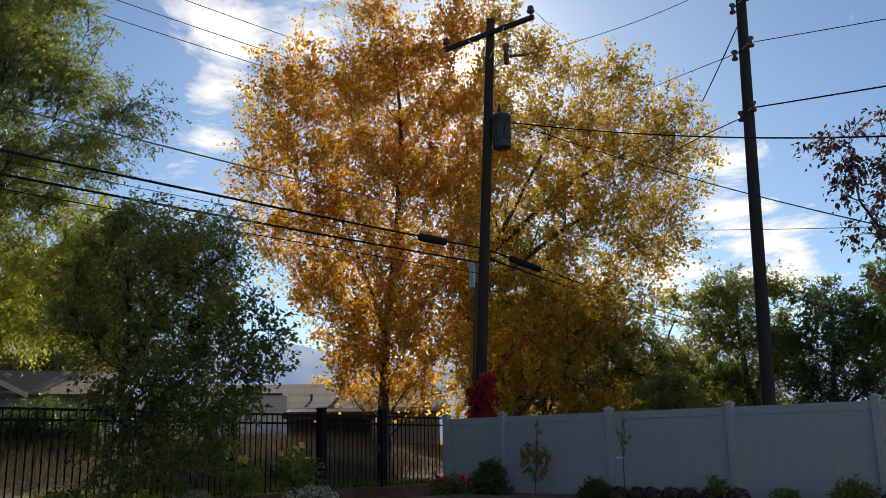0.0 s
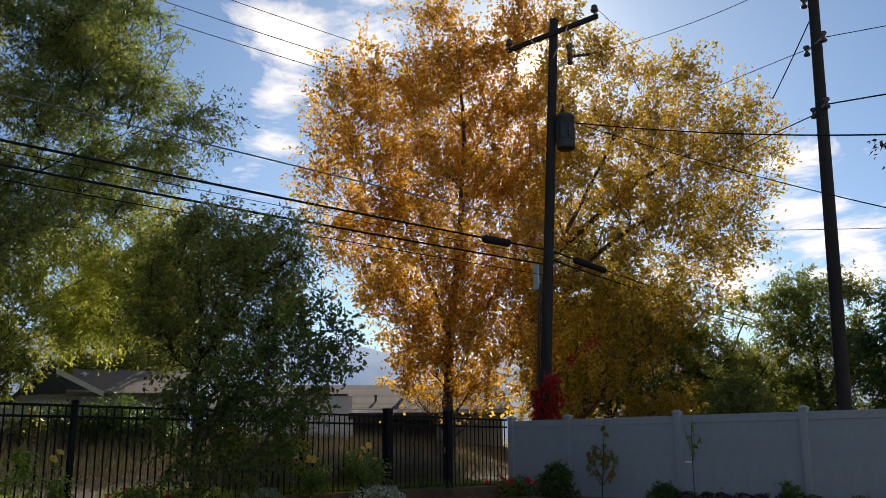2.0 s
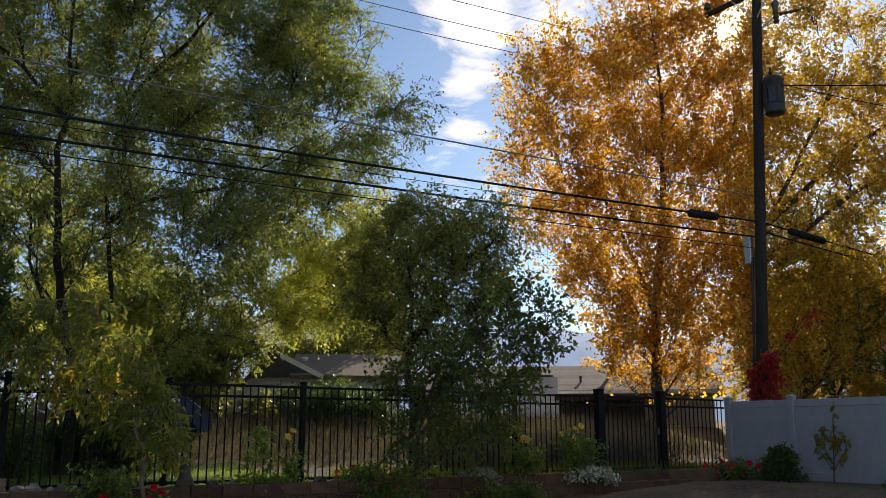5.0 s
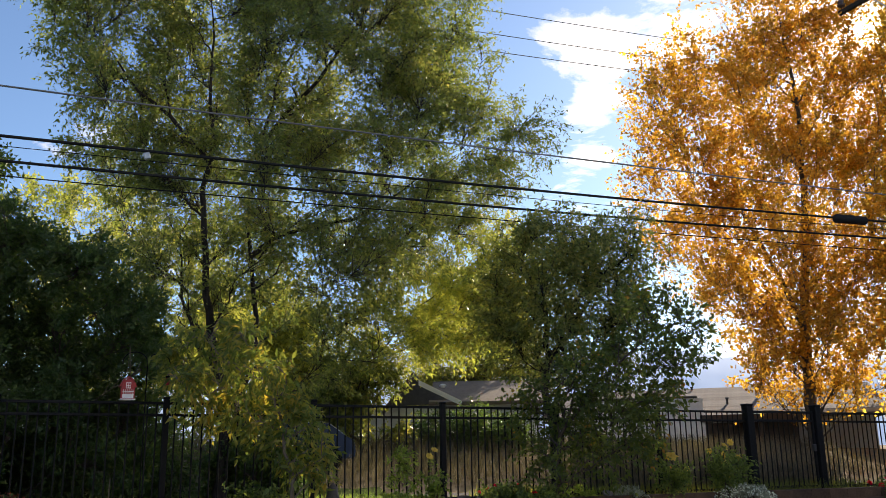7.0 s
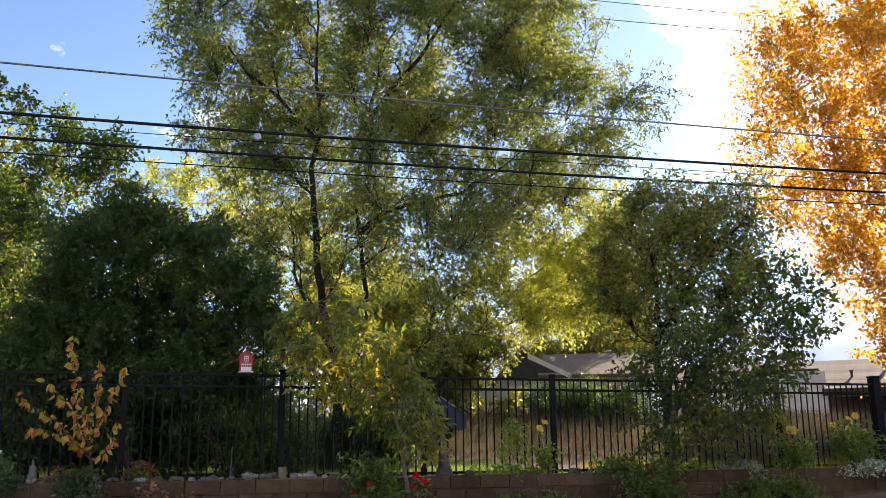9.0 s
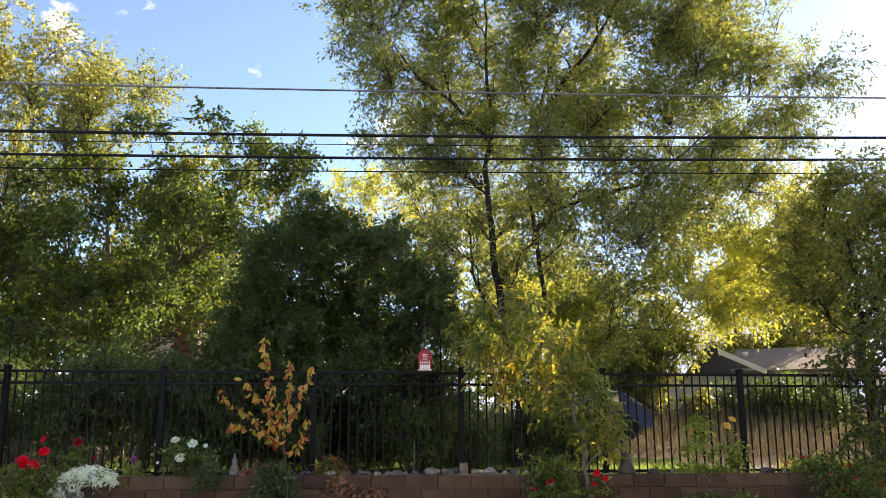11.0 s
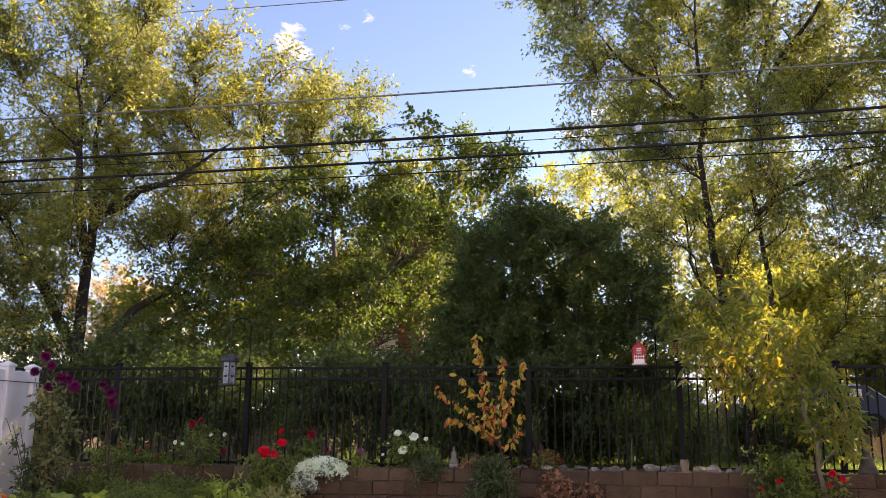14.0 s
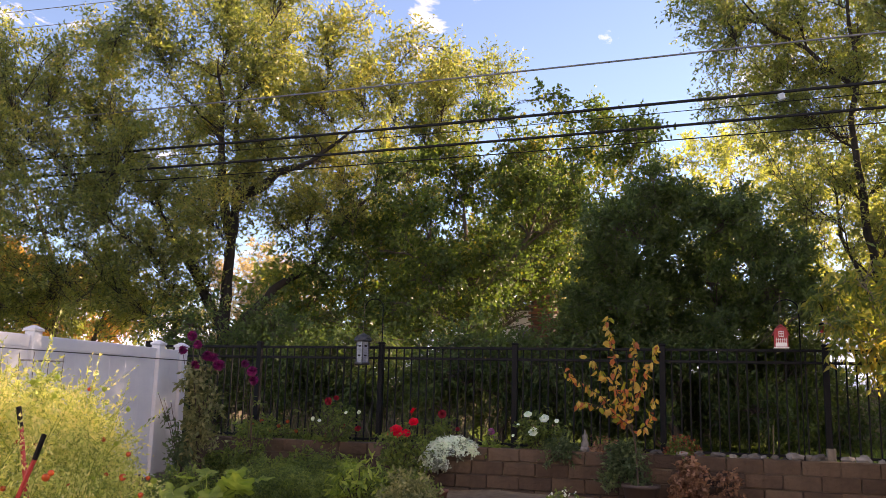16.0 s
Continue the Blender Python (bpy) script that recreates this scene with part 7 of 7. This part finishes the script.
def tomato():
    ob = thing("tomato_plant", (-4.15, -4.75, 0.42), "large yellowing tomato plant with a few red fruits", "tomato plant")
    C = [(-0.5, -0.5, 1.05), (-0.1, -0.45, 1.12), (0.3, -0.5, 1.2), (-0.5, -0.3, 0.85), (0.1, -0.1, 0.85), (-0.2, -0.05, 0.7), (0.5, -0.2, 1.0), (0.8, -0.3, 1.1), (-0.35, 0.0, 0.5), (0.2, 0.2, 0.55), (0.7, 0.2, 0.7), (0.0, 0.25, 0.4), (0.5, 0.4, 0.45), (1.0, 0.2, 0.6), (-0.4, -0.1, 0.3), (0.9, 0.5, 0.4)]
    clump(ob, "foliage", C, np.full(len(C), 0.235), 9500, L_TOMATO, (0.024, 0.5), 431, droop=0.25, twig=0.13, per=9, slim=True)
    # new shoots that stand clear of the mass, on thin stalks
    rng = np.random.default_rng(433)
    S = np.array([(c[0], c[1] + 0.04, c[2] + 0.1) for c in C])
    P, D, a, b = sprays(S, np.full(len(S), 0.15), 150, rng, 0.24, 18, -0.5)
    tagged(part("shoot", leaves("shoot", P, D, 0.03 * rng.uniform(0.6, 1.3, len(P)), 0.014, rng), L_TOMATO, ob), kind="stuff")
    t = Tubes()
    for p, q in zip(a, b):
        t.add([p - (q - p) * 0.4, p, q], [0.003, 0.0025, 0.001], 3)
    tagged(part("stalk", t.mesh("stalk"), L_LIME, ob), kind="stuff")
    t = Tubes()
    rng = np.random.default_rng(9)
    for c in C:
        c = np.array(c)
        t.add([(0.2 * rng.normal(), 0.1 * rng.normal(), 0), c * [0.7, 0.7, 0.6], c], [0.009, 0.007, 0.004], 5)
    part("stem", t.mesh("stem"), L_LIME, ob)
    for k in range(80):
        c = np.array(C[rng.integers(0, len(C))]) + rng.normal(size=3) * 0.17 + [0.0, 0.0, 0.05]
        r = rng.uniform(0.011, 0.022)
        part("fruit", lathe([(0.2 * r, -r), (0.75 * r, -0.65 * r), (r, 0), (0.75 * r, 0.65 * r), (0.15 * r, 0.85 * r)], 10), (M_TOMATO_RED, M_TOMATO_RED, L_LIME)[k % 3], ob, ("red tomato", "red tomato", "green tomato")[k % 3], tuple(c + [0.16, 0.2, 0.02]), True)
    # wire cage
    cage = thing("tomato_cage", (-4.6, -5.5, 0.42), "grey wire tomato cage around the plant", "plant cage")
    for z, r in ((0.5, 0.11), (0.95, 0.125), (1.42, 0.14)):
        a = np.linspace(0, 2 * math.pi, 21)
        w = Tubes()
        w.add(np.stack([r * np.cos(a), r * np.sin(a), np.full(21, z)], 1), np.full(21, 0.003), 5)
        part("ring", w.mesh("ring"), M_TANK, cage)
    for k in range(4):
        a = k * math.pi / 2 + 0.4
        part("upright", rod((0.1 * math.cos(a), 0.1 * math.sin(a), 0), (0.145 * math.cos(a), 0.145 * math.sin(a), 1.47), 0.003, 5), M_TANK, cage)


solo("trellis_wire", rod((-10.0, -7.88, 2.08), (-0.9, -7.88, 1.99), 0.006, 6), M_TANK, "dark wire stretched along the white fence", "wire")
M_TOMATO_RED = surface("ripe_tomato", [(0.5, 0.05, 0.015), (0.6, 0.12, 0.02)], 0.3, 6, 0)
tomato()
st = thing("garden_stake", (-3.2, -4.44, 0.36), "red metal garden stake with a black grip", "stake")
part("rod", rod((0.0, -0.2, 0.0), (0.0, 0.215, 0.97), 0.011, 8), M_RED, st, "red painted rod")
part("grip", rod((0.0, 0.213, 0.965), (0.0, 0.254, 1.08), 0.0125, 8), M_IRON, st, "black rubber grip")
st = thing("garden_stake", (-3.4, -4.38, 0.38), "upright dark red garden stake with a black grip", "stake")
part("rod", rod((0.0, 0.13, 0.0), (0.0, -0.13, 1.08), 0.012, 8), M_RED, st, "dull red rod")
part("grip", rod((0.0, -0.13, 1.08), (0.0, -0.157, 1.18), 0.0135, 8), M_IRON, st, "black rubber grip")


# ---- block wall, piece by piece ----
def block_wall():
    ob = thing("retaining_wall", (-10.3, 0, 0.55), "low retaining wall of brown concrete blocks", "wall", kind="structure")
    part("core", box((0.2, 20.6, 0.5), (-0.2, 2.2, 0.25)), M_BLOCK, ob)
    tall = 0.159
    rng = np.random.default_rng(15)
    meshes = []
    for k in range(4):
        bm = bmesh.new()
        box((0.22, 0.386, tall - 0.005), bevel=0.009, bm=bm)
        for v in bm.verts:
            if v.co.x > 0:
                v.co += Vector(rng.normal(size=3) * (0.007, 0.002, 0.002))
        me = bpy.data.meshes.new("block")
        bm.to_mesh(me)
        bm.free()
        me.materials.append(M_BLOCK)
        meshes.append(me)
    for row in range(4):
        y = -7.95 + (0.195 if row % 2 else 0.0)
        while y < 12.3:
            m = Matrix.Translation((-0.02 * row + rng.normal() * 0.004, y + 0.195, -0.082 + tall * (row + 0.5))) @ Matrix.Rotation(rng.normal() * 0.01, 4, "Z")
            part("block", meshes[rng.integers(0, 4)], M_BLOCK, ob, at=m)
            y += 0.39


block_wall()
